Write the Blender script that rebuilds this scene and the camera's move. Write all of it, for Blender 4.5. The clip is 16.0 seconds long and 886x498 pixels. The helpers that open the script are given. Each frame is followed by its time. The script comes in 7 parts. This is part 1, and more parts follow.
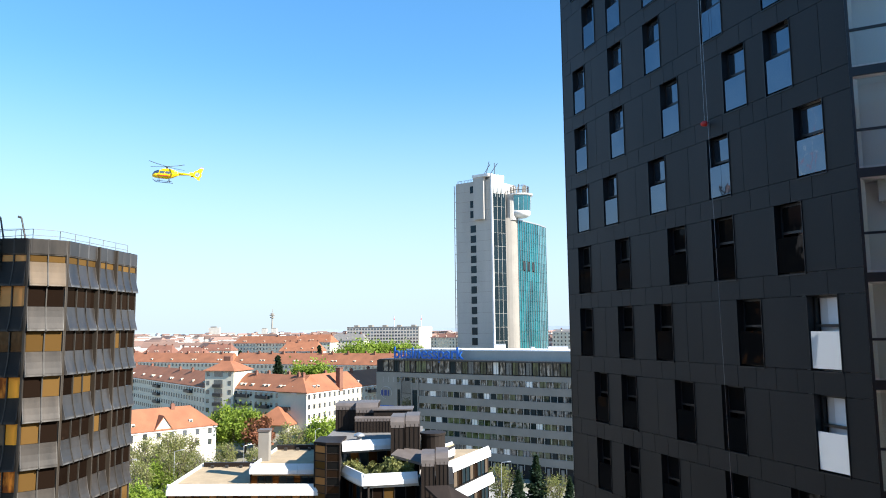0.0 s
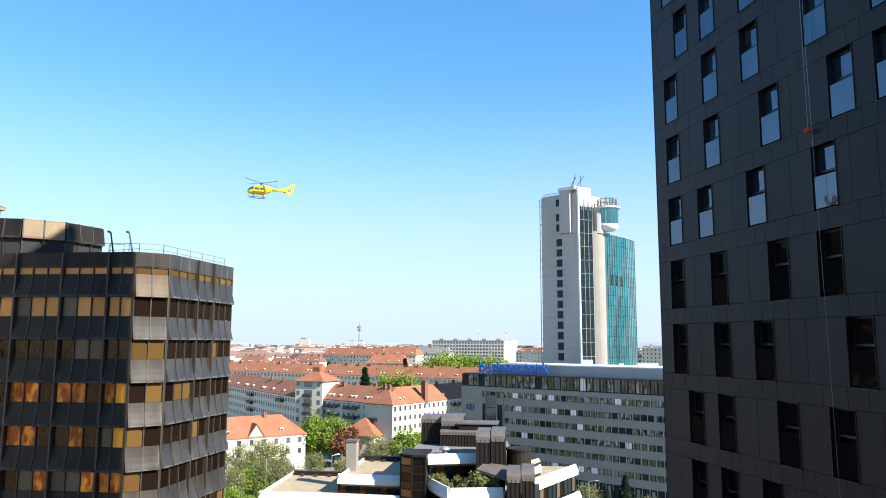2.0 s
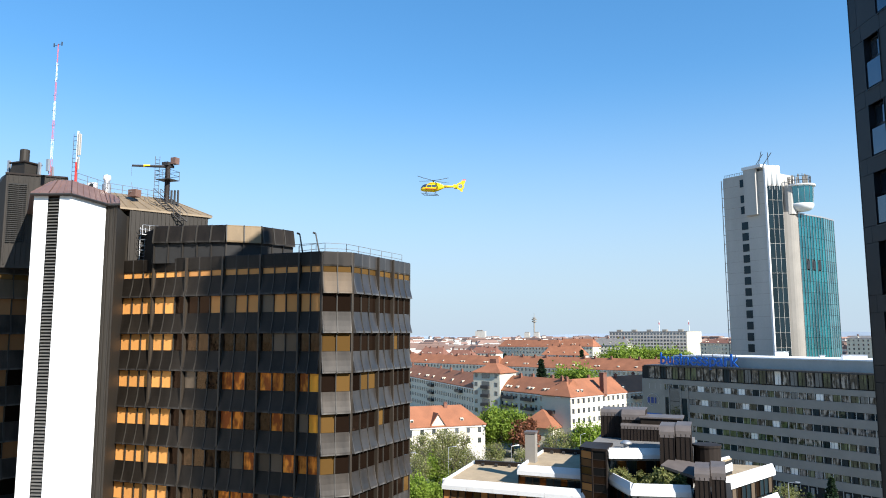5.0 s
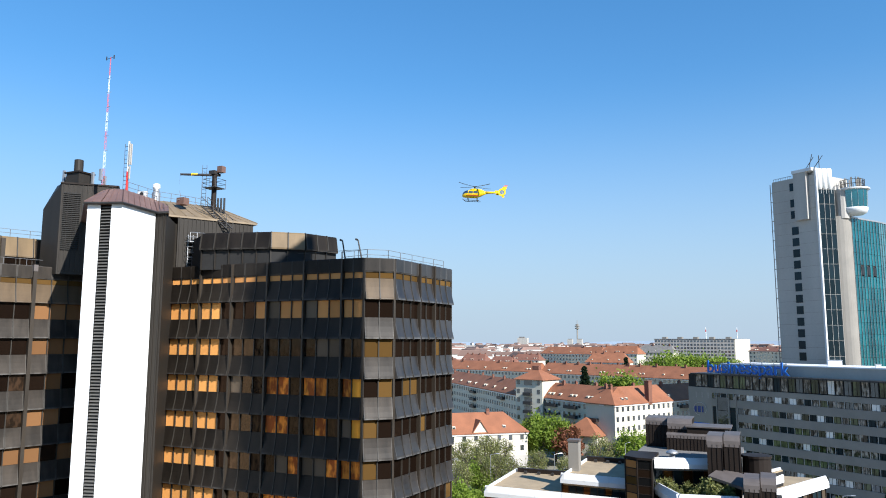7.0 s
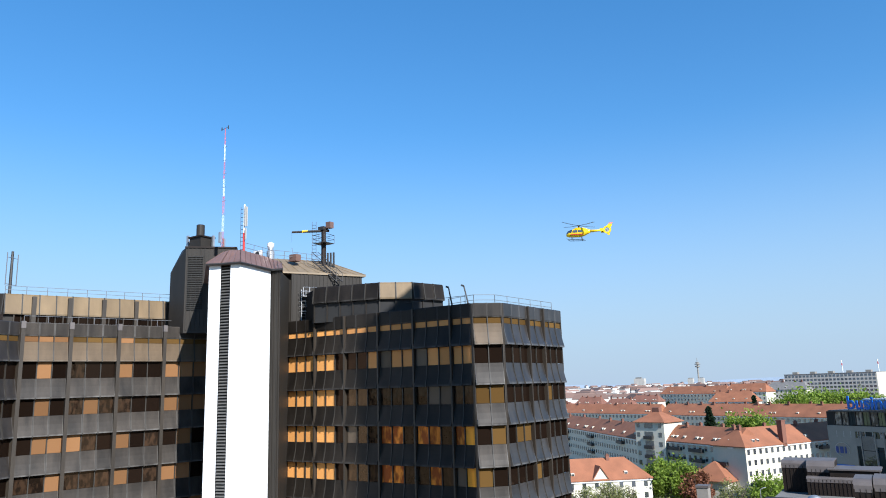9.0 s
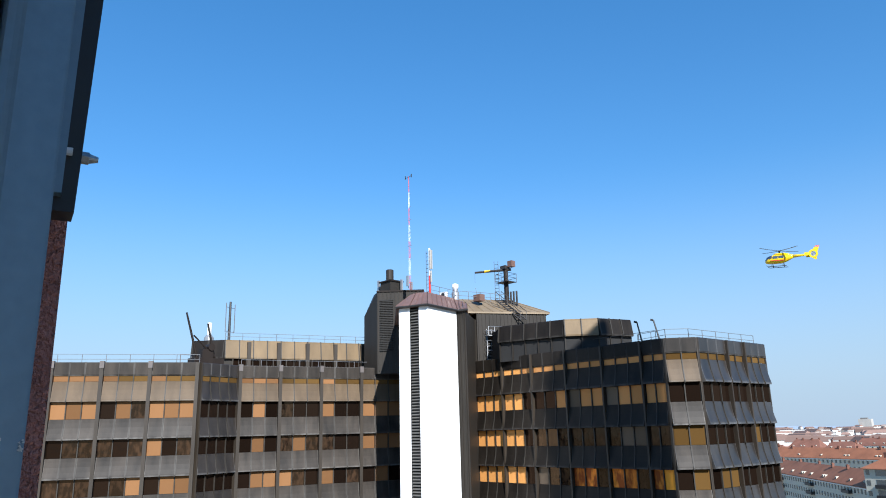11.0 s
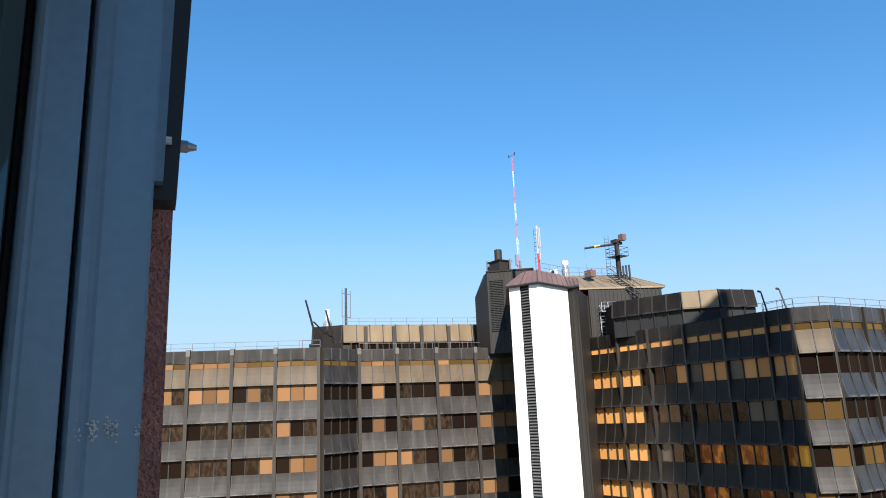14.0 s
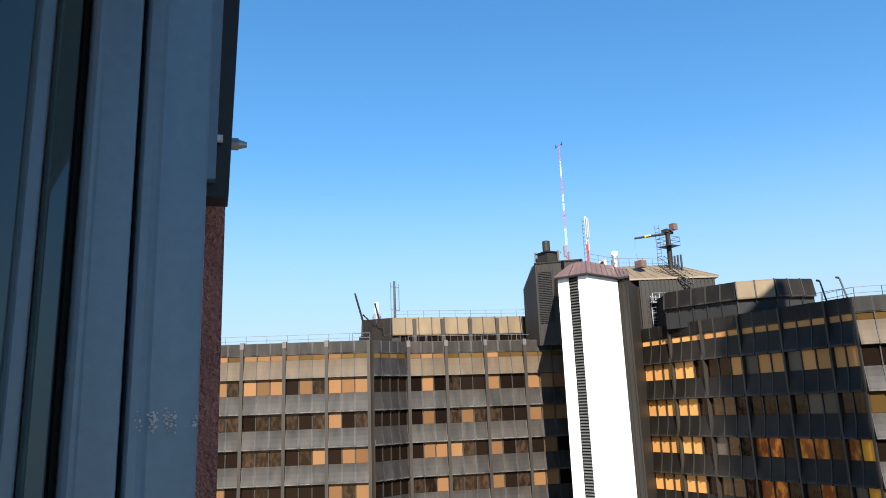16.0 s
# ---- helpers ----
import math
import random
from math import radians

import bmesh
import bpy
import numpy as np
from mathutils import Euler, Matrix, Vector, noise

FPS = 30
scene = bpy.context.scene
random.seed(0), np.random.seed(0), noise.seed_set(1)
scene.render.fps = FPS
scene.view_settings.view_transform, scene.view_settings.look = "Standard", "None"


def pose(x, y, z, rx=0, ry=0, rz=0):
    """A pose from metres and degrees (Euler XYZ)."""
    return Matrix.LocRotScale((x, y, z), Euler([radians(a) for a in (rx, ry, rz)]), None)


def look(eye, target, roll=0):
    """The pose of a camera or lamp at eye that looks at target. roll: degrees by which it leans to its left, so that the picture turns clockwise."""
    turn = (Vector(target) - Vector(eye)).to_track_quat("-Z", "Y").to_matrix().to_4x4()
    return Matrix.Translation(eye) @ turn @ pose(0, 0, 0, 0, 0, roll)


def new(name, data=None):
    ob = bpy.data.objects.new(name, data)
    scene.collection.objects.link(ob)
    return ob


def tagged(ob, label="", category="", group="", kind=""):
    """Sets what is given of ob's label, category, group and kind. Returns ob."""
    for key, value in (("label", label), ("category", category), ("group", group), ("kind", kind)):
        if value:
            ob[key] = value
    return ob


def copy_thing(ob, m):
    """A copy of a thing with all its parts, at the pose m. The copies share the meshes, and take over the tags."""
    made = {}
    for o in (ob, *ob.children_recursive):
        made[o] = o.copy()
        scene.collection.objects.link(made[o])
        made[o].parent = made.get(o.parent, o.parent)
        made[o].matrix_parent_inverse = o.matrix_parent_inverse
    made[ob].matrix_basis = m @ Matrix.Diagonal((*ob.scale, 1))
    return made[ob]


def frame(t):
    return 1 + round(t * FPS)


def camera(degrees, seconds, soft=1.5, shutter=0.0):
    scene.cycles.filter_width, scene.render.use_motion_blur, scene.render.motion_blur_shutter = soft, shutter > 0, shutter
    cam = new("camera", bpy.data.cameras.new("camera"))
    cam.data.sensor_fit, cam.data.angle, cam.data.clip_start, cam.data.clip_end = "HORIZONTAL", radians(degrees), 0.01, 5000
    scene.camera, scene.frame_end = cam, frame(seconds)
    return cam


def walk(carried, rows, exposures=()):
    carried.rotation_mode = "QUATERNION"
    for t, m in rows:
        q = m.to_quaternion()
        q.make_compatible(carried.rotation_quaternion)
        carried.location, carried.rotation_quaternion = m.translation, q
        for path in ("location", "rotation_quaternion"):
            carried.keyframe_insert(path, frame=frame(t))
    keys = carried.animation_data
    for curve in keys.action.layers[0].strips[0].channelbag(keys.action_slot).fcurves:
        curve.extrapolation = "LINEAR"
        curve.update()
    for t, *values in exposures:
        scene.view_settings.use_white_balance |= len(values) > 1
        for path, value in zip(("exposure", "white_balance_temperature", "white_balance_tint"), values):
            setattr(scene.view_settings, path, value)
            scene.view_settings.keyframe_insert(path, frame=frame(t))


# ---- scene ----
cam = camera(63.5, 16.0, soft=1.0)
# seconds, place of the eye, heading (to the left), pitch, roll
PATH = [
    (0.0, -0.000, 0.000, 38.000, 0.02, 6.31, 0.59),
    (0.5, -0.006, 0.005, 37.999, 1.33, 6.04, 0.30),
    (1.0, -0.026, 0.041, 37.996, 3.56, 6.15, 0.45),
    (1.5, -0.067, 0.060, 37.993, 7.51, 6.13, 0.06),
    (2.0, -0.086, 0.086, 37.990, 6.75, 7.43, -0.24),
    (2.5, -0.081, 0.110, 37.991, 7.30, 7.73, -0.42),
    (3.0, -0.073, 0.148, 37.989, 8.91, 8.09, 0.18),
    (3.5, -0.087, 0.171, 37.989, 13.41, 7.98, 0.26),
    (4.0, -0.087, 0.185, 37.993, 14.85, 7.26, 0.06),
    (4.5, -0.065, 0.194, 37.994, 17.97, 6.86, 0.12),
    (7.0, -0.047, 0.221, 37.982, 23.93, 7.28, -0.12),
    (7.5, -0.044, 0.255, 37.979, 24.62, 7.33, -0.01),
    (8.0, -0.038, 0.292, 37.977, 25.12, 8.05, 0.45),
    (8.5, -0.047, 0.320, 37.977, 30.67, 9.88, 0.21),
    (9.0, -0.060, 0.347, 37.977, 32.75, 10.96, 1.77),
    (9.5, -0.061, 0.354, 37.978, 37.10, 11.27, 1.52),
    (12.0, -0.170, 0.480, 37.980, 51.54, 14.72, 1.38),
    (12.5, -0.170, 0.480, 37.980, 53.25, 12.83, 1.23),
    (13.0, -0.170, 0.480, 37.980, 54.27, 12.65, 1.32),
    (13.5, -0.170, 0.480, 37.980, 55.44, 12.52, 1.79),
    (14.0, -0.170, 0.480, 37.980, 56.54, 13.08, 2.25),
    (14.5, -0.170, 0.480, 37.980, 58.06, 12.89, 1.75),
    (15.0, -0.170, 0.480, 37.980, 59.58, 12.51, 1.89),
    (15.5, -0.170, 0.480, 37.980, 59.79, 12.70, 2.15),
    (16.0, -0.170, 0.480, 37.980, 60.41, 12.62, 2.13),
]
walk(cam, [(t, pose(x, y, z, 90 + pitch, roll, yaw)) for t, x, y, z, yaw, pitch, roll in PATH],
     [(0, 1.45, 6500, 10), (3.5, 1.25, 6450, 10), (7.0, 0.85, 6100, 10), (9.0, 0.84, 5850, 10), (12.5, 0.86, 5950, 10), (16.0, 1.05, 6350, 10)])

# ---- light ----
SUN_EL, SUN_ROT = 34.0, 116.9      # height, and turn from +y towards +x, in degrees
world = bpy.data.worlds.new("world")
scene.world = world
world.use_nodes = True
wn = world.node_tree.nodes
sky = wn.new("ShaderNodeTexSky")
sky.sky_type, sky.sun_disc = "NISHITA", False
sky.sun_elevation, sky.sun_rotation = radians(SUN_EL), radians(SUN_ROT)
sky.air_density, sky.dust_density, sky.ozone_density, sky.altitude = 1.0, 0.0, 3.5, 0
rich = wn.new("ShaderNodeHueSaturation")
rich.inputs["Saturation"].default_value = 1.42
even = wn.new("ShaderNodeGamma")
even.inputs["Gamma"].default_value = 0.75
world.node_tree.links.new(sky.outputs[0], even.inputs[0])
world.node_tree.links.new(even.outputs[0], rich.inputs["Color"])
# pale haze low over the horizon
where = wn.new("ShaderNodeTexCoord")
up = wn.new("ShaderNodeSeparateXYZ")
low = wn.new("ShaderNodeMapRange")
low.interpolation_type = "SMOOTHSTEP"
low.inputs["From Min"].default_value, low.inputs["From Max"].default_value = -0.02, 0.36
low.inputs["To Min"].default_value, low.inputs["To Max"].default_value = 0.95, 0.0
haze = wn.new("ShaderNodeMix")
haze.data_type = "RGBA"
haze.inputs[7].default_value = (1.77, 2.25, 2.74, 1)
world.node_tree.links.new(where.outputs["Generated"], up.inputs[0])
world.node_tree.links.new(up.outputs[2], low.inputs["Value"])
world.node_tree.links.new(low.outputs[0], haze.inputs[0])
world.node_tree.links.new(rich.outputs[0], haze.inputs[6])
world.node_tree.links.new(haze.outputs[2], wn["Background"].inputs[0])
wn["Background"].inputs[1].default_value = 0.145
sun = new("sun", bpy.data.lights.new("sun", "SUN"))
sun.data.energy, sun.data.angle, sun.data.color = 5.0, radians(0.53), (1.0, 0.95, 0.87)
toward = Vector((math.sin(radians(SUN_ROT)) * math.cos(radians(SUN_EL)), math.cos(radians(SUN_ROT)) * math.cos(radians(SUN_EL)), math.sin(radians(SUN_EL))))
sun.matrix_world = look(toward * 300, (0, 0, 0))


# ---- materials ----
def mat(name, color, rough=0.6, metal=0.0, vary=0.15, scale=1.5, fine=25.0, bump=0.0, rand=0.0, spec=0.5, streak=0.0, coat=0.0, island=0.0, wear=None):
    """A surface with stains at two scales, a fine relief, and a shade that differs from piece to piece. wear: the pale colour of its rubbed edges."""
    m = bpy.data.materials.new(name)
    m.use_nodes = True
    nt = m.node_tree
    N, L = nt.nodes, nt.links
    b = N["Principled BSDF"]
    b.inputs["Roughness"].default_value = rough
    b.inputs["Metallic"].default_value = metal
    b.inputs["Specular IOR Level"].default_value = spec
    b.inputs["Coat Weight"].default_value = coat
    geo = N.new("ShaderNodeNewGeometry")
    n1 = N.new("ShaderNodeTexNoise")
    n1.inputs["Scale"].default_value, n1.inputs["Detail"].default_value = scale, 5
    n2 = N.new("ShaderNodeTexNoise")
    n2.inputs["Scale"].default_value, n2.inputs["Detail"].default_value = fine, 3
    if streak:
        sm = N.new("ShaderNodeMapping")
        sm.inputs["Scale"].default_value = (1, 1, streak)
        L.new(geo.outputs["Position"], sm.inputs[0])
        L.new(sm.outputs[0], n1.inputs["Vector"])
    else:
        L.new(geo.outputs["Position"], n1.inputs["Vector"])
    L.new(geo.outputs["Position"], n2.inputs["Vector"])
    add = N.new("ShaderNodeMath")
    add.operation = "MULTIPLY_ADD"
    add.inputs[1].default_value = 0.4
    L.new(n2.outputs[0], add.inputs[0])
    L.new(n1.outputs[0], add.inputs[2])
    span = N.new("ShaderNodeMapRange")
    span.inputs["From Min"].default_value, span.inputs["From Max"].default_value = 0.4, 1.0
    span.inputs["To Min"].default_value, span.inputs["To Max"].default_value = 1 - vary, 1 + vary
    L.new(add.outputs[0], span.inputs["Value"])
    last = span.outputs[0]
    for amount, source in ((rand, "object"), (island, "island")):
        if not amount:
            continue
        src = N.new("ShaderNodeObjectInfo").outputs["Random"] if source == "object" else geo.outputs["Random Per Island"]
        r = N.new("ShaderNodeMapRange")
        r.inputs["To Min"].default_value, r.inputs["To Max"].default_value = 1 - amount, 1 + amount
        L.new(src, r.inputs["Value"])
        mul = N.new("ShaderNodeMath")
        mul.operation = "MULTIPLY"
        L.new(last, mul.inputs[0])
        L.new(r.outputs[0], mul.inputs[1])
        last = mul.outputs[0]
    mix = N.new("ShaderNodeVectorMath")
    mix.operation = "SCALE"
    mix.inputs[0].default_value = color
    L.new(last, mix.inputs["Scale"])
    L.new(mix.outputs[0], b.inputs["Base Color"])
    if wear:
        # dusty rims at the sides and the lower lip of a sheet, broken up by the stains
        co = N.new("ShaderNodeTexCoord")
        xyz = N.new("ShaderNodeSeparateXYZ")
        L.new(co.outputs["Generated"], xyz.inputs[0])
        off = N.new("ShaderNodeMath")
        off.operation = "SUBTRACT"
        off.inputs[1].default_value = 0.5
        L.new(xyz.outputs[0], off.inputs[0])
        away = N.new("ShaderNodeMath")
        away.operation = "ABSOLUTE"
        L.new(off.outputs[0], away.inputs[0])
        masks = []
        for src, lo_, hi_ in ((away.outputs[0], 0.43, 0.5), (xyz.outputs[2], 0.13, 0.0)):
            mr = N.new("ShaderNodeMapRange")
            mr.interpolation_type = "SMOOTHSTEP"
            mr.inputs["From Min"].default_value, mr.inputs["From Max"].default_value = lo_, hi_
            L.new(src, mr.inputs["Value"])
            masks.append(mr.outputs[0])
        rim = N.new("ShaderNodeMath")
        rim.operation = "MAXIMUM"
        L.new(masks[0], rim.inputs[0])
        L.new(masks[1], rim.inputs[1])
        patchy = N.new("ShaderNodeMapRange")
        patchy.inputs["From Min"].default_value, patchy.inputs["From Max"].default_value = 0.35, 0.75
        patchy.inputs["To Min"].default_value, patchy.inputs["To Max"].default_value = 0.1, 0.75
        L.new(n1.outputs[0], patchy.inputs["Value"])
        both = N.new("ShaderNodeMath")
        both.operation = "MULTIPLY"
        L.new(rim.outputs[0], both.inputs[0])
        L.new(patchy.outputs[0], both.inputs[1])
        worn = N.new("ShaderNodeMix")
        worn.data_type = "RGBA"
        worn.inputs[7].default_value = (*wear, 1)
        L.new(both.outputs[0], worn.inputs[0])
        L.new(mix.outputs[0], worn.inputs[6])
        L.new(worn.outputs[2], b.inputs["Base Color"])
    if bump:
        bp = N.new("ShaderNodeBump")
        bp.inputs["Strength"].default_value, bp.inputs["Distance"].default_value = bump, 0.02
        L.new(n2.outputs[0], bp.inputs["Height"])
        L.new(bp.outputs[0], b.inputs["Normal"])
    return m


def glass(name, color, tint, gloss=0.45, rough=0.03, rand=0.3, wave=0.015, second=None, cell=0.9):
    """A window pane seen from outside: a dark or curtained inside behind a coated, slightly warped sheet. second:
    another colour mottled in, on some panes as painted reflections.
    """
    m = bpy.data.materials.new(name)
    m.use_nodes = True
    nt = m.node_tree
    N, L = nt.nodes, nt.links
    b = N["Principled BSDF"]
    b.inputs["Roughness"].default_value = 0.5
    b.inputs["Specular IOR Level"].default_value = 0.0
    info = N.new("ShaderNodeObjectInfo")
    r = N.new("ShaderNodeMapRange")
    r.inputs["To Min"].default_value, r.inputs["To Max"].default_value = 1 - rand, 1 + rand
    L.new(info.outputs["Random"], r.inputs["Value"])
    sc = N.new("ShaderNodeVectorMath")
    sc.operation = "SCALE"
    sc.inputs[0].default_value = color
    if second:
        place = N.new("ShaderNodeNewGeometry")
        blot = N.new("ShaderNodeTexNoise")
        blot.inputs["Scale"].default_value, blot.inputs["Detail"].default_value = cell, 4
        stretch = N.new("ShaderNodeMapping")
        stretch.inputs["Scale"].default_value = (1.6, 1.6, 0.7)
        L.new(place.outputs["Position"], stretch.inputs[0])
        L.new(stretch.outputs[0], blot.inputs["Vector"])
        steep = N.new("ShaderNodeMapRange")
        steep.inputs["From Min"].default_value, steep.inputs["From Max"].default_value = 0.44, 0.62
        L.new(blot.outputs[0], steep.inputs["Value"])
        two = N.new("ShaderNodeMix")
        two.data_type = "RGBA"
        two.inputs[6].default_value, two.inputs[7].default_value = (*color, 1), (*second, 1)
        L.new(steep.outputs[0], two.inputs[0])
        L.new(two.outputs[2], sc.inputs[0])
    L.new(r.outputs[0], sc.inputs["Scale"])
    L.new(sc.outputs[0], b.inputs["Base Color"])
    g = N.new("ShaderNodeBsdfGlossy")
    g.inputs["Color"].default_value, g.inputs["Roughness"].default_value = (*tint, 1), rough
    geo = N.new("ShaderNodeNewGeometry")
    ns = N.new("ShaderNodeTexNoise")
    ns.inputs["Scale"].default_value = 0.9
    L.new(geo.outputs["Position"], ns.inputs["Vector"])
    bp = N.new("ShaderNodeBump")
    bp.inputs["Strength"].default_value, bp.inputs["Distance"].default_value = 1.0, wave
    L.new(ns.outputs[0], bp.inputs["Height"])
    L.new(bp.outputs[0], g.inputs["Normal"])
    fr = N.new("ShaderNodeFresnel")
    fr.inputs["IOR"].default_value = 1.5
    mx = N.new("ShaderNodeMath")
    mx.operation = "MAXIMUM"
    mx.inputs[1].default_value = gloss
    L.new(fr.outputs[0], mx.inputs[0])
    mix = N.new("ShaderNodeMixShader")
    L.new(mx.outputs[0], mix.inputs[0])
    L.new(b.outputs[0], mix.inputs[1])
    L.new(g.outputs[0], mix.inputs[2])
    L.new(mix.outputs[0], N["Material Output"].inputs[0])
    return m


# one bronze in several tones: shade darkens the front's, sun pales the wing's
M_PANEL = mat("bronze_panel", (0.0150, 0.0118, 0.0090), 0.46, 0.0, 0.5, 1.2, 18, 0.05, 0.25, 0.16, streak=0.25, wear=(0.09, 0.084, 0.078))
M_PANEL_SUN = mat("weathered_sunlit_bronze_panel", (0.031, 0.0248, 0.0192), 0.54, 0.0, 0.7, 1.2, 18, 0.05, 0.24, 0.22, streak=0.25, wear=(0.19, 0.18, 0.165))
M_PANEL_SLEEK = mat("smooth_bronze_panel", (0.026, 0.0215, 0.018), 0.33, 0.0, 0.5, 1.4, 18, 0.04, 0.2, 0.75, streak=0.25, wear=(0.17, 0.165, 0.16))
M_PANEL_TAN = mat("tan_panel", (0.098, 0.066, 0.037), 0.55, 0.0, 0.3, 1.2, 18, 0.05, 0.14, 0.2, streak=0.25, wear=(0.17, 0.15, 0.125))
M_FIN = mat("bronze_fin", (0.036, 0.028, 0.020), 0.5, 0.0, 0.3, 1.0, 15, 0.04, 0.08, 0.35, streak=0.2)
M_RIBDARK = mat("black_bronze_rib", (0.030, 0.0255, 0.0195), 0.6, 0.0, 0.3, 1.0, 15, 0.03, spec=0.4)
M_RIB = mat("brown_ribbed_cladding", (0.025, 0.0205, 0.0155), 0.6, 0.0, 0.25, 0.8, 12, 0.03, spec=0.3, streak=0.2)
M_DARKBODY = mat("dark_inside", (0.012, 0.011, 0.010), 0.8, 0, 0.2)
M_WHITE = mat("white_render", (0.80, 0.80, 0.79), 0.7, 0, 0.04, 0.5, 9, 0.05, streak=0.15)
M_LOUVRE = mat("dark_louvre", (0.028, 0.026, 0.023), 0.55, 0.1, 0.2)
M_LOUVRE_GREY = mat("grey_louvre", (0.115, 0.11, 0.10), 0.55, 0.1, 0.2)
M_COPPER = mat("brown_sheet_roof", (0.185, 0.105, 0.078), 0.5, 0.2, 0.25, 0.7, 9, 0.05)
M_TANROOF = mat("tan_sheet_roof", (0.225, 0.168, 0.105), 0.5, 0.2, 0.2, 0.7, 9, 0.05)
M_STEEL = mat("galvanised_steel", (0.42, 0.42, 0.42), 0.45, 0.7, 0.15)
M_BLACKSTEEL = mat("dark_steel", (0.045, 0.042, 0.04), 0.5, 0.4, 0.2)
M_GRAVEL = mat("gravel_roof", (0.33, 0.25, 0.155), 0.95, 0, 0.22, 0.5, 6, 0.3)
M_BITUMEN = mat("roof_felt", (0.16, 0.15, 0.14), 0.9, 0, 0.25, 0.5, 6, 0.2)
M_GOLDGLASS = glass("bronze_glass", (0.07, 0.024, 0.007), (0.42, 0.19, 0.06), 0.16)
# bleached tan, with the sun on these facets also put into the colour
M_FASCIA = mat("bleached_sunlit_tan_fascia", (0.165, 0.112, 0.057), 0.55, 0.0, 0.25, 1.0, 16, 0.05, 0.12, 0.25, streak=0.3, wear=(0.2, 0.17, 0.13))
M_BLINDGLASS = glass("glass_over_brown_blind", (0.215, 0.108, 0.047), (0.4, 0.25, 0.12), 0.06, rand=0.35)
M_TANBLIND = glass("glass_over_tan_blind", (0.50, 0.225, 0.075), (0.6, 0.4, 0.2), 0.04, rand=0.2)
# tan blind again, brightened: sun on the left bays is put into its colour
M_SUNBLIND = glass("glass_over_sun_brightened_blind", (0.74, 0.335, 0.095), (0.8, 0.5, 0.25), 0.04, rand=0.12)
M_GREYBLIND = glass("glass_over_grey_blind", (0.095, 0.072, 0.052), (0.4, 0.3, 0.2), 0.06, rand=0.3)
# brown mottle painted into the pane in place of reflections
M_MOTTLED = glass("glass_with_mottled_reflections", (0.014, 0.009, 0.006), (0.35, 0.22, 0.12), 0.12, second=(0.042, 0.024, 0.014), cell=1.8)
M_AMBER = glass("amber_office_glass", (0.105, 0.058, 0.018), (0.4, 0.25, 0.12), 0.08, rand=0.3)
# red and ochre reflections painted as pane colour
M_REDREFLECT = glass("glass_with_red_and_ochre_reflections", (0.30, 0.065, 0.016), (0.5, 0.3, 0.15), 0.08, rand=0.45, second=(0.95, 0.30, 0.04), cell=1.3)
# grey-brown and green mottles paint reflections into the long block's panes
M_CITYGLASS = glass("glass_with_grey_and_brown_reflections", (0.010, 0.010, 0.010), (0.5, 0.52, 0.52), 0.12, second=(0.33, 0.29, 0.25), cell=0.9)
M_PARKGLASS = glass("glass_with_green_reflections", (0.012, 0.016, 0.010), (0.5, 0.55, 0.5), 0.12, second=(0.11, 0.13, 0.06), cell=0.4)
M_BLACKGLASS = glass("unlit_room_glass", (0.006, 0.006, 0.006), (0.14, 0.14, 0.15), 0.06)
M_DARKGLASS = glass("dark_glass", (0.010, 0.019, 0.024), (0.26, 0.31, 0.34), 0.06)
M_OFFICEGLASS = glass("brown_office_glass", (0.010, 0.006, 0.004), (0.22, 0.13, 0.08), 0.08)
# a yellow reflection painted as pane colour
M_YELLOWGLASS = glass("glass_with_yellow_reflection", (0.80, 0.32, 0.03), (0.7, 0.45, 0.2), 0.1, rand=0.2)
M_RAIL = mat("grey_railing_paint", (0.16, 0.16, 0.165), 0.5, 0.2, 0.15)
M_CHARCOAL = mat("anthracite_cladding", (0.0155, 0.0137, 0.0126), 0.55, 0.0, 0.3, 0.6, 14, 0.04, 0.14, 0.32, streak=0.3)
M_FRAME = mat("black_window_frame", (0.012, 0.012, 0.013), 0.4)
M_BLUEGLASS = glass("sky_glass", (0.03, 0.04, 0.05), (0.50, 0.58, 0.68), 0.22, second=(0.008, 0.012, 0.018), cell=0.7)
M_PALEGLASS = glass("glass_over_white_blind", (0.75, 0.74, 0.70), (0.9, 0.9, 0.9), 0.10, rand=0.08)
M_CONCRETE = mat("grey_concrete", (0.41, 0.385, 0.345), 0.85, 0, 0.14, 0.15, 2.0, 0.05, streak=0.3)
M_CONCRETE_D = mat("grey_stone_cladding", (0.235, 0.215, 0.185), 0.75, 0, 0.12, 0.3, 3.0, 0.04, 0.05)
M_TEAL = glass("teal_glass", (0.010, 0.095, 0.105), (0.42, 0.85, 0.9), 0.26, rand=0.28, wave=0.05, second=(0.004, 0.035, 0.04), cell=0.08)
M_TEALPALE = glass("pale_teal_glass", (0.05, 0.135, 0.15), (0.62, 0.86, 0.92), 0.3, rand=0.35, wave=0.05)
M_ROOFWHITE = mat("white_metal_roof", (0.75, 0.76, 0.78), 0.5, 0, 0.06)
M_BLUE = mat("blue_sign_paint", (0.01, 0.12, 0.48), 0.4, 0, 0.08)
M_NAVY = mat("navy_sign_paint", (0.02, 0.04, 0.18), 0.5, 0, 0.05)
M_TILE = mat("red_roof_tiles", (0.255, 0.098, 0.047), 0.85, 0, 0.24, 0.25, 3.0, 0.15)
M_TILE_D = mat("brown_roof_tiles", (0.175, 0.075, 0.048), 0.85, 0, 0.25, 0.25, 3.0, 0.15)
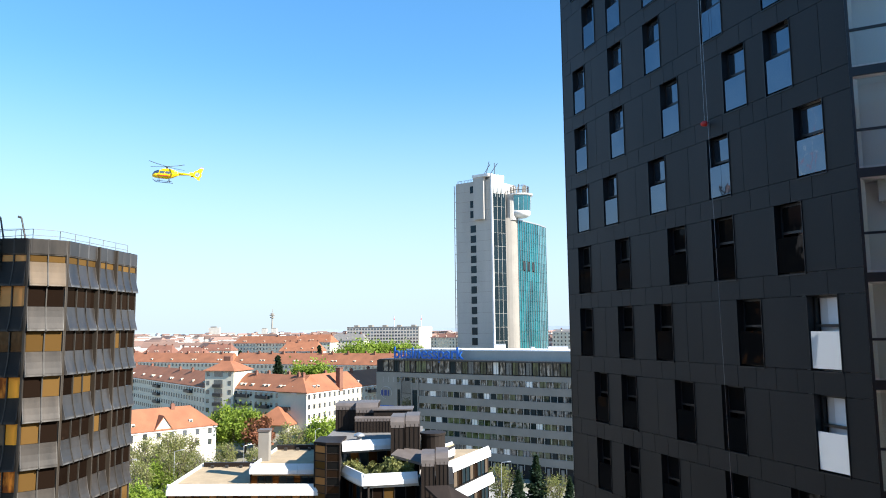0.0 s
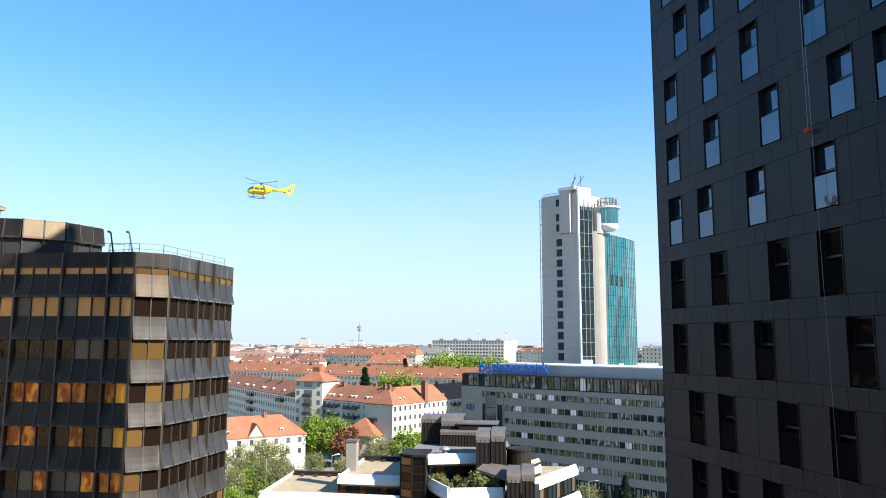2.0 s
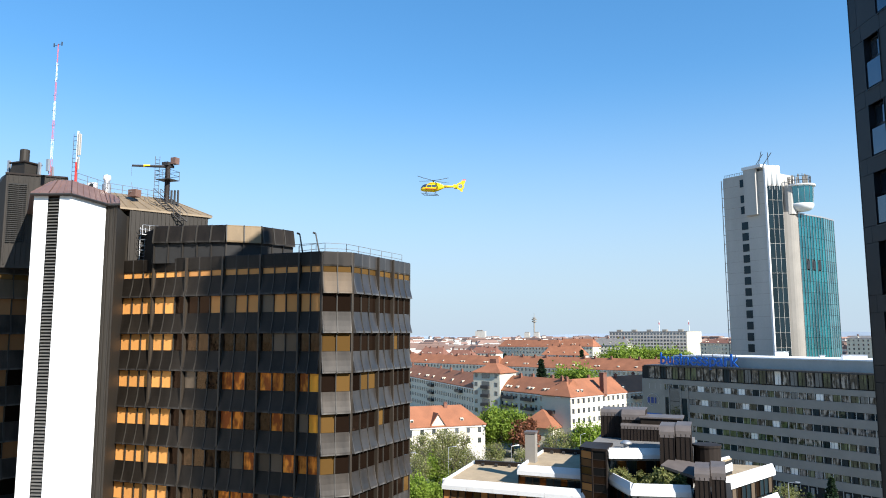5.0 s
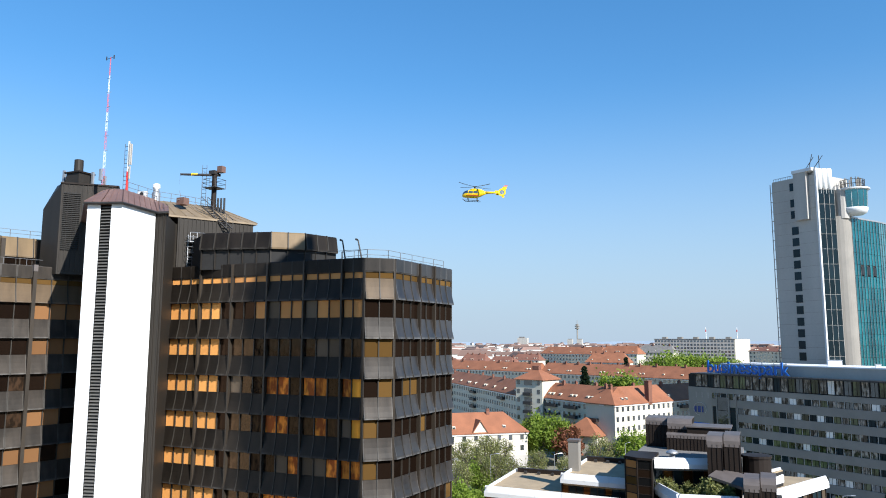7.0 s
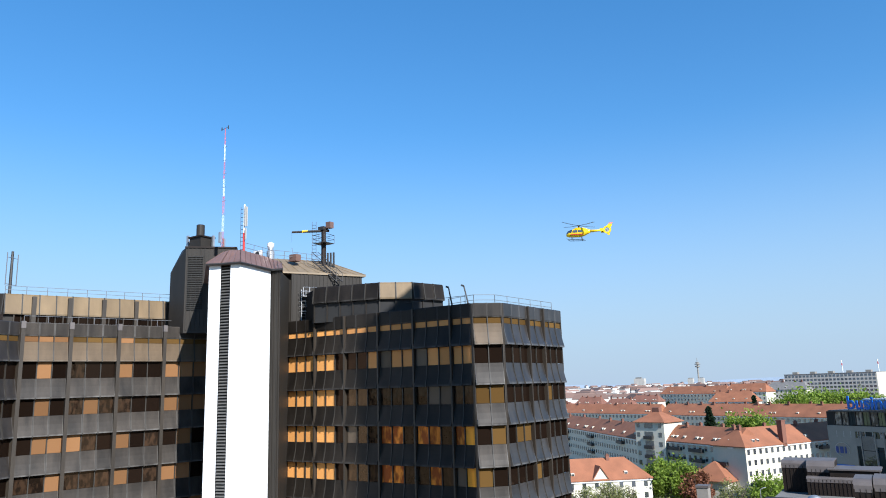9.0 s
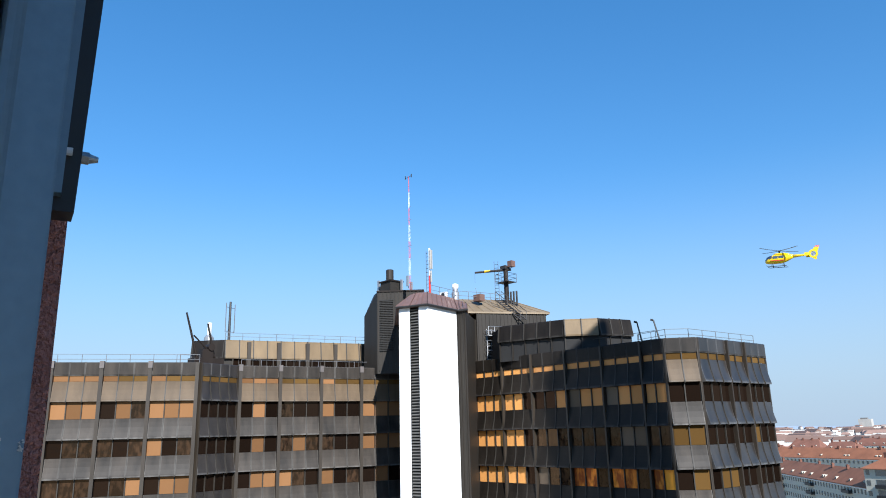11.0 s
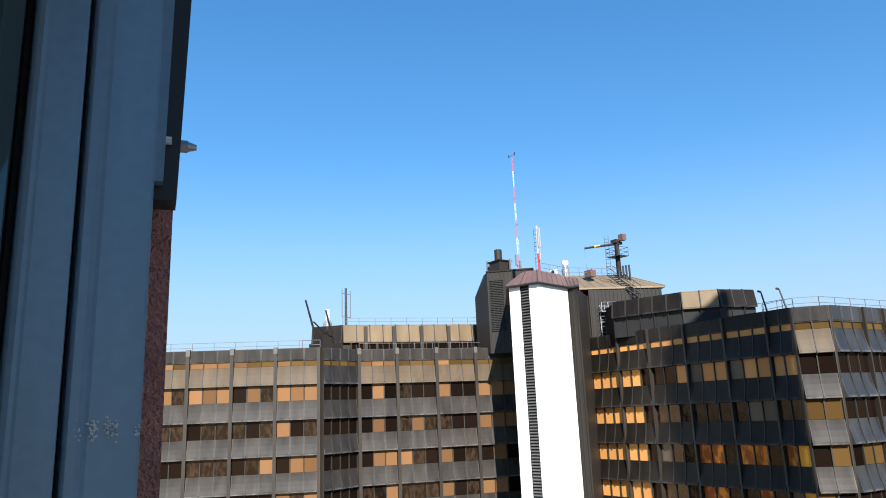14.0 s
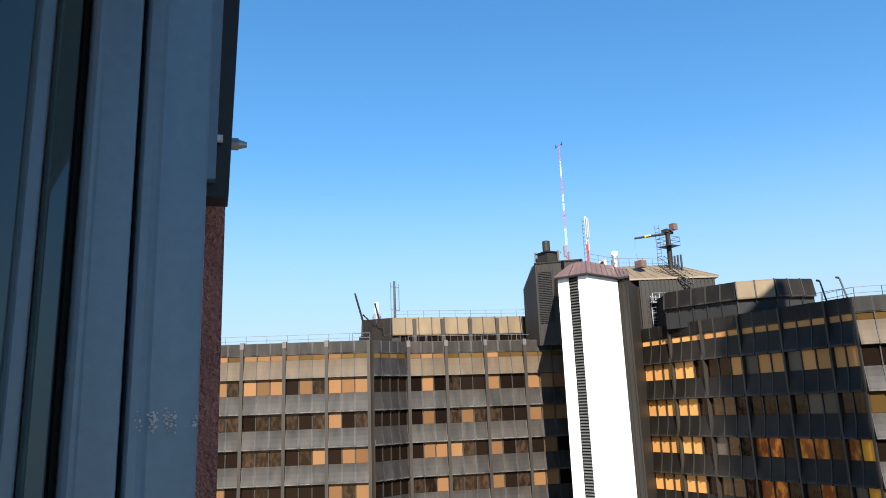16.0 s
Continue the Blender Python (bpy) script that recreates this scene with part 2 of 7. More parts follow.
M_HOUSE = mat("cream_render", (0.57, 0.525, 0.42), 0.9, 0, 0.08, 0.2, 2.0, 0.05)
M_HOUSEPANE = glass("house_window", (0.05, 0.055, 0.06), (0.6, 0.65, 0.7), 0.25)
M_BRONZEROOF = mat("dark_bronze_cladding", (0.021, 0.0155, 0.0125), 0.55, 0.0, 0.3, 0.8, 10, 0.04, spec=0.15, streak=0.2)
M_BRONZETOP = mat("weathered_bronze_sheet", (0.105, 0.088, 0.08), 0.55, 0.0, 0.25, 0.8, 10, 0.05)
M_WHITEBAND = mat("white_panel_band", (0.66, 0.66, 0.65), 0.55, 0, 0.08, 0.4, 6, 0.03, streak=0.4)
M_GRASS = mat("grass", (0.06, 0.10, 0.025), 0.95, 0, 0.35, 0.08, 1.5, 0.3)
M_GROUND = mat("town_ground", (0.23, 0.215, 0.165), 0.95, 0, 0.35, 0.01, 0.3, 0.1)
M_ASPHALT = mat("asphalt", (0.07, 0.07, 0.072), 0.9, 0, 0.2, 0.3, 5, 0.1)
M_BARK = mat("bark", (0.10, 0.08, 0.06), 0.95, 0, 0.3, 2, 20, 0.4)
M_YELLOW = mat("yellow_gloss_paint", (0.85, 0.56, 0.0), 0.25, 0, 0.04, coat=0.6)
M_RED = mat("red_paint", (0.55, 0.03, 0.025), 0.45, 0, 0.08)
M_MASTWHITE = mat("white_paint", (0.75, 0.75, 0.73), 0.5, 0, 0.06)
M_PLASTER_RED = mat("red_roughcast", (0.62, 0.25, 0.19), 0.95, 0, 0.3, 12, 160, 1.0)
M_WINBLUE = mat("blue_grey_window_paint", (0.22, 0.315, 0.39), 0.38, 0.1, 0.16, 9, 60, 0.03, streak=0.12)
M_SEAL = mat("black_rubber_seal", (0.008, 0.008, 0.009), 0.6)


def clear_glass(name, tint=(0.9, 0.95, 0.95)):
    """A clear sheet: see-through, with a mirror sheen that grows at a slant."""
    m = bpy.data.materials.new(name)
    m.use_nodes = True
    N, L = m.node_tree.nodes, m.node_tree.links
    through_it, sheen, fr, mix = N.new("ShaderNodeBsdfTransparent"), N.new("ShaderNodeBsdfGlossy"), N.new("ShaderNodeFresnel"), N.new("ShaderNodeMixShader")
    through_it.inputs[0].default_value = (*tint, 1)
    sheen.inputs["Roughness"].default_value = 0.02
    fr.inputs["IOR"].default_value = 1.45
    L.new(fr.outputs[0], mix.inputs[0])
    L.new(through_it.outputs[0], mix.inputs[1])
    L.new(sheen.outputs[0], mix.inputs[2])
    L.new(mix.outputs[0], N["Material Output"].inputs[0])
    return m


M_CLEAR = clear_glass("clear_loggia_glass")


def leaf_mat(name, color, vary=0.35):
    m = mat(name, color, 0.7, 0, 0.2, 0.6, 8, 0, 0.12, 0.2, island=vary)
    b = m.node_tree.nodes["Principled BSDF"]
    b.inputs["Subsurface Weight"].default_value = 0.0
    tr = m.node_tree.nodes.new("ShaderNodeBsdfTranslucent")
    tr.inputs["Color"].default_value = (color[0] * 1.5, color[1] * 1.6, color[2], 1)
    mix = m.node_tree.nodes.new("ShaderNodeMixShader")
    mix.inputs[0].default_value = 0.35
    m.node_tree.links.new(b.outputs[0], mix.inputs[1])
    m.node_tree.links.new(tr.outputs[0], mix.inputs[2])
    m.node_tree.links.new(mix.outputs[0], m.node_tree.nodes["Material Output"].inputs[0])
    return m


M_LEAF_SPRING = leaf_mat("spring_leaves", (0.165, 0.225, 0.032))
M_LEAF_OLIVE = leaf_mat("budding_leaves", (0.18, 0.185, 0.07))
# hedge green darkened: the square's shade is put into the leaf colour
M_LEAF_HEDGE = leaf_mat("shaded_hedge_leaves", (0.055, 0.080, 0.022))
M_LEAF_DARK = leaf_mat("conifer_needles", (0.025, 0.045, 0.025))
M_LEAF_RUST = leaf_mat("copper_leaves", (0.20, 0.085, 0.05))


# ---- builders ----
class Shape:
    """Collects corners and faces of one mesh."""

    def __init__(self):
        self.v, self.f = [], []

    def add(self, verts, faces):
        k = len(self.v)
        self.v += [tuple(p) for p in verts]
        self.f += [tuple(i + k for i in f) for f in faces]
        return self

    def box(self, x0, x1, y0, y1, z0, z1):
        return self.add([(x0, y0, z0), (x1, y0, z0), (x1, y1, z0), (x0, y1, z0), (x0, y0, z1), (x1, y0, z1), (x1, y1, z1), (x0, y1, z1)],
                        [(3, 2, 1, 0), (4, 5, 6, 7), (0, 1, 5, 4), (1, 2, 6, 5), (2, 3, 7, 6), (3, 0, 4, 7)])

    def prism(self, poly, z0, z1, top=None):
        """An upright body over a counter-clockwise plan; top: the plan at its upper end."""
        n, top = len(poly), top or poly
        return self.add([(p[0], p[1], z0) for p in poly] + [(p[0], p[1], z1) for p in top],
                        [tuple(range(n - 1, -1, -1)), tuple(range(n, 2 * n))] + [(i, (i + 1) % n, n + (i + 1) % n, n + i) for i in range(n)])

    def tube(self, a, b, r, r2=None, n=6):
        a, b = Vector(a), Vector(b)
        q = (b - a).to_track_quat("Z", "Y")
        r2 = r if r2 is None else r2
        ring = [(math.cos(2 * math.pi * i / n), math.sin(2 * math.pi * i / n)) for i in range(n)]
        return self.add([a + q @ Vector((c * r, s * r, 0)) for c, s in ring] + [b + q @ Vector((c * r2, s * r2, 0)) for c, s in ring],
                        [tuple(range(n - 1, -1, -1)), tuple(range(n, 2 * n))] + [(i, (i + 1) % n, n + (i + 1) % n, n + i) for i in range(n)])

    def extrude(self, profile, x0, x1):
        """A profile in (y, z), drawn along x."""
        n = len(profile)
        return self.add([(x0, y, z) for y, z in profile] + [(x1, y, z) for y, z in profile],
                        [tuple(range(n)), tuple(range(2 * n - 1, n - 1, -1))] + [(i, n + i, n + (i + 1) % n, (i + 1) % n) for i in range(n)])

    def lathe(self, profile, n=16, at=(0, 0, 0)):
        """A profile in (radius, z), turned about the upright axis."""
        m = len(profile)
        vs = [(at[0] + r * math.cos(2 * math.pi * i / n), at[1] + r * math.sin(2 * math.pi * i / n), at[2] + z) for i in range(n) for r, z in profile]
        fs = [(i * m + j, ((i + 1) % n) * m + j, ((i + 1) % n) * m + j + 1, i * m + j + 1) for i in range(n) for j in range(m - 1)]
        fs += [tuple(i * m for i in range(n - 1, -1, -1)), tuple(i * m + m - 1 for i in range(n))]
        return self.add(vs, fs)

    def mesh(self, name, material, smooth=False):
        me = bpy.data.meshes.new(name)
        me.from_pydata(self.v, [], self.f)
        me.materials.append(material)
        if smooth:
            me.shade_smooth()
        me.update()
        return me


def thing(name, label, category, at=(0, 0, 0), group="", kind=""):
    ob = new(name)
    ob.matrix_world = at if isinstance(at, Matrix) else Matrix.Translation(at)
    return tagged(ob, label, category, group, kind)


def part(name, shape, material, parent, label="", m=None, smooth=False):
    """One mesh object under a thing or a part. shape: a Shape, or a mesh that alike pieces share. m: its place in its parent."""
    me = shape.mesh(name, material, smooth) if isinstance(shape, Shape) else shape
    ob = new(name, me)
    ob.parent = parent
    if m is not None:
        ob.matrix_basis = m
    if label:
        ob["label"] = label
    return ob


def single(name, shape, material, label, category="", kind="", at=None, group="", smooth=False):
    ob = new(name, shape.mesh(name, material, smooth) if isinstance(shape, Shape) else shape)
    if at is not None:
        ob.matrix_world = at
    return tagged(ob, label, category, group, kind)


def pol(az, d):
    """A place in plan at a heading (degrees to the left of +y) and a distance."""
    return (-d * math.sin(radians(az)), d * math.cos(radians(az)))


class Facade:
    """A wall's plan line; s runs to the right as seen from outside, and +y of its frame goes inwards."""

    def __init__(self, a, b):
        self.a, self.b = Vector(a), Vector(b)
        self.length = (self.b - self.a).length
        self.u = (self.b - self.a) / self.length
        self.i = Vector((-self.u.y, self.u.x))

    def m(self, s, z, inward=0.0):
        p = self.a + self.u * s + self.i * inward
        return Matrix(((self.u.x, self.i.x, 0, p.x), (self.u.y, self.i.y, 0, p.y), (0, 0, 1, z), (0, 0, 0, 1)))

    def at(self, s, inward=0.0):
        p = self.a + self.u * s + self.i * inward
        return (p.x, p.y)


MESHES = {}


def shared(key, make):
    if key not in MESHES:
        MESHES[key] = make()
    return MESHES[key]


# ---- ground ----
single("ground", Shape().add([(-4800, -4800, 0), (4800, -4800, 0), (4800, 4800, 0), (-4800, 4800, 0)], [(0, 1, 2, 3)]), M_GROUND, "town ground of grass, yards and streets", "ground", "structure")


# ---- the dark-bronze office building ----
FLOOR, SILL0, STOREYS = 3.5, 41.6, 6     # storey height, lower edge of the top spandrel, storeys with pieces of their own
PW = 1.28


def spandrel_mesh(w, mt, key):
    def make():
        prof = [(0.30, 1.9), (-0.06, 1.9), (-0.10, 1.55), (-0.17, 1.1), (-0.28, 0.62), (-0.40, 0.22), (-0.43, 0.03), (-0.40, 0.0), (0.30, 0.0)]
        return Shape().extrude(prof, 0.02, w - 0.02).mesh("spandrel_panel", mt)
    return shared((key, round(w, 3)), make)


def parapet_mesh(w, mt, key):
    def make():
        prof = [(0.12, 1.28), (-0.12, 1.28), (-0.16, 1.2), (-0.16, 0.12), (-0.10, 0.0), (0.12, 0.0)]
        return Shape().extrude(prof, 0.02, w - 0.02).mesh("parapet_panel", mt)
    return shared((key, round(w, 3)), make)


def pane_mesh(w, h, mt, key):
    return shared((key, round(w, 3), round(h, 3)), lambda: Shape().box(0.06, w - 0.06, -0.02, 0.01, 0.02, h - 0.02).mesh("window_pane", mt))


def fin_mesh(depth, width, z0, z1):
    return shared(("fin", depth, width, z0, z1), lambda: Shape().box(-width / 2, width / 2, -depth, 0.30, z0, z1).mesh("column", M_FIN))


rng = random.Random(4)


def clad(owner, face, bays, lit, tan_top=True):
    """Panels, panes and uprights of one office front. bays: (start, panels) along the face."""
    # shade and sun are put into the sheet's tone, face by face
    sheet = M_PANEL if face is front else (M_PANEL_SLEEK if face in (flank_face, return_face) else M_PANEL_SUN)
    for bay, (s0, s1, n) in enumerate(bays):
        gap, deep, wide = (0.10, 0.16, 0.09) if face is chamfer_face else ((0.26, 0.50, 0.34) if lit else (0.22, 0.36, 0.17))
        w = (s1 - s0 - gap) / n
        part("column", fin_mesh(0.16 if face is flank_face and s0 == 0 else deep, wide, 0, 45.3), None, owner, m=face.m(s0, 0))
        if lit and face is not chamfer_face:
            part("column_cap", shared("ccap", lambda: Shape().box(-0.2, 0.2, -0.54, 0.1, 44.75, 45.42).mesh("column_cap", M_BRONZETOP)), None, owner, m=face.m(s0, 0))
        for j in range(n):
            s = s0 + gap / 2 + j * w
            if j:
                part("mullion", shared("mull", lambda: Shape().box(-0.045, 0.045, -0.13, 0.28, 20.0, 45.35).mesh("mullion", M_RIBDARK)), None, owner, m=face.m(s, 0))
                for k in range(STOREYS):
                    part("panel_rib", shared("prib", lambda: Shape().extrude([(0.0, 1.92), (-0.12, 1.92), (-0.22, 1.1), (-0.34, 0.6), (-0.49, 0.1), (-0.49, -0.04), (0.0, -0.04)], -0.045, 0.045).mesh("panel_rib", M_RIBDARK)), None, owner, m=face.m(s, SILL0 - FLOOR * k))
            part("parapet_panel", parapet_mesh(w, sheet, "par" + sheet.name), None, owner, m=face.m(s, 44.05))
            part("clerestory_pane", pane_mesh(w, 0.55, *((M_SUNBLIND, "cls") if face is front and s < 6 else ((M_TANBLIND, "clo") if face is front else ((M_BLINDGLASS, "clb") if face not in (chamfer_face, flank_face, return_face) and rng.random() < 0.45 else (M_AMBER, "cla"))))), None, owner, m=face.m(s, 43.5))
            for k in range(STOREYS):
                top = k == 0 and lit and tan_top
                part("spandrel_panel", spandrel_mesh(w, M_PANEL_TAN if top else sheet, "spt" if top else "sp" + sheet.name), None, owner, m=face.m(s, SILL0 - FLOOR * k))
                r = rng.random()
                tan, sunny, grey, mott, dim, red = ("tan", M_TANBLIND), ("sunny", M_SUNBLIND), ("grey", M_GREYBLIND), ("mottled", M_MOTTLED), ("dark", M_OFFICEGLASS), ("red", M_REDREFLECT)
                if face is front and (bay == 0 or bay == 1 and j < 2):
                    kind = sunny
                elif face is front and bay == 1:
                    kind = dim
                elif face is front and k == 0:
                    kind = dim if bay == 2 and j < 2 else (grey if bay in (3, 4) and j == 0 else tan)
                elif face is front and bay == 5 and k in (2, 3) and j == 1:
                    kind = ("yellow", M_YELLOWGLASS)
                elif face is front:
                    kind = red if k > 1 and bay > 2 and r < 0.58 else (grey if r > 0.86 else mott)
                elif face is chamfer_face:
                    kind = ("amber", M_AMBER) if k == 1 or r < 0.12 else dim
                elif face in (flank_face, return_face):
                    kind = ("amber", M_AMBER) if r < 0.1 else dim
                elif bay == len(bays) - 1 and face is wr_face:
                    kind = ("blind", M_BLINDGLASS) if r < 0.55 else dim
                else:
                    kind = ("blind", M_BLINDGLASS) if r < (0.42 if k == 0 else 0.2) else (mott if r < 0.62 else dim)
                part("window_pane", pane_mesh(w, 1.6, kind[1], kind[0]), None, owner, m=face.m(s, SILL0 - FLOOR * k - 1.6))
    part("column", fin_mesh(0.16 if face is front_face else (0.08 if face is flank_face else deep), wide, 0, 45.3), None, owner, m=face.m(bays[-1][1], 0))


def lower_storeys(faces):
    sh = Shape()
    for face in faces:
        for k in range(STOREYS, 12):
            z = SILL0 - FLOOR * k
            p = [face.at(0.1, -0.35), face.at(face.length - 0.1, -0.35), face.at(face.length - 0.1, 0.1), face.at(0.1, 0.1)]
            q = [face.at(0.1, -0.1), face.at(face.length - 0.1, -0.1), face.at(face.length - 0.1, 0.1), face.at(0.1, 0.1)]
            sh.prism(p, z, z + 1.9, q)
    return sh


F_A, F_C, F_D = (-54.9, 55.6), (-32.3, 55.6), (-30.3, 57.45)
F_E = (-29.5, 68.4)
front, chamfer, flank = Facade(F_A, F_C), Facade(F_C, F_D), Facade(F_D, F_E)
front_face, chamfer_face, flank_face, return_face, wr_face = front, chamfer, flank, None, None
office = thing("office_building", "dark bronze office block with flared metal spandrels and gold-tinted windows", "building", (0, 0, 0))
inset = [front.at(0, 0.35), (-32.4, 55.95), (-30.95, 57.4), (-29.9, 68.3), (-36, 76), (-54.9, 76)]
part("body", Shape().prism(inset, 0, 44.6), M_DARKBODY, office)
part("roof", Shape().prism([(-54.9, 55.9), (-32.4, 55.9), (-30.9, 57.5), (-29.8, 68.4), (-36, 76), (-54.9, 76)], 44.6, 44.85), M_BITUMEN, office)
clad(office, front, [(0, 4.0, 3), (4.0, 7.95, 3), (7.95, 12.15, 3), (12.15, 16.3, 3), (16.3, 20.4, 3), (20.4, 22.6, 2)], False)
clad(office, chamfer, [(0, chamfer.length, 2)], True)
clad(office, flank, [(0, 4.3, 3), (4.3, 7.2, 2), (7.2, 11.15, 3)], False)
part("lower_storey_panels", lower_storeys([front, chamfer, flank]), M_PANEL, office)["kind"] = "stuff"

# the set-back top floor
pent = [pol(42.6, 74.6), pol(37.5, 71.5), pol(34.9, 71.8), pol(32.45, 74.3), pol(32.45, 79), pol(44.2, 84)]


def storey_ring(owner, pts, z0, z1, name, mt, step=1.6):
    """Flared parapet panels round a set-back floor."""
    for a, b in zip(pts, pts[1:]):
        f = Facade(a, b)
        n = max(1, round(f.length / step))
        w = f.length / n
        for j in range(n):
            h = z1 - z0
            me = shared((name, round(w, 2), mt.name), lambda: Shape().extrude([(0.3, h), (0.0, h), (-0.12, h - 0.15), (-0.38, 0.15), (-0.36, 0.0), (0.3, 0.0)], 0.025, w - 0.025).mesh(name, mt))
            part(name, me, None, owner, m=f.m(j * w, z0))
            part("fascia_rib", shared(("frib", round(h, 2)), lambda: Shape().extrude([(0.0, h + 0.02), (-0.1, h + 0.02), (-0.22, h - 0.15), (-0.48, 0.12), (-0.46, -0.05), (0.0, -0.05)], -0.05, 0.05).mesh("fascia_rib", M_RIBDARK)), None, owner, m=f.m(j * w, z0))
            part("wall_post", shared(("wpost", round(z0, 2)), lambda: Shape().box(-0.05, 0.05, -0.12, 0.1, 44.85 - z0, 0.0).mesh("wall_post", M_RIB)), None, owner, m=f.m(j * w, z0))


part("penthouse_wall", Shape().prism(pent, 44.85, 48.3), M_DARKBODY, office)
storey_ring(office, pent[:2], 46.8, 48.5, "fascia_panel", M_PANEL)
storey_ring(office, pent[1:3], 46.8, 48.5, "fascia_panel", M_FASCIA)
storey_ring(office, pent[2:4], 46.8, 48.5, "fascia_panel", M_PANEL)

# ---- the side wing ----
W0, W1, W2, W3 = (-82.5, 6.5), (-69.3, 31.2), (-70.6, 36.2), (-65.2, 53.8)
wl, wr_, wret = Facade(W0, W1), Facade(W2, W3), Facade(W1, W2)
return_face, wr_face = wret, wr_
wing = thing("office_wing", "sunlit bronze office wing with tan spandrels and projecting uprights", "building", (0, 0, 0))
back = [(-75, 62.0), (-95, 12)]
part("body", Shape().prism([wl.at(0, 0.35), wl.at(wl.length, 0.35), wr_.at(0, 0.35), wr_.at(wr_.length, 0.35), back[0], back[1]], 0, 44.6), M_DARKBODY, wing)
part("roof", Shape().prism([wl.at(0, 0.3), wl.at(wl.length, 0.3), wr_.at(0, 0.3), wr_.at(wr_.length, 0.3), back[0], back[1]], 44.6, 44.85), M_BITUMEN, wing)
L1 = wl.length
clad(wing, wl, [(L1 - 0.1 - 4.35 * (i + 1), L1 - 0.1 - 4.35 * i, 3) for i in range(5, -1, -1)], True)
clad(wing, wret, [(0.15, wret.length - 0.15, 4)], False)
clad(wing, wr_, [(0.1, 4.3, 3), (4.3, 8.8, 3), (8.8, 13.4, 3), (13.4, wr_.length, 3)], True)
part("lower_storey_panels", lower_storeys([wl, wret, wr_]), M_PANEL, wing)["kind"] = "stuff"
pentb = [pol(66.3, 86), pol(64.0, 84.5), pol(52.9, 88.5), pol(52.9, 96), pol(66.3, 97)]
part("penthouse_wall", Shape().prism(pentb, 44.85, 48.4), M_RIB, wing)
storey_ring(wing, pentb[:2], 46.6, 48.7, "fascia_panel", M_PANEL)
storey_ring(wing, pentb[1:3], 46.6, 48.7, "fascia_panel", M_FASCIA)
pbf = Facade(pentb[1], pentb[2])
for k in range(5):
    part("column", shared("pbcol", lambda: Shape().box(-0.2, 0.2, -0.66, 0.2, 44.85, 48.45).mesh("column", M_FIN)), None, wing, m=pbf.m(2.6 + 3.35 * k, 0))
for k in range(11):
    part("mullion", shared("pbmul", lambda: Shape().box(-0.05, 0.05, -0.3, 0.1, 44.85, 46.7).mesh("mullion", M_FIN)), None, wing, m=pbf.m(0.9 + 1.5 * k, 0))
    part("window_pane", shared("pbpane", lambda: Shape().box(0.06, 1.44, -0.04, -0.01, 45.3, 46.6).mesh("window_pane", M_OFFICEGLASS)), None, wing, m=pbf.m(0.9 + 1.5 * k, 0))

# ---- the stair tower between the wings ----
tower_base = thing("stair_tower", "white stair tower with a louvred strip and hipped metal roof", "building", (0, 0, 0))
T0, T1, T2 = pol(50.6, 70.9), pol(49.73, 70.4), pol(49.02, 69.8)
T3, T4 = pol(48.3, 69.4), pol(46.0, 73.4)
TB, TC = pol(45.25, 72.8), pol(50.2, 82)
part("white_wall", Shape().prism([T0, T1, pol(49.7, 76), TC], 0, 50.0), M_WHITE, tower_base)
part("white_wall", Shape().prism([T2, T3, T4, pol(46.4, 77), pol(49.0, 76)], 0, 50.0), M_WHITE, tower_base)
lf = Facade(T1, T2)
part("louvre_backing", Shape().prism([lf.at(-0.35, 0.28), lf.at(lf.length + 0.3, 0.28), lf.at(lf.length + 0.3, 4), lf.at(-0.35, 4)], 0, 49.8), M_DARKBODY, tower_base)
slat = Shape().extrude([(0.22, 0.16), (0.20, 0.18), (0.0, 0.02), (0.02, 0.0)], 0, lf.length).mesh("louvre_slat", M_LOUVRE_GREY)
for i in range(95):
    part("louvre_slat", slat, None, tower_base, m=lf.m(0, 49.7 - 0.28 * i))


def ribbed(owner, face, z0, z1, step=0.42):
    """Standing ribs on a sheet-metal wall."""
    rib = shared(("rib", round(z1 - z0, 2)), lambda: Shape().extrude([(0.02, 0), (-0.07, 0), (-0.07, z1 - z0), (0.02, z1 - z0)], -0.05, 0.05).mesh("cladding_rib", M_RIB))
    n = int(face.length / step)
    for j in range(n):
        part("cladding_rib", rib, None, owner, m=face.m((j + 0.5) * face.length / n, z0))


side = Facade((T4[0] - 0.02, T4[1] + 0.1), TB)
part("ribbed_side", Shape().prism([side.at(0), side.at(side.length), pol(44.9, 84), pol(49.5, 84), pol(48, 76)], 0, 50.0), M_RIB, tower_base)
ribbed(tower_base, side, 0, 49.9)
part("corner_infill", Shape().prism([side.at(side.length - 0.02), (-54.98, 55.8), (-55.0, 60.0), (-58.0, 58.5)], 0, 49.9), M_RIB, tower_base)

# plant rooms on the roofs
plant = thing("plant_room", "brown ribbed-metal plant room with a hipped tan sheet roof", "plant room", (0, 0, 0))
PF = Facade((-54.8, 55.95), pol(38.9, 81.0))
part("wall", Shape().prism([PF.at(0), PF.at(PF.length), PF.at(PF.length, 9), PF.at(0, 12)], 44.6, 50.55), M_RIB, plant)
ribbed(plant, PF, 44.9, 50.55)
E0, E1_, E2, E3 = PF.at(-1.4, -0.1), PF.at(PF.length + 0.4, -0.2), PF.at(PF.length + 0.4, 9.4), PF.at(-1.4, 12)
R0, R1, R2, R3 = PF.at(-1.3, 3.4), PF.at(PF.length - 3.2, 3.4), PF.at(PF.length - 3.2, 6), PF.at(-1.3, 9)


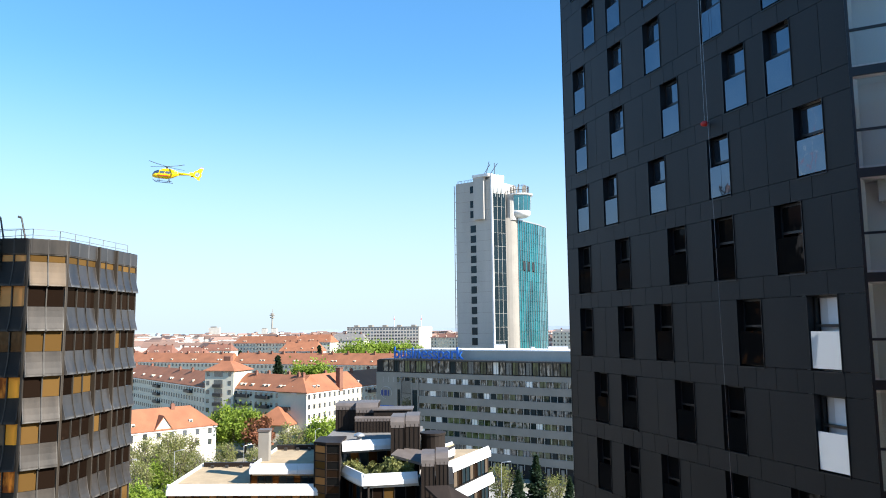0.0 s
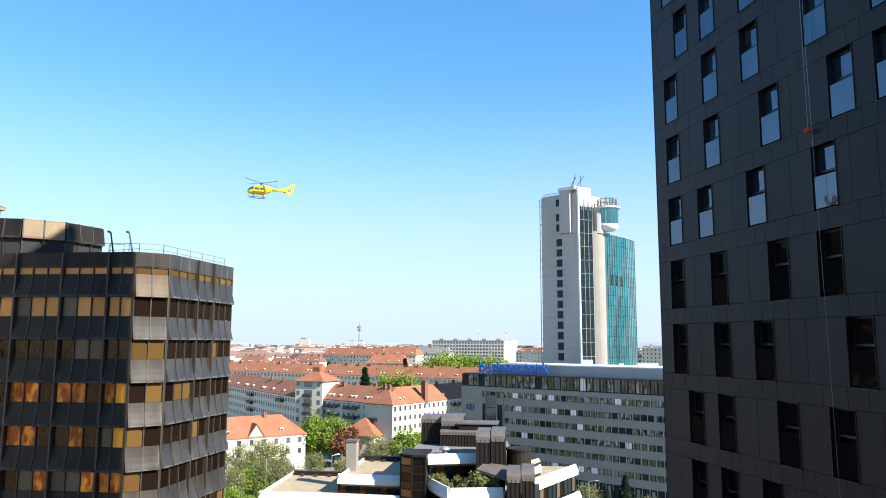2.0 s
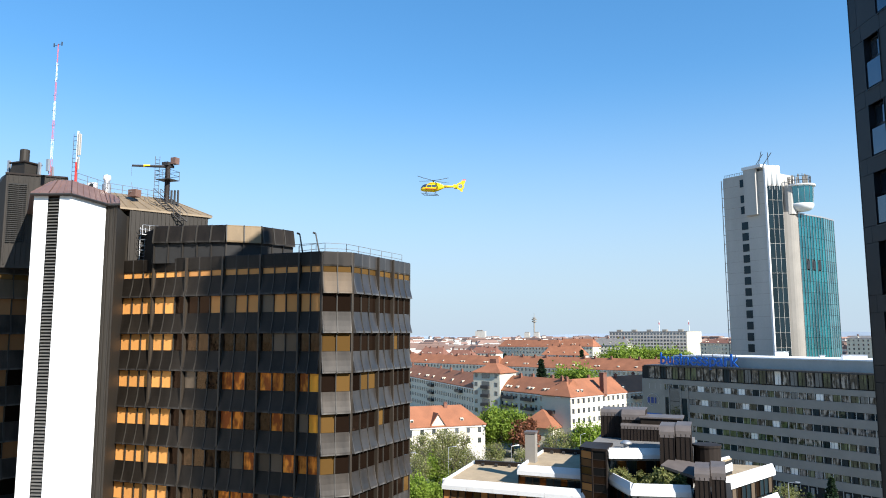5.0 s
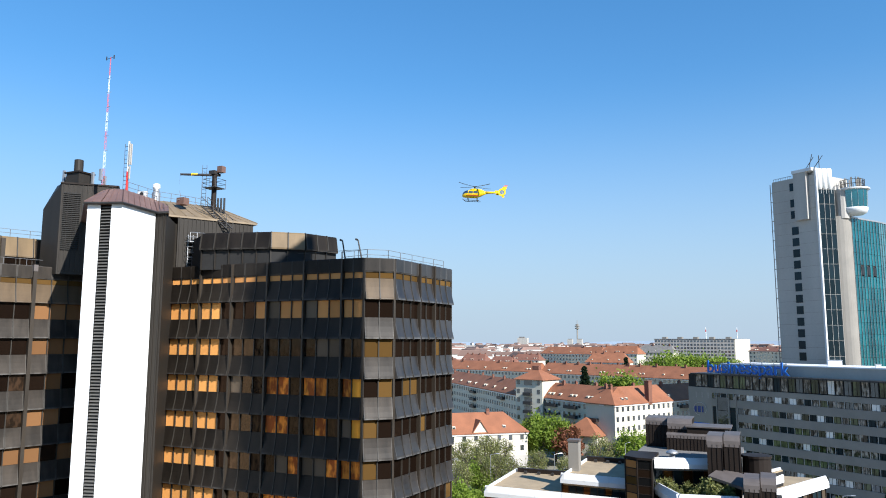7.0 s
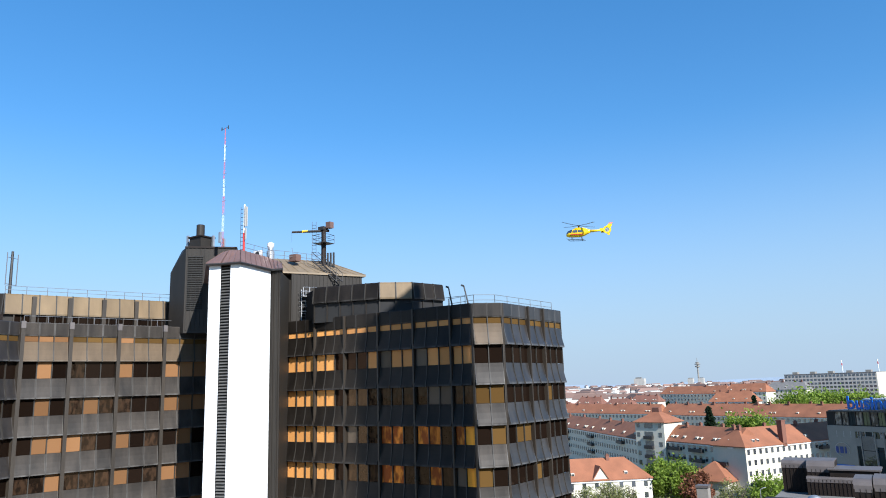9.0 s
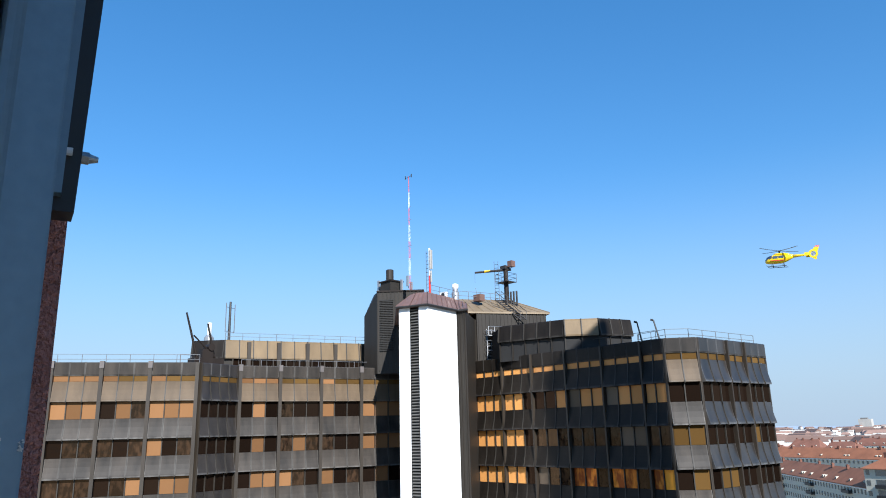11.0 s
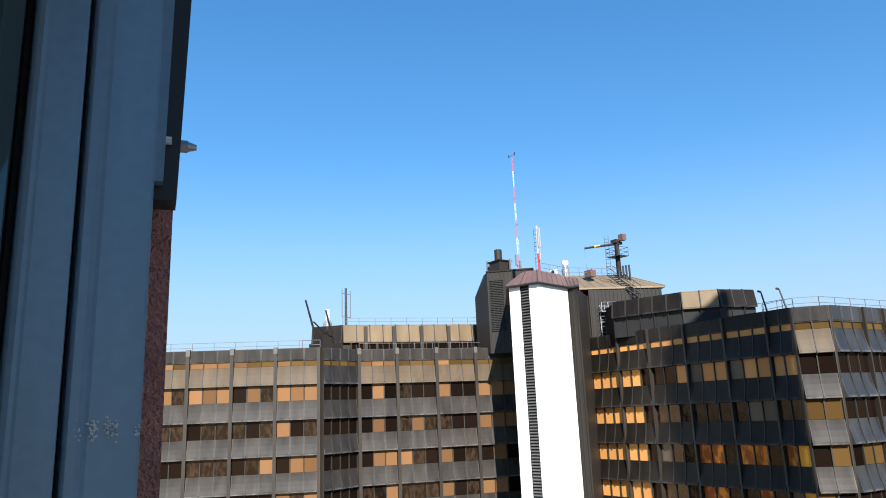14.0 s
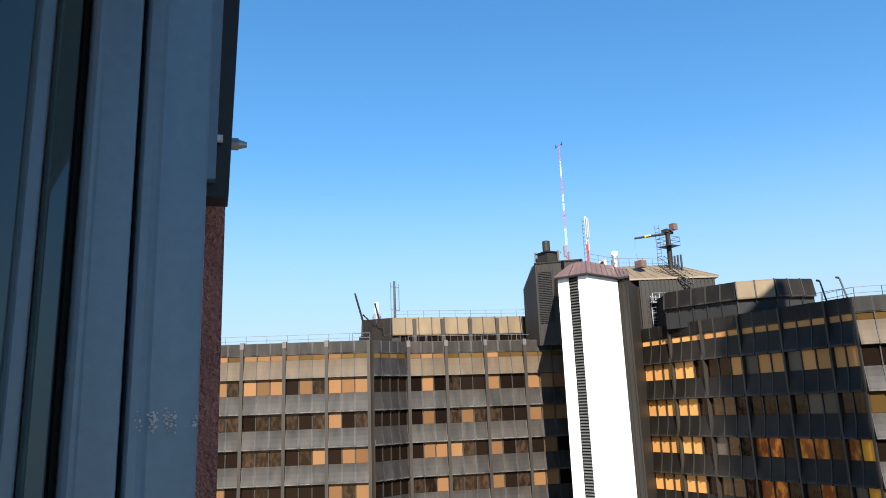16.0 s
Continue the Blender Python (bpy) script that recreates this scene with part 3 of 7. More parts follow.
def hip(lo, hi, z0, z1):
    n = len(lo)
    return Shape().add([(*p, z0) for p in lo] + [(*p, z1) for p in hi] + [(*p, z0 - 0.18) for p in lo],
                       [tuple(range(n, 2 * n)), tuple(range(3 * n - 1, 2 * n - 1, -1))] + [(i, (i + 1) % n, n + (i + 1) % n, n + i) for i in range(n)]
                       + [(2 * n + i, 2 * n + (i + 1) % n, (i + 1) % n, i) for i in range(n)])


def seams(owner, a0, a1, b0, b1, z0, z1, n, mt):
    """Standing seams on a sheet roof slope, from the eaves line a to the upper line b."""
    for j in range(n + 1):
        t = j / n
        p = (a0[0] + (a1[0] - a0[0]) * t, a0[1] + (a1[1] - a0[1]) * t, z0 + 0.02)
        q = (b0[0] + (b1[0] - b0[0]) * t, b0[1] + (b1[1] - b0[1]) * t, z1 + 0.02)
        part("roof_seam", Shape().tube(p, q, 0.045, n=4), mt, owner)


part("roof", hip([E0, E1_, E2, E3], [R0, R1, R2, R3], 50.75, 52.75), M_TANROOF, plant)
seams(plant, E0, E1_, R0, R1, 50.75, 52.75, 9, M_TANROOF)
H0, H1, H2, H3, H4 = pol(50.85, 70.6), pol(49.72, 70.0), pol(48.3, 69.0), pol(45.9, 73.1), pol(45.1, 72.5)
K0, K1, K2, K3, K4 = pol(49.6, 75.6), pol(49.2, 74.6), pol(48.3, 74.2), pol(46.2, 78.2), pol(45.2, 81.2)
part("roof", hip([H0, H1, H2, H3, H4, pol(45.0, 84), pol(51.0, 84)], [K0, K1, K2, K3, K4, pol(45.2, 83.5), pol(49.8, 83.5)], 50.2, 52.3), M_COPPER, tower_base)
seams(tower_base, H0, H1, K0, K1, 50.2, 52.3, 2, M_COPPER)
seams(tower_base, H1, H2, K1, K2, 50.2, 52.3, 3, M_COPPER)
seams(tower_base, H2, H3, K2, K3, 50.2, 52.3, 6, M_COPPER)
seams(tower_base, H3, H4, K3, K4, 50.2, 52.3, 3, M_COPPER)
for a_, b_ in ((H0, H1), (H1, H2), (H2, H3), (H3, H4)):
    part("gutter", Shape().tube((*a_, 50.08), (*b_, 50.08), 0.11), M_BLACKSTEEL, tower_base)

dark_plant = thing("plant_room", "tall dark-brown ribbed plant room with a louvred opening", "plant room", (0, 0, 0))
QF, QS = Facade(pol(52.35, 82.5), pol(48.6, 82.0)), Facade(pol(53.4, 85.5), pol(52.35, 82.5))
part("wall", Shape().prism([QS.at(0), QF.at(0), QF.at(QF.length), pol(48.6, 92), pol(53.2, 93)], 44.6, 51.6), M_RIB, dark_plant)
part("chamfered_top", Shape().prism([QS.at(0), QF.at(0), QF.at(QF.length), pol(48.6, 92), pol(53.2, 93)], 51.6, 54.0, [QS.at(1.3, 0.6), QF.at(0), QF.at(QF.length), pol(48.6, 92), pol(52.5, 93)]), M_RIB, dark_plant)
ribbed(dark_plant, QF, 44.9, 53.9)
part("coping", Shape().prism([QF.at(-0.1, -0.12), QF.at(QF.length, -0.12), QF.at(QF.length, 1), QF.at(-0.1, 1)], 53.95, 54.12), M_BRONZEROOF, dark_plant)
lv = Shape().extrude([(0.02, 0.0), (-0.16, -0.08), (-0.16, -0.05), (0.02, 0.1)], 0.25, 1.85).mesh("louvre_slat", M_LOUVRE)
for i in range(30):
    part("louvre_slat", lv, None, dark_plant, m=QF.m(0, 53.0 - 0.2 * i))

# ---- the dark high-rise ----
dark = thing("apartment_tower", "anthracite clad apartment tower with scattered tall windows", "building", (0, 0, 0))
du = Vector((0.3313, -0.9435))
D0 = Vector((6.235, 35.533))
dface = Facade(D0, D0 + du * 16.62)
# seen from the camera the face runs to the right towards the viewer
WTOP, WH, WW, DF = 32.98, 2.22, 1.09, 2.94
ROWSW = {-3: [2.2, 5.2, 8.1, 11.6], -2: [2.27, 4.4, 8.0, 10.6, 14.6], -1: [1.1, 4.35, 7.0, 11.6, 14.6], 0: [2.25, 4.4, 7.0, 10.6, 13.5], 1: [2.22, 4.4, 8.05, 10.63, 14.6], 2: [1.1, 4.33, 6.96, 11.6, 14.57],
         3: [1.09, 4.3, 8.0, 10.55, 13.5], 4: [1.09, 3.5, 6.93, 10.52, 14.51], 5: [1.08, 4.2, 7.93, 11.51, 13.47], 6: [1.07, 4.23, 6.94, 10.5, 13.47], 7: [2.1, 4.2, 6.95, 11.5, 14.5], 8: [1.08, 3.5, 8.0, 10.5, 13.5], 9: [2.1, 4.2, 6.95, 11.5, 14.5], 10: [1.08, 4.2, 8.0, 10.5, 13.5]}
ROOF_LOW, ROOF_HIGH, STEP = WTOP + 11 * DF - WH, 84.0, 8.2   # unseen roof heights and step, set to shade the office front
dd = dface.length
for s0, s1, top in ((0.1, STEP, ROOF_HIGH), (STEP, dd - 2.9, ROOF_LOW)):
    p, q = dface.at(s0, 0.62), dface.at(s1, 0.62)
    part("body", Shape().prism([p, q, (q[0] + 12.0, q[1] - 6.6), (p[0] + 12.0, p[1] - 6.2)], 0, top), M_DARKBODY, dark)
crng = random.Random(12)


def cladding(s0, s1, z0, z1):
    """Cladding sheets of uneven width between two lines of the face."""
    cuts = [s0]
    while s1 - cuts[-1] > 1.9:
        cuts.append(cuts[-1] + crng.choice((0.62, 0.85, 1.1, 1.4)))
    cuts.append(s1)
    for a, b in zip(cuts, cuts[1:]):
        w = round(b - a, 2)
        me = shared(("clad", w, round(z1 - z0, 2)), lambda: Shape().box(0.008, w - 0.008, 0.0, 0.08, 0.008, z1 - z0 - 0.008).mesh("cladding_panel", M_CHARCOAL))
        part("cladding_panel", me, None, dark, m=dface.m(a, z0))


frame_mesh = Shape()
for x0, x1, z0, z1 in ((0, 0.07, 0, WH), (WW - 0.07, WW, 0, WH), (0.07, WW - 0.07, 0, 0.07), (0.07, WW - 0.07, WH - 0.07, WH), (0.07, WW - 0.07, 1.28, 1.36)):
    frame_mesh.box(x0, x1, 0.24, 0.34, z0, z1)
for x0, x1, z0, z1 in ((-0.02, 0.0, -0.03, WH + 0.02), (WW, WW + 0.02, -0.03, WH + 0.02), (-0.02, WW + 0.02, -0.06, -0.03)):
    frame_mesh.box(x0, x1, -0.03, 0.6, z0, z1)
frame_mesh = frame_mesh.mesh("window_frame", M_FRAME)
up_pane = {k: Shape().box(0.07, WW - 0.07, 0.42 if k == "p" else 0.27, 0.44 if k == "p" else 0.29, 1.36, WH - 0.07).mesh("window_pane", m) for k, m in (("d", M_BLACKGLASS), ("b", M_BLUEGLASS), ("p", M_PALEGLASS))}
low_pane = {k: Shape().box(0.03, WW - 0.03, 0.02, 0.04, 0.05, 1.15).mesh("balustrade_pane", m) for k, m in (("d", M_BLACKGLASS), ("b", M_BLUEGLASS), ("p", M_PALEGLASS))}
for k, cols in ROWSW.items():
    zb = WTOP + DF * k - WH
    edges = [0.0]
    for s in cols:
        edges += [s, s + WW]
        kind = "b" if k >= 4 else "d"
        if k in (1, 2) and s > 13:
            kind = "p"
        fr = part("window", frame_mesh, None, dark, m=dface.m(s, zb))
        part("window_pane", up_pane[kind], None, fr)
        part("balustrade_pane", low_pane[kind], None, fr)
    edges.append(dd)
    for a, b in zip(edges[::2], edges[1::2]):
        if b - a > 0.05:
            cladding(a, b, zb, zb + WH)
    cladding(0, dd, zb + WH, zb + DF)
part("lower_wall", Shape().prism([dface.at(0), dface.at(dd), dface.at(dd, 0.3), dface.at(0, 0.3)], 0, WTOP - 3 * DF - WH), M_CHARCOAL, dark)
part("upper_wall", Shape().prism([dface.at(0), dface.at(STEP), dface.at(STEP, 0.3), dface.at(0, 0.3)], ROOF_LOW, ROOF_HIGH), M_CHARCOAL, dark)
# slanted unseen end wall, its corner set so the shadow ends at the chamfer
part("end_wall", Shape().prism([dface.at(0, 0.0), dface.at(0.1, 0.0), (dface.at(0.1)[0] + 12.4, dface.at(0.1)[1] - 6.0), (dface.at(0)[0] + 12.4, dface.at(0)[1] - 5.85)], 0, ROOF_HIGH), M_CHARCOAL, dark)

# ---- the long office block with the roof sign ----
bp = thing("office_block", "long grey office block with ribbon windows and blue roof lettering", "building", (0, 0, 0))
BL = Facade(pol(5.3, 212), pol(-18.5, 172))
BZ = 29.0


def ribbon(owner, f, s0, s1, z, h, step, tone):
    n = max(1, round((s1 - s0) / step))
    w = (s1 - s0) / n
    for j in range(n):
        r = rng.random()
        mt, key = (M_PALEGLASS, "p") if r < (0.10 if h < 2 else 0.05) else ((M_DARKGLASS, "d") if r < 0.25 else ((tone, "t") if r < 0.32 else ((M_CITYGLASS, "c") if r < (0.85 if z > 15 else 0.5) else (M_PARKGLASS, "g"))))
        me = shared(("rib", key, round(w, 2), round(h, 2)), lambda: Shape().box(0.09, w / 2 - 0.05, 0.05, 0.12, 0.05, h - 0.05).box(w / 2 + 0.05, w - 0.09, 0.05, 0.12, 0.05, h - 0.05).mesh("window_pane", mt))
        part("window_pane", me, None, owner, m=f.m(s0 + j * w, z))


part("body", Shape().prism([BL.at(0, 0.3), BL.at(BL.length, 0.3), BL.at(BL.length, 18), BL.at(0, 18)], 0, BZ), M_DARKBODY, bp)
part("wall_band", Shape().prism([BL.at(0), BL.at(BL.length), BL.at(BL.length, 0.4), BL.at(0, 0.4)], 24.3, 25.6), M_CONCRETE_D, bp)
part("wall_panel", Shape().prism([BL.at(0), BL.at(7.5), BL.at(7.5, 0.4), BL.at(0, 0.4)], 0, 24.3), M_CONCRETE_D, bp)
part("side_wall", Shape().prism([BL.at(0, 0.4), BL.at(0.3, 0.4), BL.at(0.3, 18), BL.at(0, 18)], 0, 25.6), M_CONCRETE_D, bp)
ribbon(bp, BL, 2.5, BL.length, 25.8, 3.2, 1.9, M_BLUEGLASS)
part("roof", Shape().prism([BL.at(1.5, -1.0), BL.at(BL.length, -1.0), BL.at(BL.length, 18), BL.at(1.5, 18)], 29.0, 29.35), M_BLACKSTEEL, bp)
part("attic", Shape().prism([BL.at(9, 2.5), BL.at(BL.length, 2.5), BL.at(BL.length, 16), BL.at(9, 16)], 29.35, 31.8), M_CONCRETE, bp)
part("attic_roof", Shape().prism([BL.at(9, 2.3), BL.at(BL.length, 2.3), BL.at(BL.length, 16), BL.at(9, 16)], 31.8, 32.1), M_ROOFWHITE, bp)
for k in range(6):
    z = 24.3 - 3.45 * (k + 1)
    s0 = 15.0 if k else 2.5
    if k == 0:
        ribbon(bp, BL, 2.5, BL.length, z + 1.95, 1.5, 1.9, M_BLUEGLASS)
    else:
        ribbon(bp, BL, s0, BL.length, z + 1.95, 1.5, 1.9, M_BLUEGLASS)
    part("wall_band", Shape().prism([BL.at(s0 if k else 7.5, -0.12), BL.at(BL.length, -0.12), BL.at(BL.length, 0.3), BL.at(s0 if k else 7.5, 0.3)], z, z + 1.95), M_CONCRETE_D, bp)

# ---- house bodies ----
def house(plan_a, plan_b, depth, eaves, rise, label, category="house", tile=None, hip=0.0, floors=4, win=2.6, base=0.0, name="house", over=0.5, detail=True):
    f = Facade(plan_a, plan_b)
    h = thing(name, label, category, (0, 0, 0))
    part("wall", Shape().prism([f.at(0), f.at(f.length), f.at(f.length, depth), f.at(0, depth)], base, eaves), M_HOUSE, h)
    o = over
    c = [f.at(-o, -o), f.at(f.length + o, -o), f.at(f.length + o, depth + o), f.at(-o, depth + o)]
    r = [f.at(hip, depth / 2), f.at(f.length - hip, depth / 2)]
    part("roof", Shape().add([(*c[0], eaves), (*c[1], eaves), (*c[2], eaves), (*c[3], eaves), (*r[0], eaves + rise), (*r[1], eaves + rise),
                              (*c[0], eaves - 0.25), (*c[1], eaves - 0.25), (*c[2], eaves - 0.25), (*c[3], eaves - 0.25)],
                             [(0, 1, 5, 4), (1, 2, 5), (2, 3, 4, 5), (3, 0, 4), (7, 6, 9, 8), (6, 7, 1, 0), (7, 8, 2, 1), (8, 9, 3, 2), (9, 6, 0, 3)]), tile or M_TILE, h)
    if detail:
        n = max(1, int(f.length / win))
        pane = shared("housepane", lambda: Shape().box(-0.55, 0.55, -0.05, 0.12, 0, 1.5).mesh("window", M_HOUSEPANE))
        for k in range(floors):
            for j in range(n):
                part("window", pane, None, h, m=f.m((j + 0.5) * f.length / n, eaves - 2.3 - 3.1 * k))
    return h, f



# ---- the tall tower ----
tall = thing("office_tower", "tall grey concrete and teal glass office tower with a round lookout", "building", (0, 0, 0))
tf = Facade(pol(-1.15, 243.5), pol(-4.02, 235.5))
TZ = 87.3
part("concrete_wall", Shape().prism([tf.at(0), tf.at(tf.length), tf.at(tf.length, 16), tf.at(0, 16)], 0, TZ), M_CONCRETE, tall)
sw = Shape().box(-0.45, 1.75, -0.05, 0.1, 0, 2.4).mesh("stair_window", M_DARKGLASS)
for k in range(16):
    z = (84.6, 79.6, 76.1)[k] if k < 3 else 71.1 - 3.42 * (k - 3)
    part("stair_window", sw, None, tall, m=tf.m(6.3, z - 1.2))
joint = Shape().box(0, tf.length, -0.03, 0.02, 0, 0.06).mesh("wall_joint", M_CONCRETE_D)
for k in range(22):
    part("wall_joint", joint, None, tall, m=tf.m(0, 84 - 3.42 * k))
# projecting shaft near the top and white edge
part("vent_shaft", Shape().prism([tf.at(7.9, -1.2), tf.at(12.0, -1.2), tf.at(12.0, 0.1), tf.at(7.9, 0.1)], 74.0, 88.3), M_CONCRETE, tall)
part("vent_cap", Shape().prism([tf.at(7.6, -1.4), tf.at(14, -1.4), tf.at(14, 3), tf.at(7.6, 3)], 88.3, 89.2), M_WHITEBAND, tall)
part("corner_edge", Shape().prism([tf.at(tf.length - 0.25, -0.25), tf.at(tf.length + 0.3, -0.25), tf.at(tf.length + 0.3, 0.4), tf.at(tf.length - 0.25, 0.4)], 0, TZ + 1.8), M_WHITEBAND, tall)
# outside ladder up the far edge
ladder = Shape()
for s in (-1.0, -0.25):
    ladder.prism([tf.at(s, 0.2), tf.at(s + 0.14, 0.2), tf.at(s + 0.14, 0.4), tf.at(s, 0.4)], 0, TZ - 0.5)
for k in range(25):
    ladder.prism([tf.at(-1.0, 0.2), tf.at(0, 0.2), tf.at(0, 0.4), tf.at(-1.0, 0.4)], 12 + 3.0 * k, 12.18 + 3.0 * k)
part("outside_ladder", ladder, M_CONCRETE_D, tall)
# glazed stair strip with white mullions
gs = Facade(tf.at(tf.length + 0.3, 0.5), pol(-5.12, 238.5))
part("strip_backing", Shape().prism([gs.at(0, 0.2), gs.at(gs.length, 0.2), gs.at(gs.length, 12), gs.at(0, 12)], 0, 83), M_DARKBODY, tall)
mw = gs.length / 3
gp = Shape().box(0.05, mw - 0.05, 0.02, 0.1, 0, 4.3).mesh("window_pane", M_DARKGLASS)
for k in range(18):
    for j in range(3):
        part("window_pane", gp, None, tall, m=gs.m(j * mw, 78.3 - 4.45 * k))
    part("transom", shared("twt", lambda: Shape().box(0, gs.length, -0.03, 0.1, 0, 0.06).mesh("transom", M_CONCRETE)), None, tall, m=gs.m(0, 82.6 - 4.45 * k))
for j in range(1, 4):
    part("mullion", shared("twm", lambda: Shape().box(-0.035, 0.035, -0.06, 0.1, 0, 83).mesh("mullion", M_CONCRETE)), None, tall, m=gs.m(j * mw, 0))
for j in range(3):
    c = gs.at((j + 0.5) * mw, 0.9)
    part("white_cylinder", Shape().lathe([(0.9, -0.6), (0.9, 6.7), (0.82, 7.0), (0.6, 7.1)], 14, (c[0], c[1], 82)), M_MASTWHITE, tall, smooth=True)
part("strip_head", Shape().prism([gs.at(-0.2, 1.5), gs.at(gs.length, 1.5), gs.at(gs.length, 10), gs.at(-0.2, 10)], 81, 88.6), M_WHITEBAND, tall)
# rounded grey wall, teal block
gw0, gw1 = pol(-5.12, 239.2), pol(-6.05, 242.5)
gw = Facade(gw0, gw1)
arc = [gw.at(gw.length * t, -0.9 * math.sin(math.pi * t)) for t in (0, 0.15, 0.35, 0.5, 0.65, 0.85, 1)]
part("rounded_wall", Shape().prism(arc + [gw.at(gw.length, 10), gw.at(0, 10)], 0, 74.7), M_CONCRETE_D, tall)
for tf_, w_ in ((Facade(pol(-6.06, 242.5), pol(-7.66, 256)), 5), (Facade(pol(-7.66, 256), pol(-8.28, 264)), 3)):
    part("glass_body", Shape().prism([tf_.at(0, 0.2), tf_.at(tf_.length, 0.2), tf_.at(tf_.length, 12), tf_.at(0, 12)], 0, 74.3), M_DARKBODY, tall)
    n = 9 if w_ == 5 else 5
    pw = tf_.length / n
    tp = Shape().box(0.06, pw - 0.06, 0.05, 0.15, 0.04, 3.38).mesh("glass_panel", M_TEAL if w_ == 5 else M_TEALPALE)
    for k in range(20):
        for j in range(n):
            if w_ == 5 and k == 4 and j in (2, 4, 6):
                part("open_window", shared("openw", lambda: Shape().box(0.1, pw - 0.1, -0.25, 0.1, 0.3, 2.9).mesh("open_window", M_FRAME)), None, tall, m=tf_.m(j * pw, 74.3 - 3.42 * (k + 1)))
            else:
                part("glass_panel", tp, None, tall, m=tf_.m(j * pw, 74.3 - 3.42 * (k + 1)))
    for j in range(n + 1):
        part("glazing_bar", shared("tbar", lambda: Shape().box(-0.06, 0.06, -0.10, 0.1, 0, 74.5).mesh("glazing_bar", M_RAIL)), None, tall, m=tf_.m(j * pw, 0))
    part("glass_roof_edge", Shape().prism([tf_.at(-0.1, -0.1), tf_.at(tf_.length, -0.1), tf_.at(tf_.length, 0.6), tf_.at(0, 0.6)], 74.3, 74.75), M_STEEL, tall)
# the round lookout on its bracket
cx, cy = pol(-6.28, 243.0)
lookout = part("lookout", Shape().lathe([(0.6, 74.9), (2.4, 75.15), (3.3, 75.7), (3.7, 76.5), (3.7, 77.2)], 28, (cx, cy, 0)), M_WHITEBAND, tall, smooth=True)
part("lookout_glass", Shape().lathe([(3.55, 77.2), (3.8, 82.4)], 28, (cx, cy, 0)), M_TEAL, lookout)
for k in range(14):
    a = 2 * math.pi * k / 14
    part("lookout_bar", Shape().tube((cx + 3.6 * math.cos(a), cy + 3.6 * math.sin(a), 77.2), (cx + 3.85 * math.cos(a), cy + 3.85 * math.sin(a), 82.4), 0.06, n=4), M_STEEL, lookout)
part("lookout_roof", Shape().lathe([(3.8, 82.4), (4.5, 82.6), (4.5, 83.0), (0.4, 83.3)], 28, (cx, cy, 0)), M_WHITEBAND, lookout, smooth=False)
part("lookout_core", Shape().lathe([(2.0, 74), (2.0, 82.8)], 14, pol(-5.55, 241.5) + (0,)), M_CONCRETE, tall)
cage = Shape()
for k in range(18):
    a = 2 * math.pi * k / 18
    p = (cx + 3.2 * math.cos(a), cy + 3.2 * math.sin(a))
    cage.tube((*p, 83), (*p, 85.8 + 0.5 * math.sin(3 * a)), 0.09, n=4)
for zz in (84.3, 85.6):
    for k in range(18):
        a, b = 2 * math.pi * k / 18, 2 * math.pi * (k + 1) / 18
        cage.tube((cx + 3.2 * math.cos(a), cy + 3.2 * math.sin(a), zz), (cx + 3.2 * math.cos(b), cy + 3.2 * math.sin(b), zz), 0.07, n=4)
part("antenna_cage", cage, M_BLACKSTEEL, tall)
for k in range(7):
    a = k * 0.9
    p = (cx + 2.2 * math.cos(a), cy + 2.2 * math.sin(a))
    part("panel_antenna", Shape().box(p[0] - 0.2, p[0] + 0.2, p[1] - 0.2, p[1] + 0.2, 83.2, 86.3), M_CONCRETE_D, tall)
roof_ant = Shape()
for s, h, lean in ((9.5, 4.5, 2.8), (11, 5.2, 1.2), (12.2, 4.4, 3.0), (14.5, 4.2, 0)):
    p = tf.at(s, 2)
    roof_ant.tube((*p, 88.9), (p[0] + lean, p[1], 88.9 + h), 0.1, n=4)
part("roof_antenna", roof_ant, M_BLACKSTEEL, tall)
rail = Shape()
for k in range(14):
    p = tf.at(0.3 + k * 0.6, 0.4)
    rail.tube((*p, TZ), (*p, TZ + 0.9), 0.05, n=4)
rail.tube((*tf.at(0.3, 0.4), TZ + 0.9), (*tf.at(8.1, 0.4), TZ + 0.9), 0.05, n=4)
part("roof_railing", rail, M_BLACKSTEEL, tall)

# ---- signs and entrance of the long office block ----
col = Shape().prism([(-0.35, -0.2), (0.35, -0.2), (0.35, 0.2), (-0.35, 0.2)], 0, 3.2).mesh("ground_column", M_CONCRETE_D)
for k in range(22):
    part("ground_column", col, None, bp, m=BL.m(16 + 3.8 * k, 0, -0.1))
for s0, s1, mt, nm in ((7.7, 8.9, M_DARKGLASS, "glass_strip"), (9.1, 12.4, M_TEAL, "glass_bay"), (12.7, 14.6, M_DARKGLASS, "glass_strip")):
    for k in range(6):
        part(nm, Shape().prism([BL.at(s0, -0.2 if "bay" in nm else 0.1), BL.at(s1, -0.2 if "bay" in nm else 0.1), BL.at(s1, 0.3), BL.at(s0, 0.3)], 23.3 - 3.45 * (k + 1) + 0.12, 23.3 - 3.45 * k), M_BLUEGLASS if "bay" in nm else mt, bp)
for s in (8.9, 12.5, 14.7):
    part("glass_bay_post", Shape().prism([BL.at(s, -0.35), BL.at(s + 0.25, -0.35), BL.at(s + 0.25, 0.3), BL.at(s, 0.3)], 0, 24.2), M_CONCRETE_D, bp)
post = Shape().box(-0.08, 0.08, -0.15, 0.1, 0, 3.2).mesh("glazing_post", M_BLACKSTEEL)
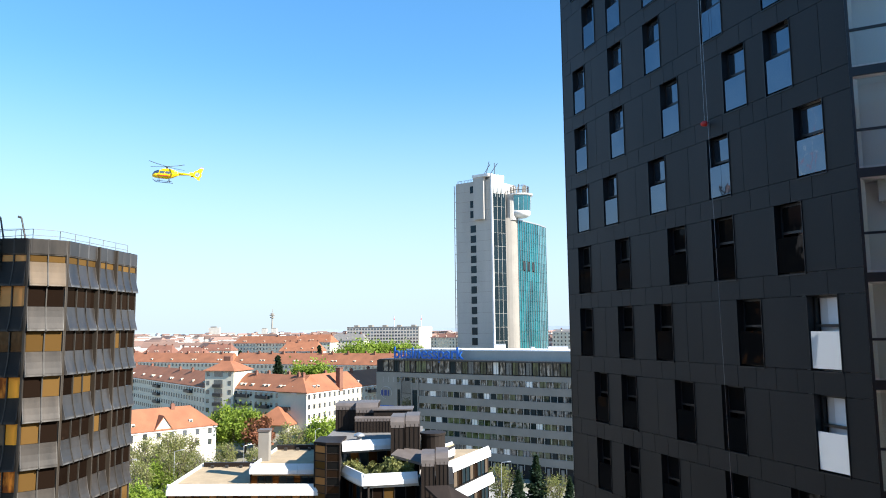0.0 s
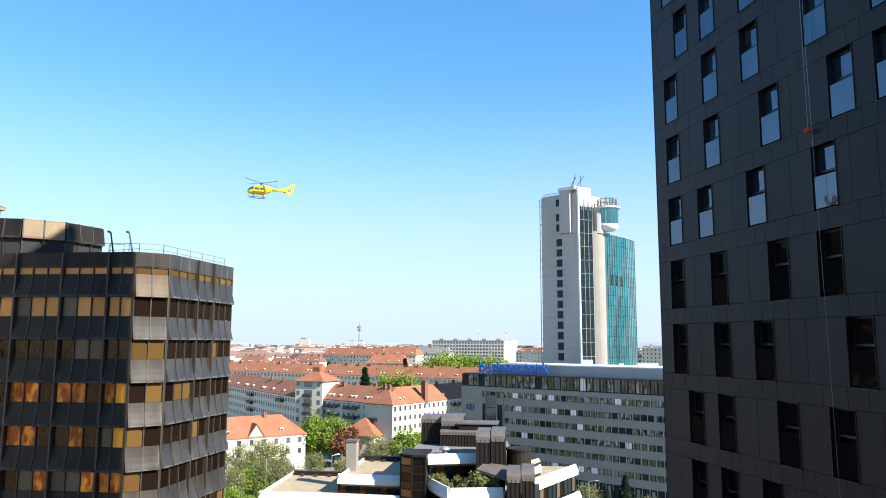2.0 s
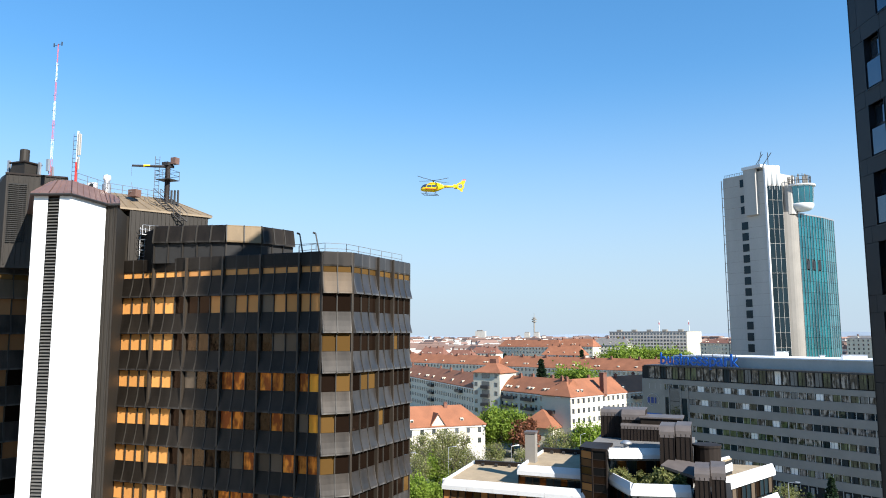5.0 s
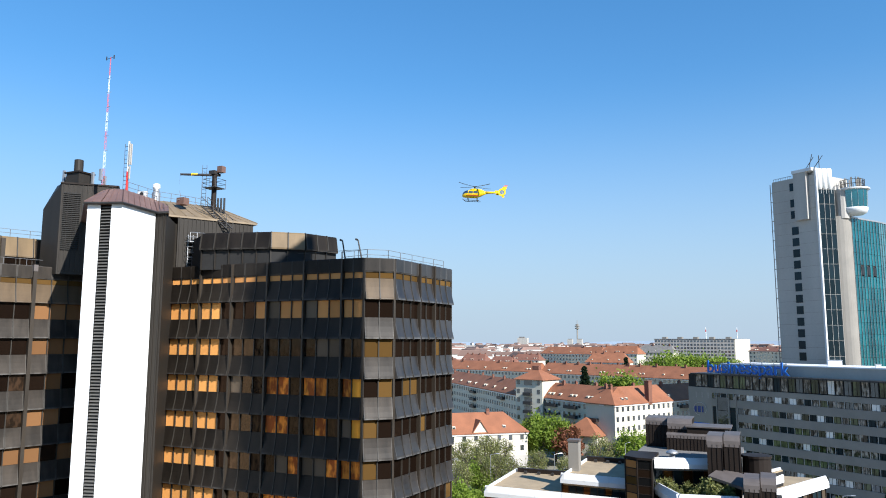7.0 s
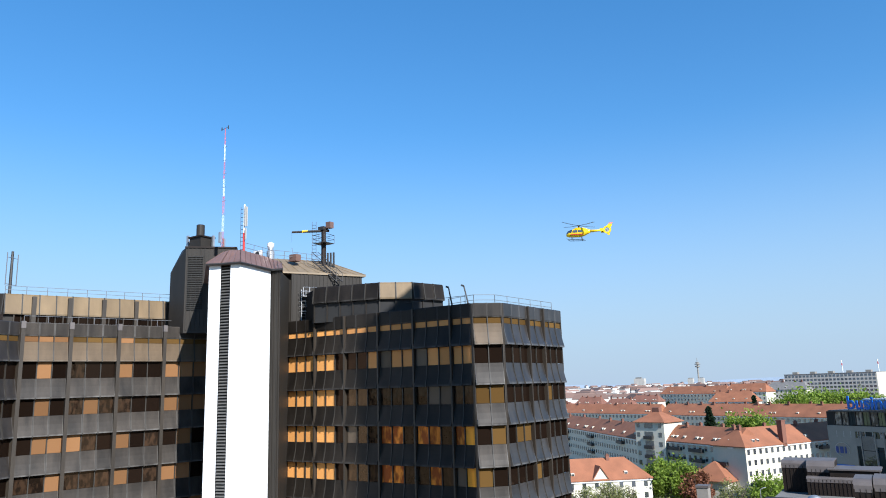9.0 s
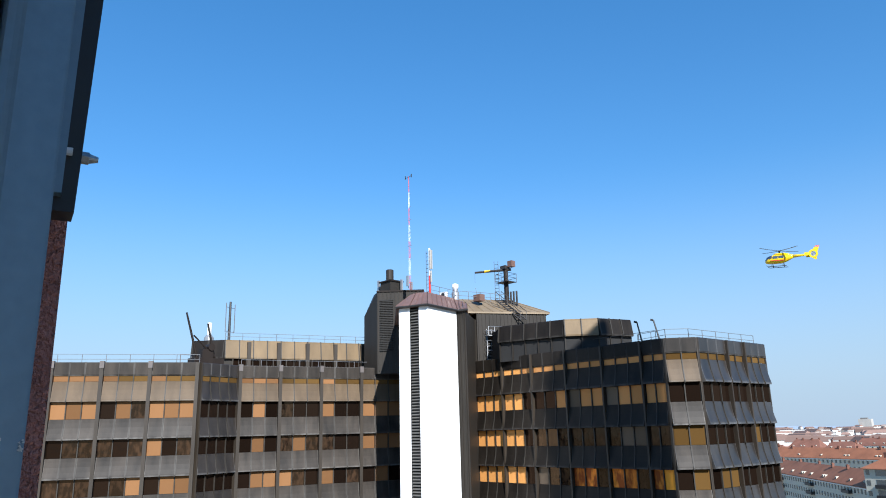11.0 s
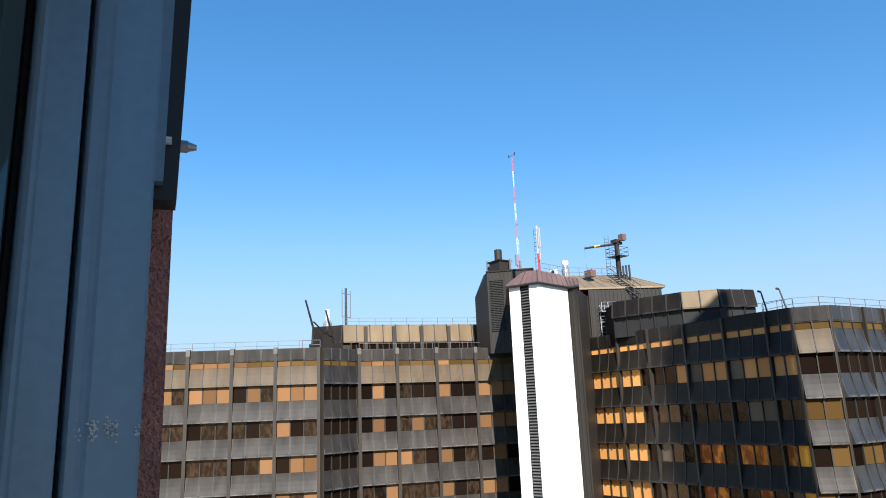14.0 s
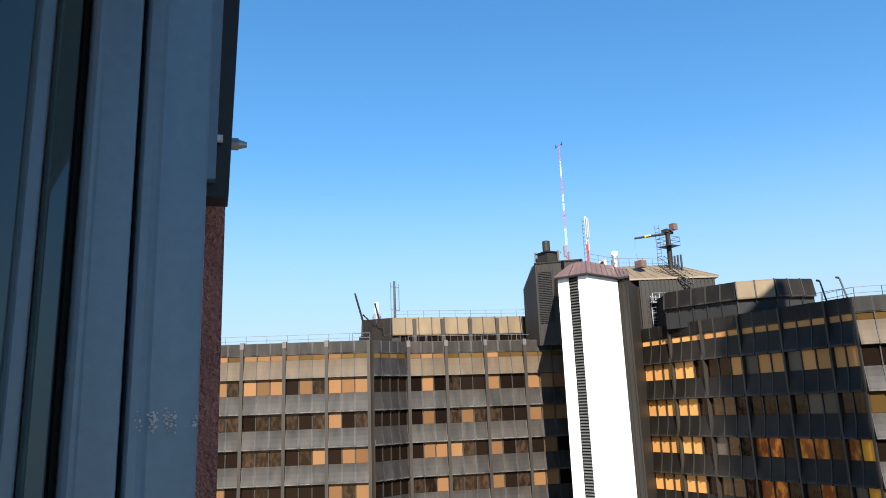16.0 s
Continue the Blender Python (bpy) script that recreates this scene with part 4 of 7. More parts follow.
for k in range(46):
    part("glazing_post", post, None, bp, m=BL.m(2.5 + 1.9 * k, 25.8))
mull2 = Shape().box(-0.06, 0.06, -0.02, 0.12, 0, 1.5).mesh("window_mullion", M_CONCRETE)
for k in range(7):
    for j in range(0, 42):
        s = (15 if k else 2.5) + 1.9 * j
        if s < BL.length:
            part("window_mullion", mull2, None, bp, m=BL.m(s, 24.3 - 3.45 * (k + 1) + 1.95))


def lettering(text, size, depth, mt, m, name, parent, label="", bold=0.0):
    cu = bpy.data.curves.new(name, "FONT")
    cu.body, cu.size, cu.extrude, cu.offset = text, size, depth, bold
    tmp = bpy.data.objects.new(name, cu)
    me = bpy.data.meshes.new_from_object(tmp)
    bpy.data.objects.remove(tmp)
    me.materials.clear()
    me.materials.append(mt)
    return part(name, me, None, parent, label, m=m @ pose(0, 0, 0, 90, 0, 0))


sign = thing("roof_sign", "blue roof lettering on a steel frame above the office block", "sign", (0, 0, 0))
lettering("businesspark", 4.5, 0.12, M_BLUE, BL.m(6.4, 29.7, -0.2), "letters", sign, "blue letters reading businesspark", 0.06)
fr = Shape()
for k in range(8):
    p, q = BL.at(6.4 + 3.2 * k, 0.25), BL.at(6.4 + 3.2 * k, 1.6)
    fr.tube((*p, 29.3), (*p, 32.6), 0.07, n=4).tube((*q, 29.3), (*p, 32.0), 0.06, n=4)
for z in (30.0, 32.3):
    fr.tube((*BL.at(5.6, 0.25), z), (*BL.at(29, 0.25), z), 0.07, n=4)
part("sign_frame", fr, M_BLACKSTEEL, sign)
wall_sign = thing("wall_sign", "blue company plate with dark bars on the grey wall", "sign", (0, 0, 0))
for j, (s, w) in enumerate(((1.6, 0.9), (2.9, 0.9), (4.2, 0.45))):
    part("sign_bar", Shape().prism([BL.at(s, -0.08), BL.at(s + w, -0.08), BL.at(s + w, -0.02), BL.at(s, -0.02)], 18.9, 20.5), M_NAVY, wall_sign)
ring = Shape()
for k in range(20):
    a, b = 2 * math.pi * k / 24 - 0.6, 2 * math.pi * (k + 1) / 24 - 0.6
    p, q = BL.at(3.6 + 2.0 * math.cos(a), -0.08), BL.at(3.6 + 2.0 * math.cos(b), -0.08)
    ring.tube((*p, 19.8 + 1.7 * math.sin(a)), (*q, 19.8 + 1.7 * math.sin(b)), 0.09, n=4)
part("sign_ring", ring, M_CONCRETE, wall_sign)
banner = thing("banner", "bright blue banner on the grey office wall", "banner", (0, 0, 0))
part("cloth", Shape().prism([BL.at(0.6, -0.1), BL.at(6.4, -0.1), BL.at(6.4, -0.03), BL.at(0.6, -0.03)], 13.2, 16.2), M_BLUE, banner)
part("banner_bar", Shape().prism([BL.at(1.2, -0.14), BL.at(4.4, -0.14), BL.at(4.4, -0.105), BL.at(1.2, -0.105)], 15.1, 15.7), M_MASTWHITE, banner)
for s, w, h in ((52, 5, 0.8), (36, 3, 1.3), (47, 1.0, 0.6), (60, 0.8, 0.8)):
    rv = thing("roof_vent", "pale roof equipment on the office block", "roof vent", (*BL.at(s, 6), 32.1), group="roof vents on the office block")
    part("housing", Shape().box(0, w, 0, 1.6, 0, h), M_ROOFWHITE, rv)
    part("cap", Shape().box(-0.1, w + 0.1, -0.1, 1.7, h, h + 0.15), M_STEEL, rv)


# ---- houses ----
def dress(h, f, depth, eaves, rise, chimneys=3, dormers=4, balconies=0, seed=1, base=0.0):
    """Chimneys, roof hatches, balconies, cornice and gutter of a house."""
    r = random.Random(seed)
    part("cornice", Shape().prism([f.at(-0.3, -0.3), f.at(f.length + 0.3, -0.3), f.at(f.length + 0.3, 0.1), f.at(-0.3, 0.1)], eaves - 0.7, eaves - 0.25), M_WHITEBAND, h)
    part("plinth", Shape().prism([f.at(-0.05, -0.08), f.at(f.length + 0.05, -0.08), f.at(f.length + 0.05, 0.1), f.at(-0.05, 0.1)], base, base + 4.2), M_CONCRETE, h)
    ch = shared("chimney", lambda: Shape().box(-0.5, 0.5, -0.4, 0.4, -2.4, 0.6).box(-0.6, 0.6, -0.5, 0.5, 0.6, 0.78).box(-0.3, -0.05, -0.2, 0.2, 0.78, 1.1).box(0.08, 0.32, -0.2, 0.2, 0.78, 1.1).mesh("chimney", M_TILE_D))
    for k in range(chimneys):
        part("chimney", ch, None, h, m=f.m(f.length * (k + 0.3 + 0.4 * r.random()) / chimneys, eaves + rise, depth / 2 + r.choice((-0.6, 0.6))))
    dm = shared("dormer", lambda: Shape().extrude([(-0.6, 0.0), (-0.6, 0.6), (-0.35, 0.78), (0.9, 0.78), (0.9, 0.0)], -0.48, 0.48).mesh("dormer", M_HOUSE))
    dp = shared("dormpane", lambda: Shape().box(-0.38, 0.38, -0.66, -0.61, 0.06, 0.56).mesh("dormer_window", M_HOUSEPANE))
    for k in range(dormers):
        s = f.length * (k + 0.5) / dormers + r.uniform(-1.5, 1.5)
        for ds in ((0,) if r.random() < 0.5 else (-1.0, 1.0)):
            d = part("dormer", dm, None, h, m=f.m(s + ds, eaves + rise * 0.22, depth * 0.13))
            part("dormer_window", dp, None, d)
    bl = shared("balcony", lambda: Shape().box(-3.0, 3.0, -1.3, 0.05, -0.15, 0).box(-3.0, 3.0, -1.3, -1.22, 0, 0.95).box(-3.0, -2.92, -1.3, 0, 0, 0.95).box(2.92, 3.0, -1.3, 0, 0, 0.95).mesh("balcony", M_BLACKSTEEL))
    for k in range(balconies):
        for fl in range(3):
            if r.random() < 0.75:
                part("balcony", bl, None, h, m=f.m(f.length * (k + 0.5) / balconies, eaves - 2.6 - 3.1 * fl))


h, f = house((-150, 336), (-83.4, 257), 12, 18, 4.8, "long cream apartment house with an orange tiled roof", "apartment house", name="apartment_house")
dress(h, f, 12, 18, 4.8, 6, 9, 3, 1)
h, f = house((-73, 252.5), (-47.6, 234.1), 12, 18, 5.0, "cream apartment house with dark balconies and an orange roof", "apartment house", name="apartment_house")
dress(h, f, 12, 18, 5.0, 4, 5, 3, 2)
h, f = house((-43.8, 231.9), (-8, 296), 12, 18, 5.0, "sunlit cream apartment house with an orange tiled roof", "apartment house", name="apartment_house", hip=5.0)
dress(h, f, 12, 18, 5.0, 6, 6, 1, 3)
part("chimney_breast", Shape().box(-0.9, 0.9, -0.5, 1.2, 0, 7.4).box(-1.05, 1.05, -0.65, 1.35, 7.4, 7.7), M_TILE_D, h, m=f.m(17.5, 17.3))
h, f = house((-205, 430), (-118, 395), 12, 20.5, 5, "long apartment house with an orange roof behind the first row", "apartment house", name="apartment_house")
dress(h, f, 12, 20.5, 5, 7, 6, 0, 4)
h, f = house((-116, 398), (-10, 352), 13, 20, 5.6, "long apartment house with a brown-orange tiled roof", "apartment house", name="apartment_house", tile=M_TILE)
dress(h, f, 13, 20, 5.6, 14, 10, 1, 5)
h, f = house((-102, 181), (-66, 211.5), 12, 11, 5.4, "cream villa with an orange hipped roof and dormers", hip=5.5, floors=3, win=3.4)
dress(h, f, 12, 11, 5.4, 3, 3, 0, 6)
for k in (0.42, 0.68):
    g = part("gable", Shape().add([(-2.4, 0, 0), (2.4, 0, 0), (0, 0, 3.4), (-2.4, 5, 0.2), (2.4, 5, 0.2), (0, 6, 3.4)], [(0, 1, 2), (0, 2, 5, 3), (1, 4, 5, 2)]), M_HOUSE, h, m=f.m(f.length * k, 11.0, -0.25))
    part("gable_roof", Shape().add([(-2.8, -0.3, -0.2), (0, -0.3, 3.75), (2.8, -0.3, -0.2), (-2.8, 5, 0.0), (0, 6, 3.75), (2.8, 5, 0.0), (-2.5, -0.3, -0.25), (0, -0.3, 3.4), (2.5, -0.3, -0.25)],
                                   [(0, 1, 4, 3), (1, 2, 5, 4), (0, 6, 7, 1), (1, 7, 8, 2)]), M_TILE, g)

# the stair tower of the apartment row
st = thing("corner_tower", "cream corner tower with a tiled pyramid roof and stacked balconies", "tower", (0, 0, 0))
sf = Facade((-83.6, 254.2), (-72.6, 250.8))
part("wall", Shape().prism([sf.at(0), sf.at(sf.length), sf.at(sf.length, 11), sf.at(0, 11)], 0, 24.0), M_HOUSE, st)
lo = [sf.at(-0.7, -0.7), sf.at(sf.length + 0.7, -0.7), sf.at(sf.length + 0.7, 11.7), sf.at(-0.7, 11.7)]
hi = [sf.at(sf.length / 2 - 0.6, 5.2), sf.at(sf.length / 2 + 0.6, 5.2), sf.at(sf.length / 2 + 0.6, 6), sf.at(sf.length / 2 - 0.6, 6)]
part("roof", hip(lo, hi, 24.1, 27.6), M_TILE, st)
part("chimney", Shape().prism([sf.at(4.2, 4.6), sf.at(7.0, 4.6), sf.at(7.0, 6.4), sf.at(4.2, 6.4)], 26, 28.8), M_TILE_D, st)
wp_ = Shape().box(-0.6, 0.6, -0.05, 0.1, 0, 1.5).mesh("window", M_HOUSEPANE)
lg = Shape().box(-1.7, 1.7, -1.1, 0.05, -0.15, 0.95).mesh("balcony", M_BLACKSTEEL)
for k in range(7):
    for s in (1.2, 9.9):
        part("window", wp_, None, st, m=sf.m(s, 22.2 - 3.1 * k))
    part("loggia", Shape().prism([sf.at(3.7, -0.04), sf.at(7.1, -0.04), sf.at(7.1, 0.1), sf.at(3.7, 0.1)], 22.0 - 3.1 * k, 24.0 - 3.1 * k), M_HOUSEPANE, st)
    if k in (1, 2, 3, 4):
        part("balcony", lg, None, st, m=sf.m(5.4, 21.6 - 3.1 * k))

pyr = thing("pavilion", "small cream pavilion with a red pyramid roof", "house", (0, 0, 0))
pf = Facade((-60.5, 232), (-49.0, 229))
part("wall", Shape().prism([pf.at(0), pf.at(pf.length), pf.at(pf.length, 10), pf.at(0, 10)], 0, 8.2), M_HOUSE, pyr)
part("roof", hip([pf.at(-0.8, -0.8), pf.at(pf.length + 0.8, -0.8), pf.at(pf.length + 0.8, 10.8), pf.at(-0.8, 10.8)], [pf.at(5.5, 4.8), pf.at(6.0, 4.8), pf.at(6.0, 5.2), pf.at(5.5, 5.2)], 8.3, 13.4), M_TILE, pyr)
for j in range(4):
    part("window", wp_, None, pyr, m=pf.m(1.5 + 2.8 * j, 4.5))
gal = thing("garden_wall", "long cream garden wall beside the street", "wall", (0, 0, 0))
wf = Facade((-49, 229.5), (-36, 236))
part("wall", Shape().prism([wf.at(0), wf.at(wf.length), wf.at(wf.length, 4), wf.at(0, 4)], 0, 5.5), M_HOUSE, gal)
part("coping", Shape().prism([wf.at(0, -0.2), wf.at(wf.length, -0.2), wf.at(wf.length, 4.2), wf.at(0, 4.2)], 5.5, 5.7), M_CONCRETE, gal)

# farther buildings
for az0, d0, az1, d1, top, rise, tile, lab in ((16.2, 640, 11.6, 600, 27, 6, M_TILE, "far white house with a red roof and gables"), (11.7, 590, 8.9, 575, 28, 6, M_TILE, "far white house with a bright red hipped roof"),
                                            (8.9, 620, 6.3, 610, 28.5, 6, M_BITUMEN, "far pale house with a dark mansard roof"), (20.4, 560, 18.5, 550, 21, 5, M_TILE_D, "far cream house with a brown roof"),
                                            (18.5, 610, 16.4, 600, 22, 5, M_TILE_D, "far house with a long brown roof"), (22.6, 600, 20.6, 590, 21, 6, M_TILE_D, "far house with a white gable end"),
                                            (28, 560, 23, 530, 19, 6, M_TILE_D, "far row of houses with brown roofs"), (12.8, 490, 9.8, 480, 24, 6, M_TILE, "house with orange roof behind the courtyard"), (1.0, 640, -1.4, 620, 30, 3, M_TILE_D, "far pale block beside the tower"), (-8.6, 620, -13, 600, 34, 2, M_BITUMEN, "far grey slab with a flat roof")):
    h, f = house(pol(az0, d0), pol(az1, d1), 14, top, rise, lab, "far house", tile=tile, hip=3, floors=5, win=3.2, name="far_house")
    dress(h, f, 14, top, rise, 4, 3, 0, int(d0))
slab = thing("apartment_slab", "long far prefabricated apartment slab with many windows", "apartment block", (0, 0, 0))
sl = Facade(pol(7.6, 690), pol(1.95, 670))
part("wall", Shape().prism([sl.at(0), sl.at(sl.length), sl.at(sl.length, 12), sl.at(0, 12)], 0, 39.5), M_CONCRETE, slab)
part("gable_wall", Shape().prism([sl.at(sl.length), sl.at(sl.length + 0.5), sl.at(sl.length + 10, 12), sl.at(sl.length, 12)], 0, 39.6), M_HOUSE, slab)
part("roof", Shape().prism([sl.at(-0.3, -0.3), sl.at(sl.length + 0.5, -0.3), sl.at(sl.length + 9, 12), sl.at(0, 12)], 39.5, 39.9), M_BITUMEN, slab)
sp = Shape().box(-0.9, 0.9, -0.1, 0.1, 0, 1.6).mesh("window", M_HOUSEPANE)
for k in range(6):
    for j in range(24):
        part("window", sp, None, slab, m=sl.m((j + 0.5) * sl.length / 24, 37 - 3.0 * k))
for j in range(5):
    part("roof_box", Shape().prism([sl.at(6 + 14 * j, 3), sl.at(10 + 14 * j, 3), sl.at(10 + 14 * j, 8), sl.at(6 + 14 * j, 8)], 39.9, 41.6), M_CONCRETE_D, slab)
for az in (3.9, 1.75):
    x, y = pol(az, 690)
    c = thing("factory_chimney", "thin pale chimney far behind the slab", "chimney", (x, y, 0), group="far chimneys")
    part("shaft", Shape().tube((0, 0, 0), (0, 0, 50), 0.5, 0.32, 8), M_MASTWHITE, c)
    part("red_band", Shape().tube((0, 0, 46), (0, 0, 48), 0.37, 0.36, 8), M_RED, c)
x, y = pol(13.37, 3500)
tv = thing("radio_tower", "far concrete radio tower with a round platform head", "tower", (x, y, 0))
part("shaft", Shape().lathe([(4.2, 0), (3.2, 100), (1.6, 112), (0.9, 136)], 12), M_CONCRETE_D, tv)
part("platform", Shape().lathe([(4, 92), (11, 95), (11, 99), (5, 101)], 14), M_CONCRETE_D, tv)
part("platform", Shape().lathe([(4, 104), (13, 106), (13, 109), (5, 111), (8, 114), (8, 116), (2, 117)], 14), M_CONCRETE_D, tv)
for dx in (-28, 18):
    b = thing("far_block", "grey office block at the foot of the radio tower", "building", (x + dx, y - 30, 0))
    part("wall", Shape().box(-12, 12, -10, 10, 0, 44), M_CONCRETE, b)
    part("roof", Shape().box(-9, 9, -7, 7, 44, 47), M_BITUMEN, b)
x, y = pol(17.6, 3200)
b = thing("far_block", "wide grey high-rise on the skyline", "building", (x, y, 0))
part("wall", Shape().box(-22, 22, -12, 12, 0, 50), M_CONCRETE, b)
part("roof", Shape().box(-16, 8, -8, 8, 50, 55), M_BITUMEN, b)


# the town to the horizon
def town(seed, count, d0, d1, az0, az1, wall_mt, roof_mt, nm, flat=0.15):
    r = random.Random(seed)
    walls, roofs = Shape(), Shape()
    for _ in range(count):
        d = d0 * (d1 / d0) ** r.random()
        x, y = pol(r.uniform(az0, az1), d)
        w, l, h = r.uniform(9, 15), r.uniform(14, 60), r.uniform(12, 24) * min(1.0, 0.75 + 0.25 * d / 1500)
        a = r.choice((0.3, 1.9, 0.6, 2.3)) + r.uniform(-0.15, 0.15)
        m = pose(x, y, 0, 0, 0, math.degrees(a))
        c = [(-l / 2, -w / 2), (l / 2, -w / 2), (l / 2, w / 2), (-l / 2, w / 2)]
        vs = [m @ Vector((*p, z)) for z in (0, h) for p in c]
        walls.add(vs, [(0, 1, 5, 4), (1, 2, 6, 5), (2, 3, 7, 6), (3, 0, 4, 7), (4, 5, 6, 7)])
        rise = 0.6 if r.random() < flat else r.uniform(3.5, 6)
        c = [(-l / 2 - 0.5, -w / 2 - 0.5), (l / 2 + 0.5, -w / 2 - 0.5), (l / 2 + 0.5, w / 2 + 0.5), (-l / 2 - 0.5, w / 2 + 0.5)]
        k = r.choice((0.5, 3.0))
        vs = [m @ Vector((*p, h)) for p in c] + [m @ Vector((-l / 2 + k, 0, h + rise)), m @ Vector((l / 2 - k, 0, h + rise))]
        roofs.add(vs, [(0, 1, 5, 4), (1, 2, 5), (2, 3, 4, 5), (3, 0, 4)])
    single(nm + "_walls", walls, wall_mt, "far town of pale house walls", "town", "stuff")
    single(nm + "_roofs", roofs, roof_mt, "far town of red and brown roofs", "town", "stuff")


# muted far tones: slight distance haze is put into the base colours
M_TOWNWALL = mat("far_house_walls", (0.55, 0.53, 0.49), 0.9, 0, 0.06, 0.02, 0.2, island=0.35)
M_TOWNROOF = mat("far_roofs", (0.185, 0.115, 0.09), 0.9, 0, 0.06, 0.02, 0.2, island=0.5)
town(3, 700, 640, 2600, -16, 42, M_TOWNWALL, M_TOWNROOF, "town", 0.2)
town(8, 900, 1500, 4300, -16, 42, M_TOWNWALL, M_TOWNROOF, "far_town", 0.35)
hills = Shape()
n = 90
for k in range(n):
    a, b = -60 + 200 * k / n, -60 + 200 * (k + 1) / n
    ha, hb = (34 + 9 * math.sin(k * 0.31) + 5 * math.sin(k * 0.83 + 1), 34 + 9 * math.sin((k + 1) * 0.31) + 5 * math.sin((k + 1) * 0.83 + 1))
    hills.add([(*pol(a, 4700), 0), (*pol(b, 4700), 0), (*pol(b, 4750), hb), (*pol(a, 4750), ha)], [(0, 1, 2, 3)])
# added backdrop closing the horizon, with haze put into its blue-grey colour
single("backdrop", hills, mat("haze_tinted_hills", (0.22, 0.27, 0.33), 1.0, 0, 0.1, 0.004, 0.02), "hazy low hills on the horizon", "hills", "structure")

# ---- the terraced building ----
terr = thing("terraced_building", "low terraced building with white bands and bronze shafts", "building", (0, 0, 0))


def band(owner, a, b, z0, z1, name="white_band", lean=0.35, mt=None):
    """A white parapet whose upper part leans back."""
    f = Facade(a, b)
    h = z1 - z0
    n = max(1, round(f.length / 3.2))
    w = f.length / n
    for j in range(n):
        part(name, Shape().extrude([(lean + 0.15, h), (lean, h), (0.02, h * 0.45), (0.0, h * 0.4), (0.0, 0.0), (lean + 0.15, 0.0)], 0.012 if j else 0, w - (0.012 if j < n - 1 else 0)), mt or M_WHITEBAND, owner, m=f.m(j * w, z0))
    return f


def glass_row(owner, a, b, z0, z1, step, mts, inset=0.6):
    f = Facade(a, b)
    n = max(1, round(f.length / step))
    w = f.length / n
    for j in range(n):
        part("window_pane", Shape().box(0.06, w - 0.06, inset, inset + 0.06, 0, z1 - z0), mts[(j * 7 + int(z0)) % len(mts)], owner, m=f.m(j * w, z0))
    for j in range(n + 1):
        part("window_post", Shape().box(-0.06, 0.06, inset - 0.1, inset + 0.1, 0, z1 - z0), M_BRONZEROOF, owner, m=f.m(min(j * w, f.length - 0.06), z0))


def slab_roof(owner, poly, z0, z1, mt, name="roof"):
    return part(name, Shape().prism(poly, z0, z1), mt, owner)


A0, A1 = (-32.6, 86.2), (-13.0, 85.6)
slab_roof(terr, [(-32.0, 87.0), (-13.0, 86.4), (-13.0, 99.5), (-32.6, 99.5)], 0, 16.4, M_DARKBODY, "body")
slab_roof(terr, [(-32.2, 86.6), (-13.0, 86.1), (-13.0, 99.5), (-32.6, 99.5)], 18.9, 19.75, M_GRAVEL)
slab_roof(terr, [(-31.6, 87.4), (-13.0, 86.8), (-13.0, 99.2), (-32.2, 99.2)], 16.4, 18.9, M_DARKBODY, "body")
band(terr, A0, A1, 18.85, 20.1)
band(terr, (-33.2, 99.8), A0, 18.85, 20.1)
glass_row(terr, A0, A1, 16.4, 18.85, 1.0, [M_BLINDGLASS, M_TANBLIND, M_GOLDGLASS, M_BLINDGLASS, M_AMBER])
band(terr, A0, A1, 14.6, 16.4)
for s in range(7):
    part("roof_kerb_block", Shape().box(-0.18, 0.18, -0.18, 0.18, 0, 0.35), M_BLACKSTEEL, terr, m=pose(-31 + 1.9 * s, 98.2, 19.75))
part("roof_kerb", Shape().prism([(-32.4, 98.9), (-20, 98.9), (-20, 99.5), (-32.4, 99.5)], 19.75, 20.3), M_BRONZEROOF, terr)
B0, B1 = (-23.3, 87.6), (-14.6, 87.2)
slab_roof(terr, [(-22.9, 88.4), (-14.6, 88.1), (-14.6, 100.3), (-22.9, 100.3)], 19.7, 20.7, M_DARKBODY, "body")
slab_roof(terr, [(-23.0, 87.9), (-14.6, 87.6), (-14.6, 100.6), (-23.0, 100.6)], 20.7, 21.75, M_GRAVEL)
band(terr, B0, B1, 20.95, 22.1)
band(terr, (-23.3, 100.4), B0, 20.95, 22.1)
glass_row(terr, B0, B1, 19.75, 20.95, 0.9, [M_DARKGLASS, M_GOLDGLASS, M_DARKGLASS], 0.7)
for s in range(5):
    part("roof_kerb_block", Shape().box(-0.18, 0.18, -0.18, 0.18, 0, 0.35), M_BLACKSTEEL, terr, m=pose(-21.5 + 1.6 * s, 99.4, 21.75))
part("roof_kerb", Shape().prism([(-22.9, 100.0), (-14.6, 100.0), (-14.6, 100.6), (-22.9, 100.6)], 21.75, 22.35), M_BRONZEROOF, terr)
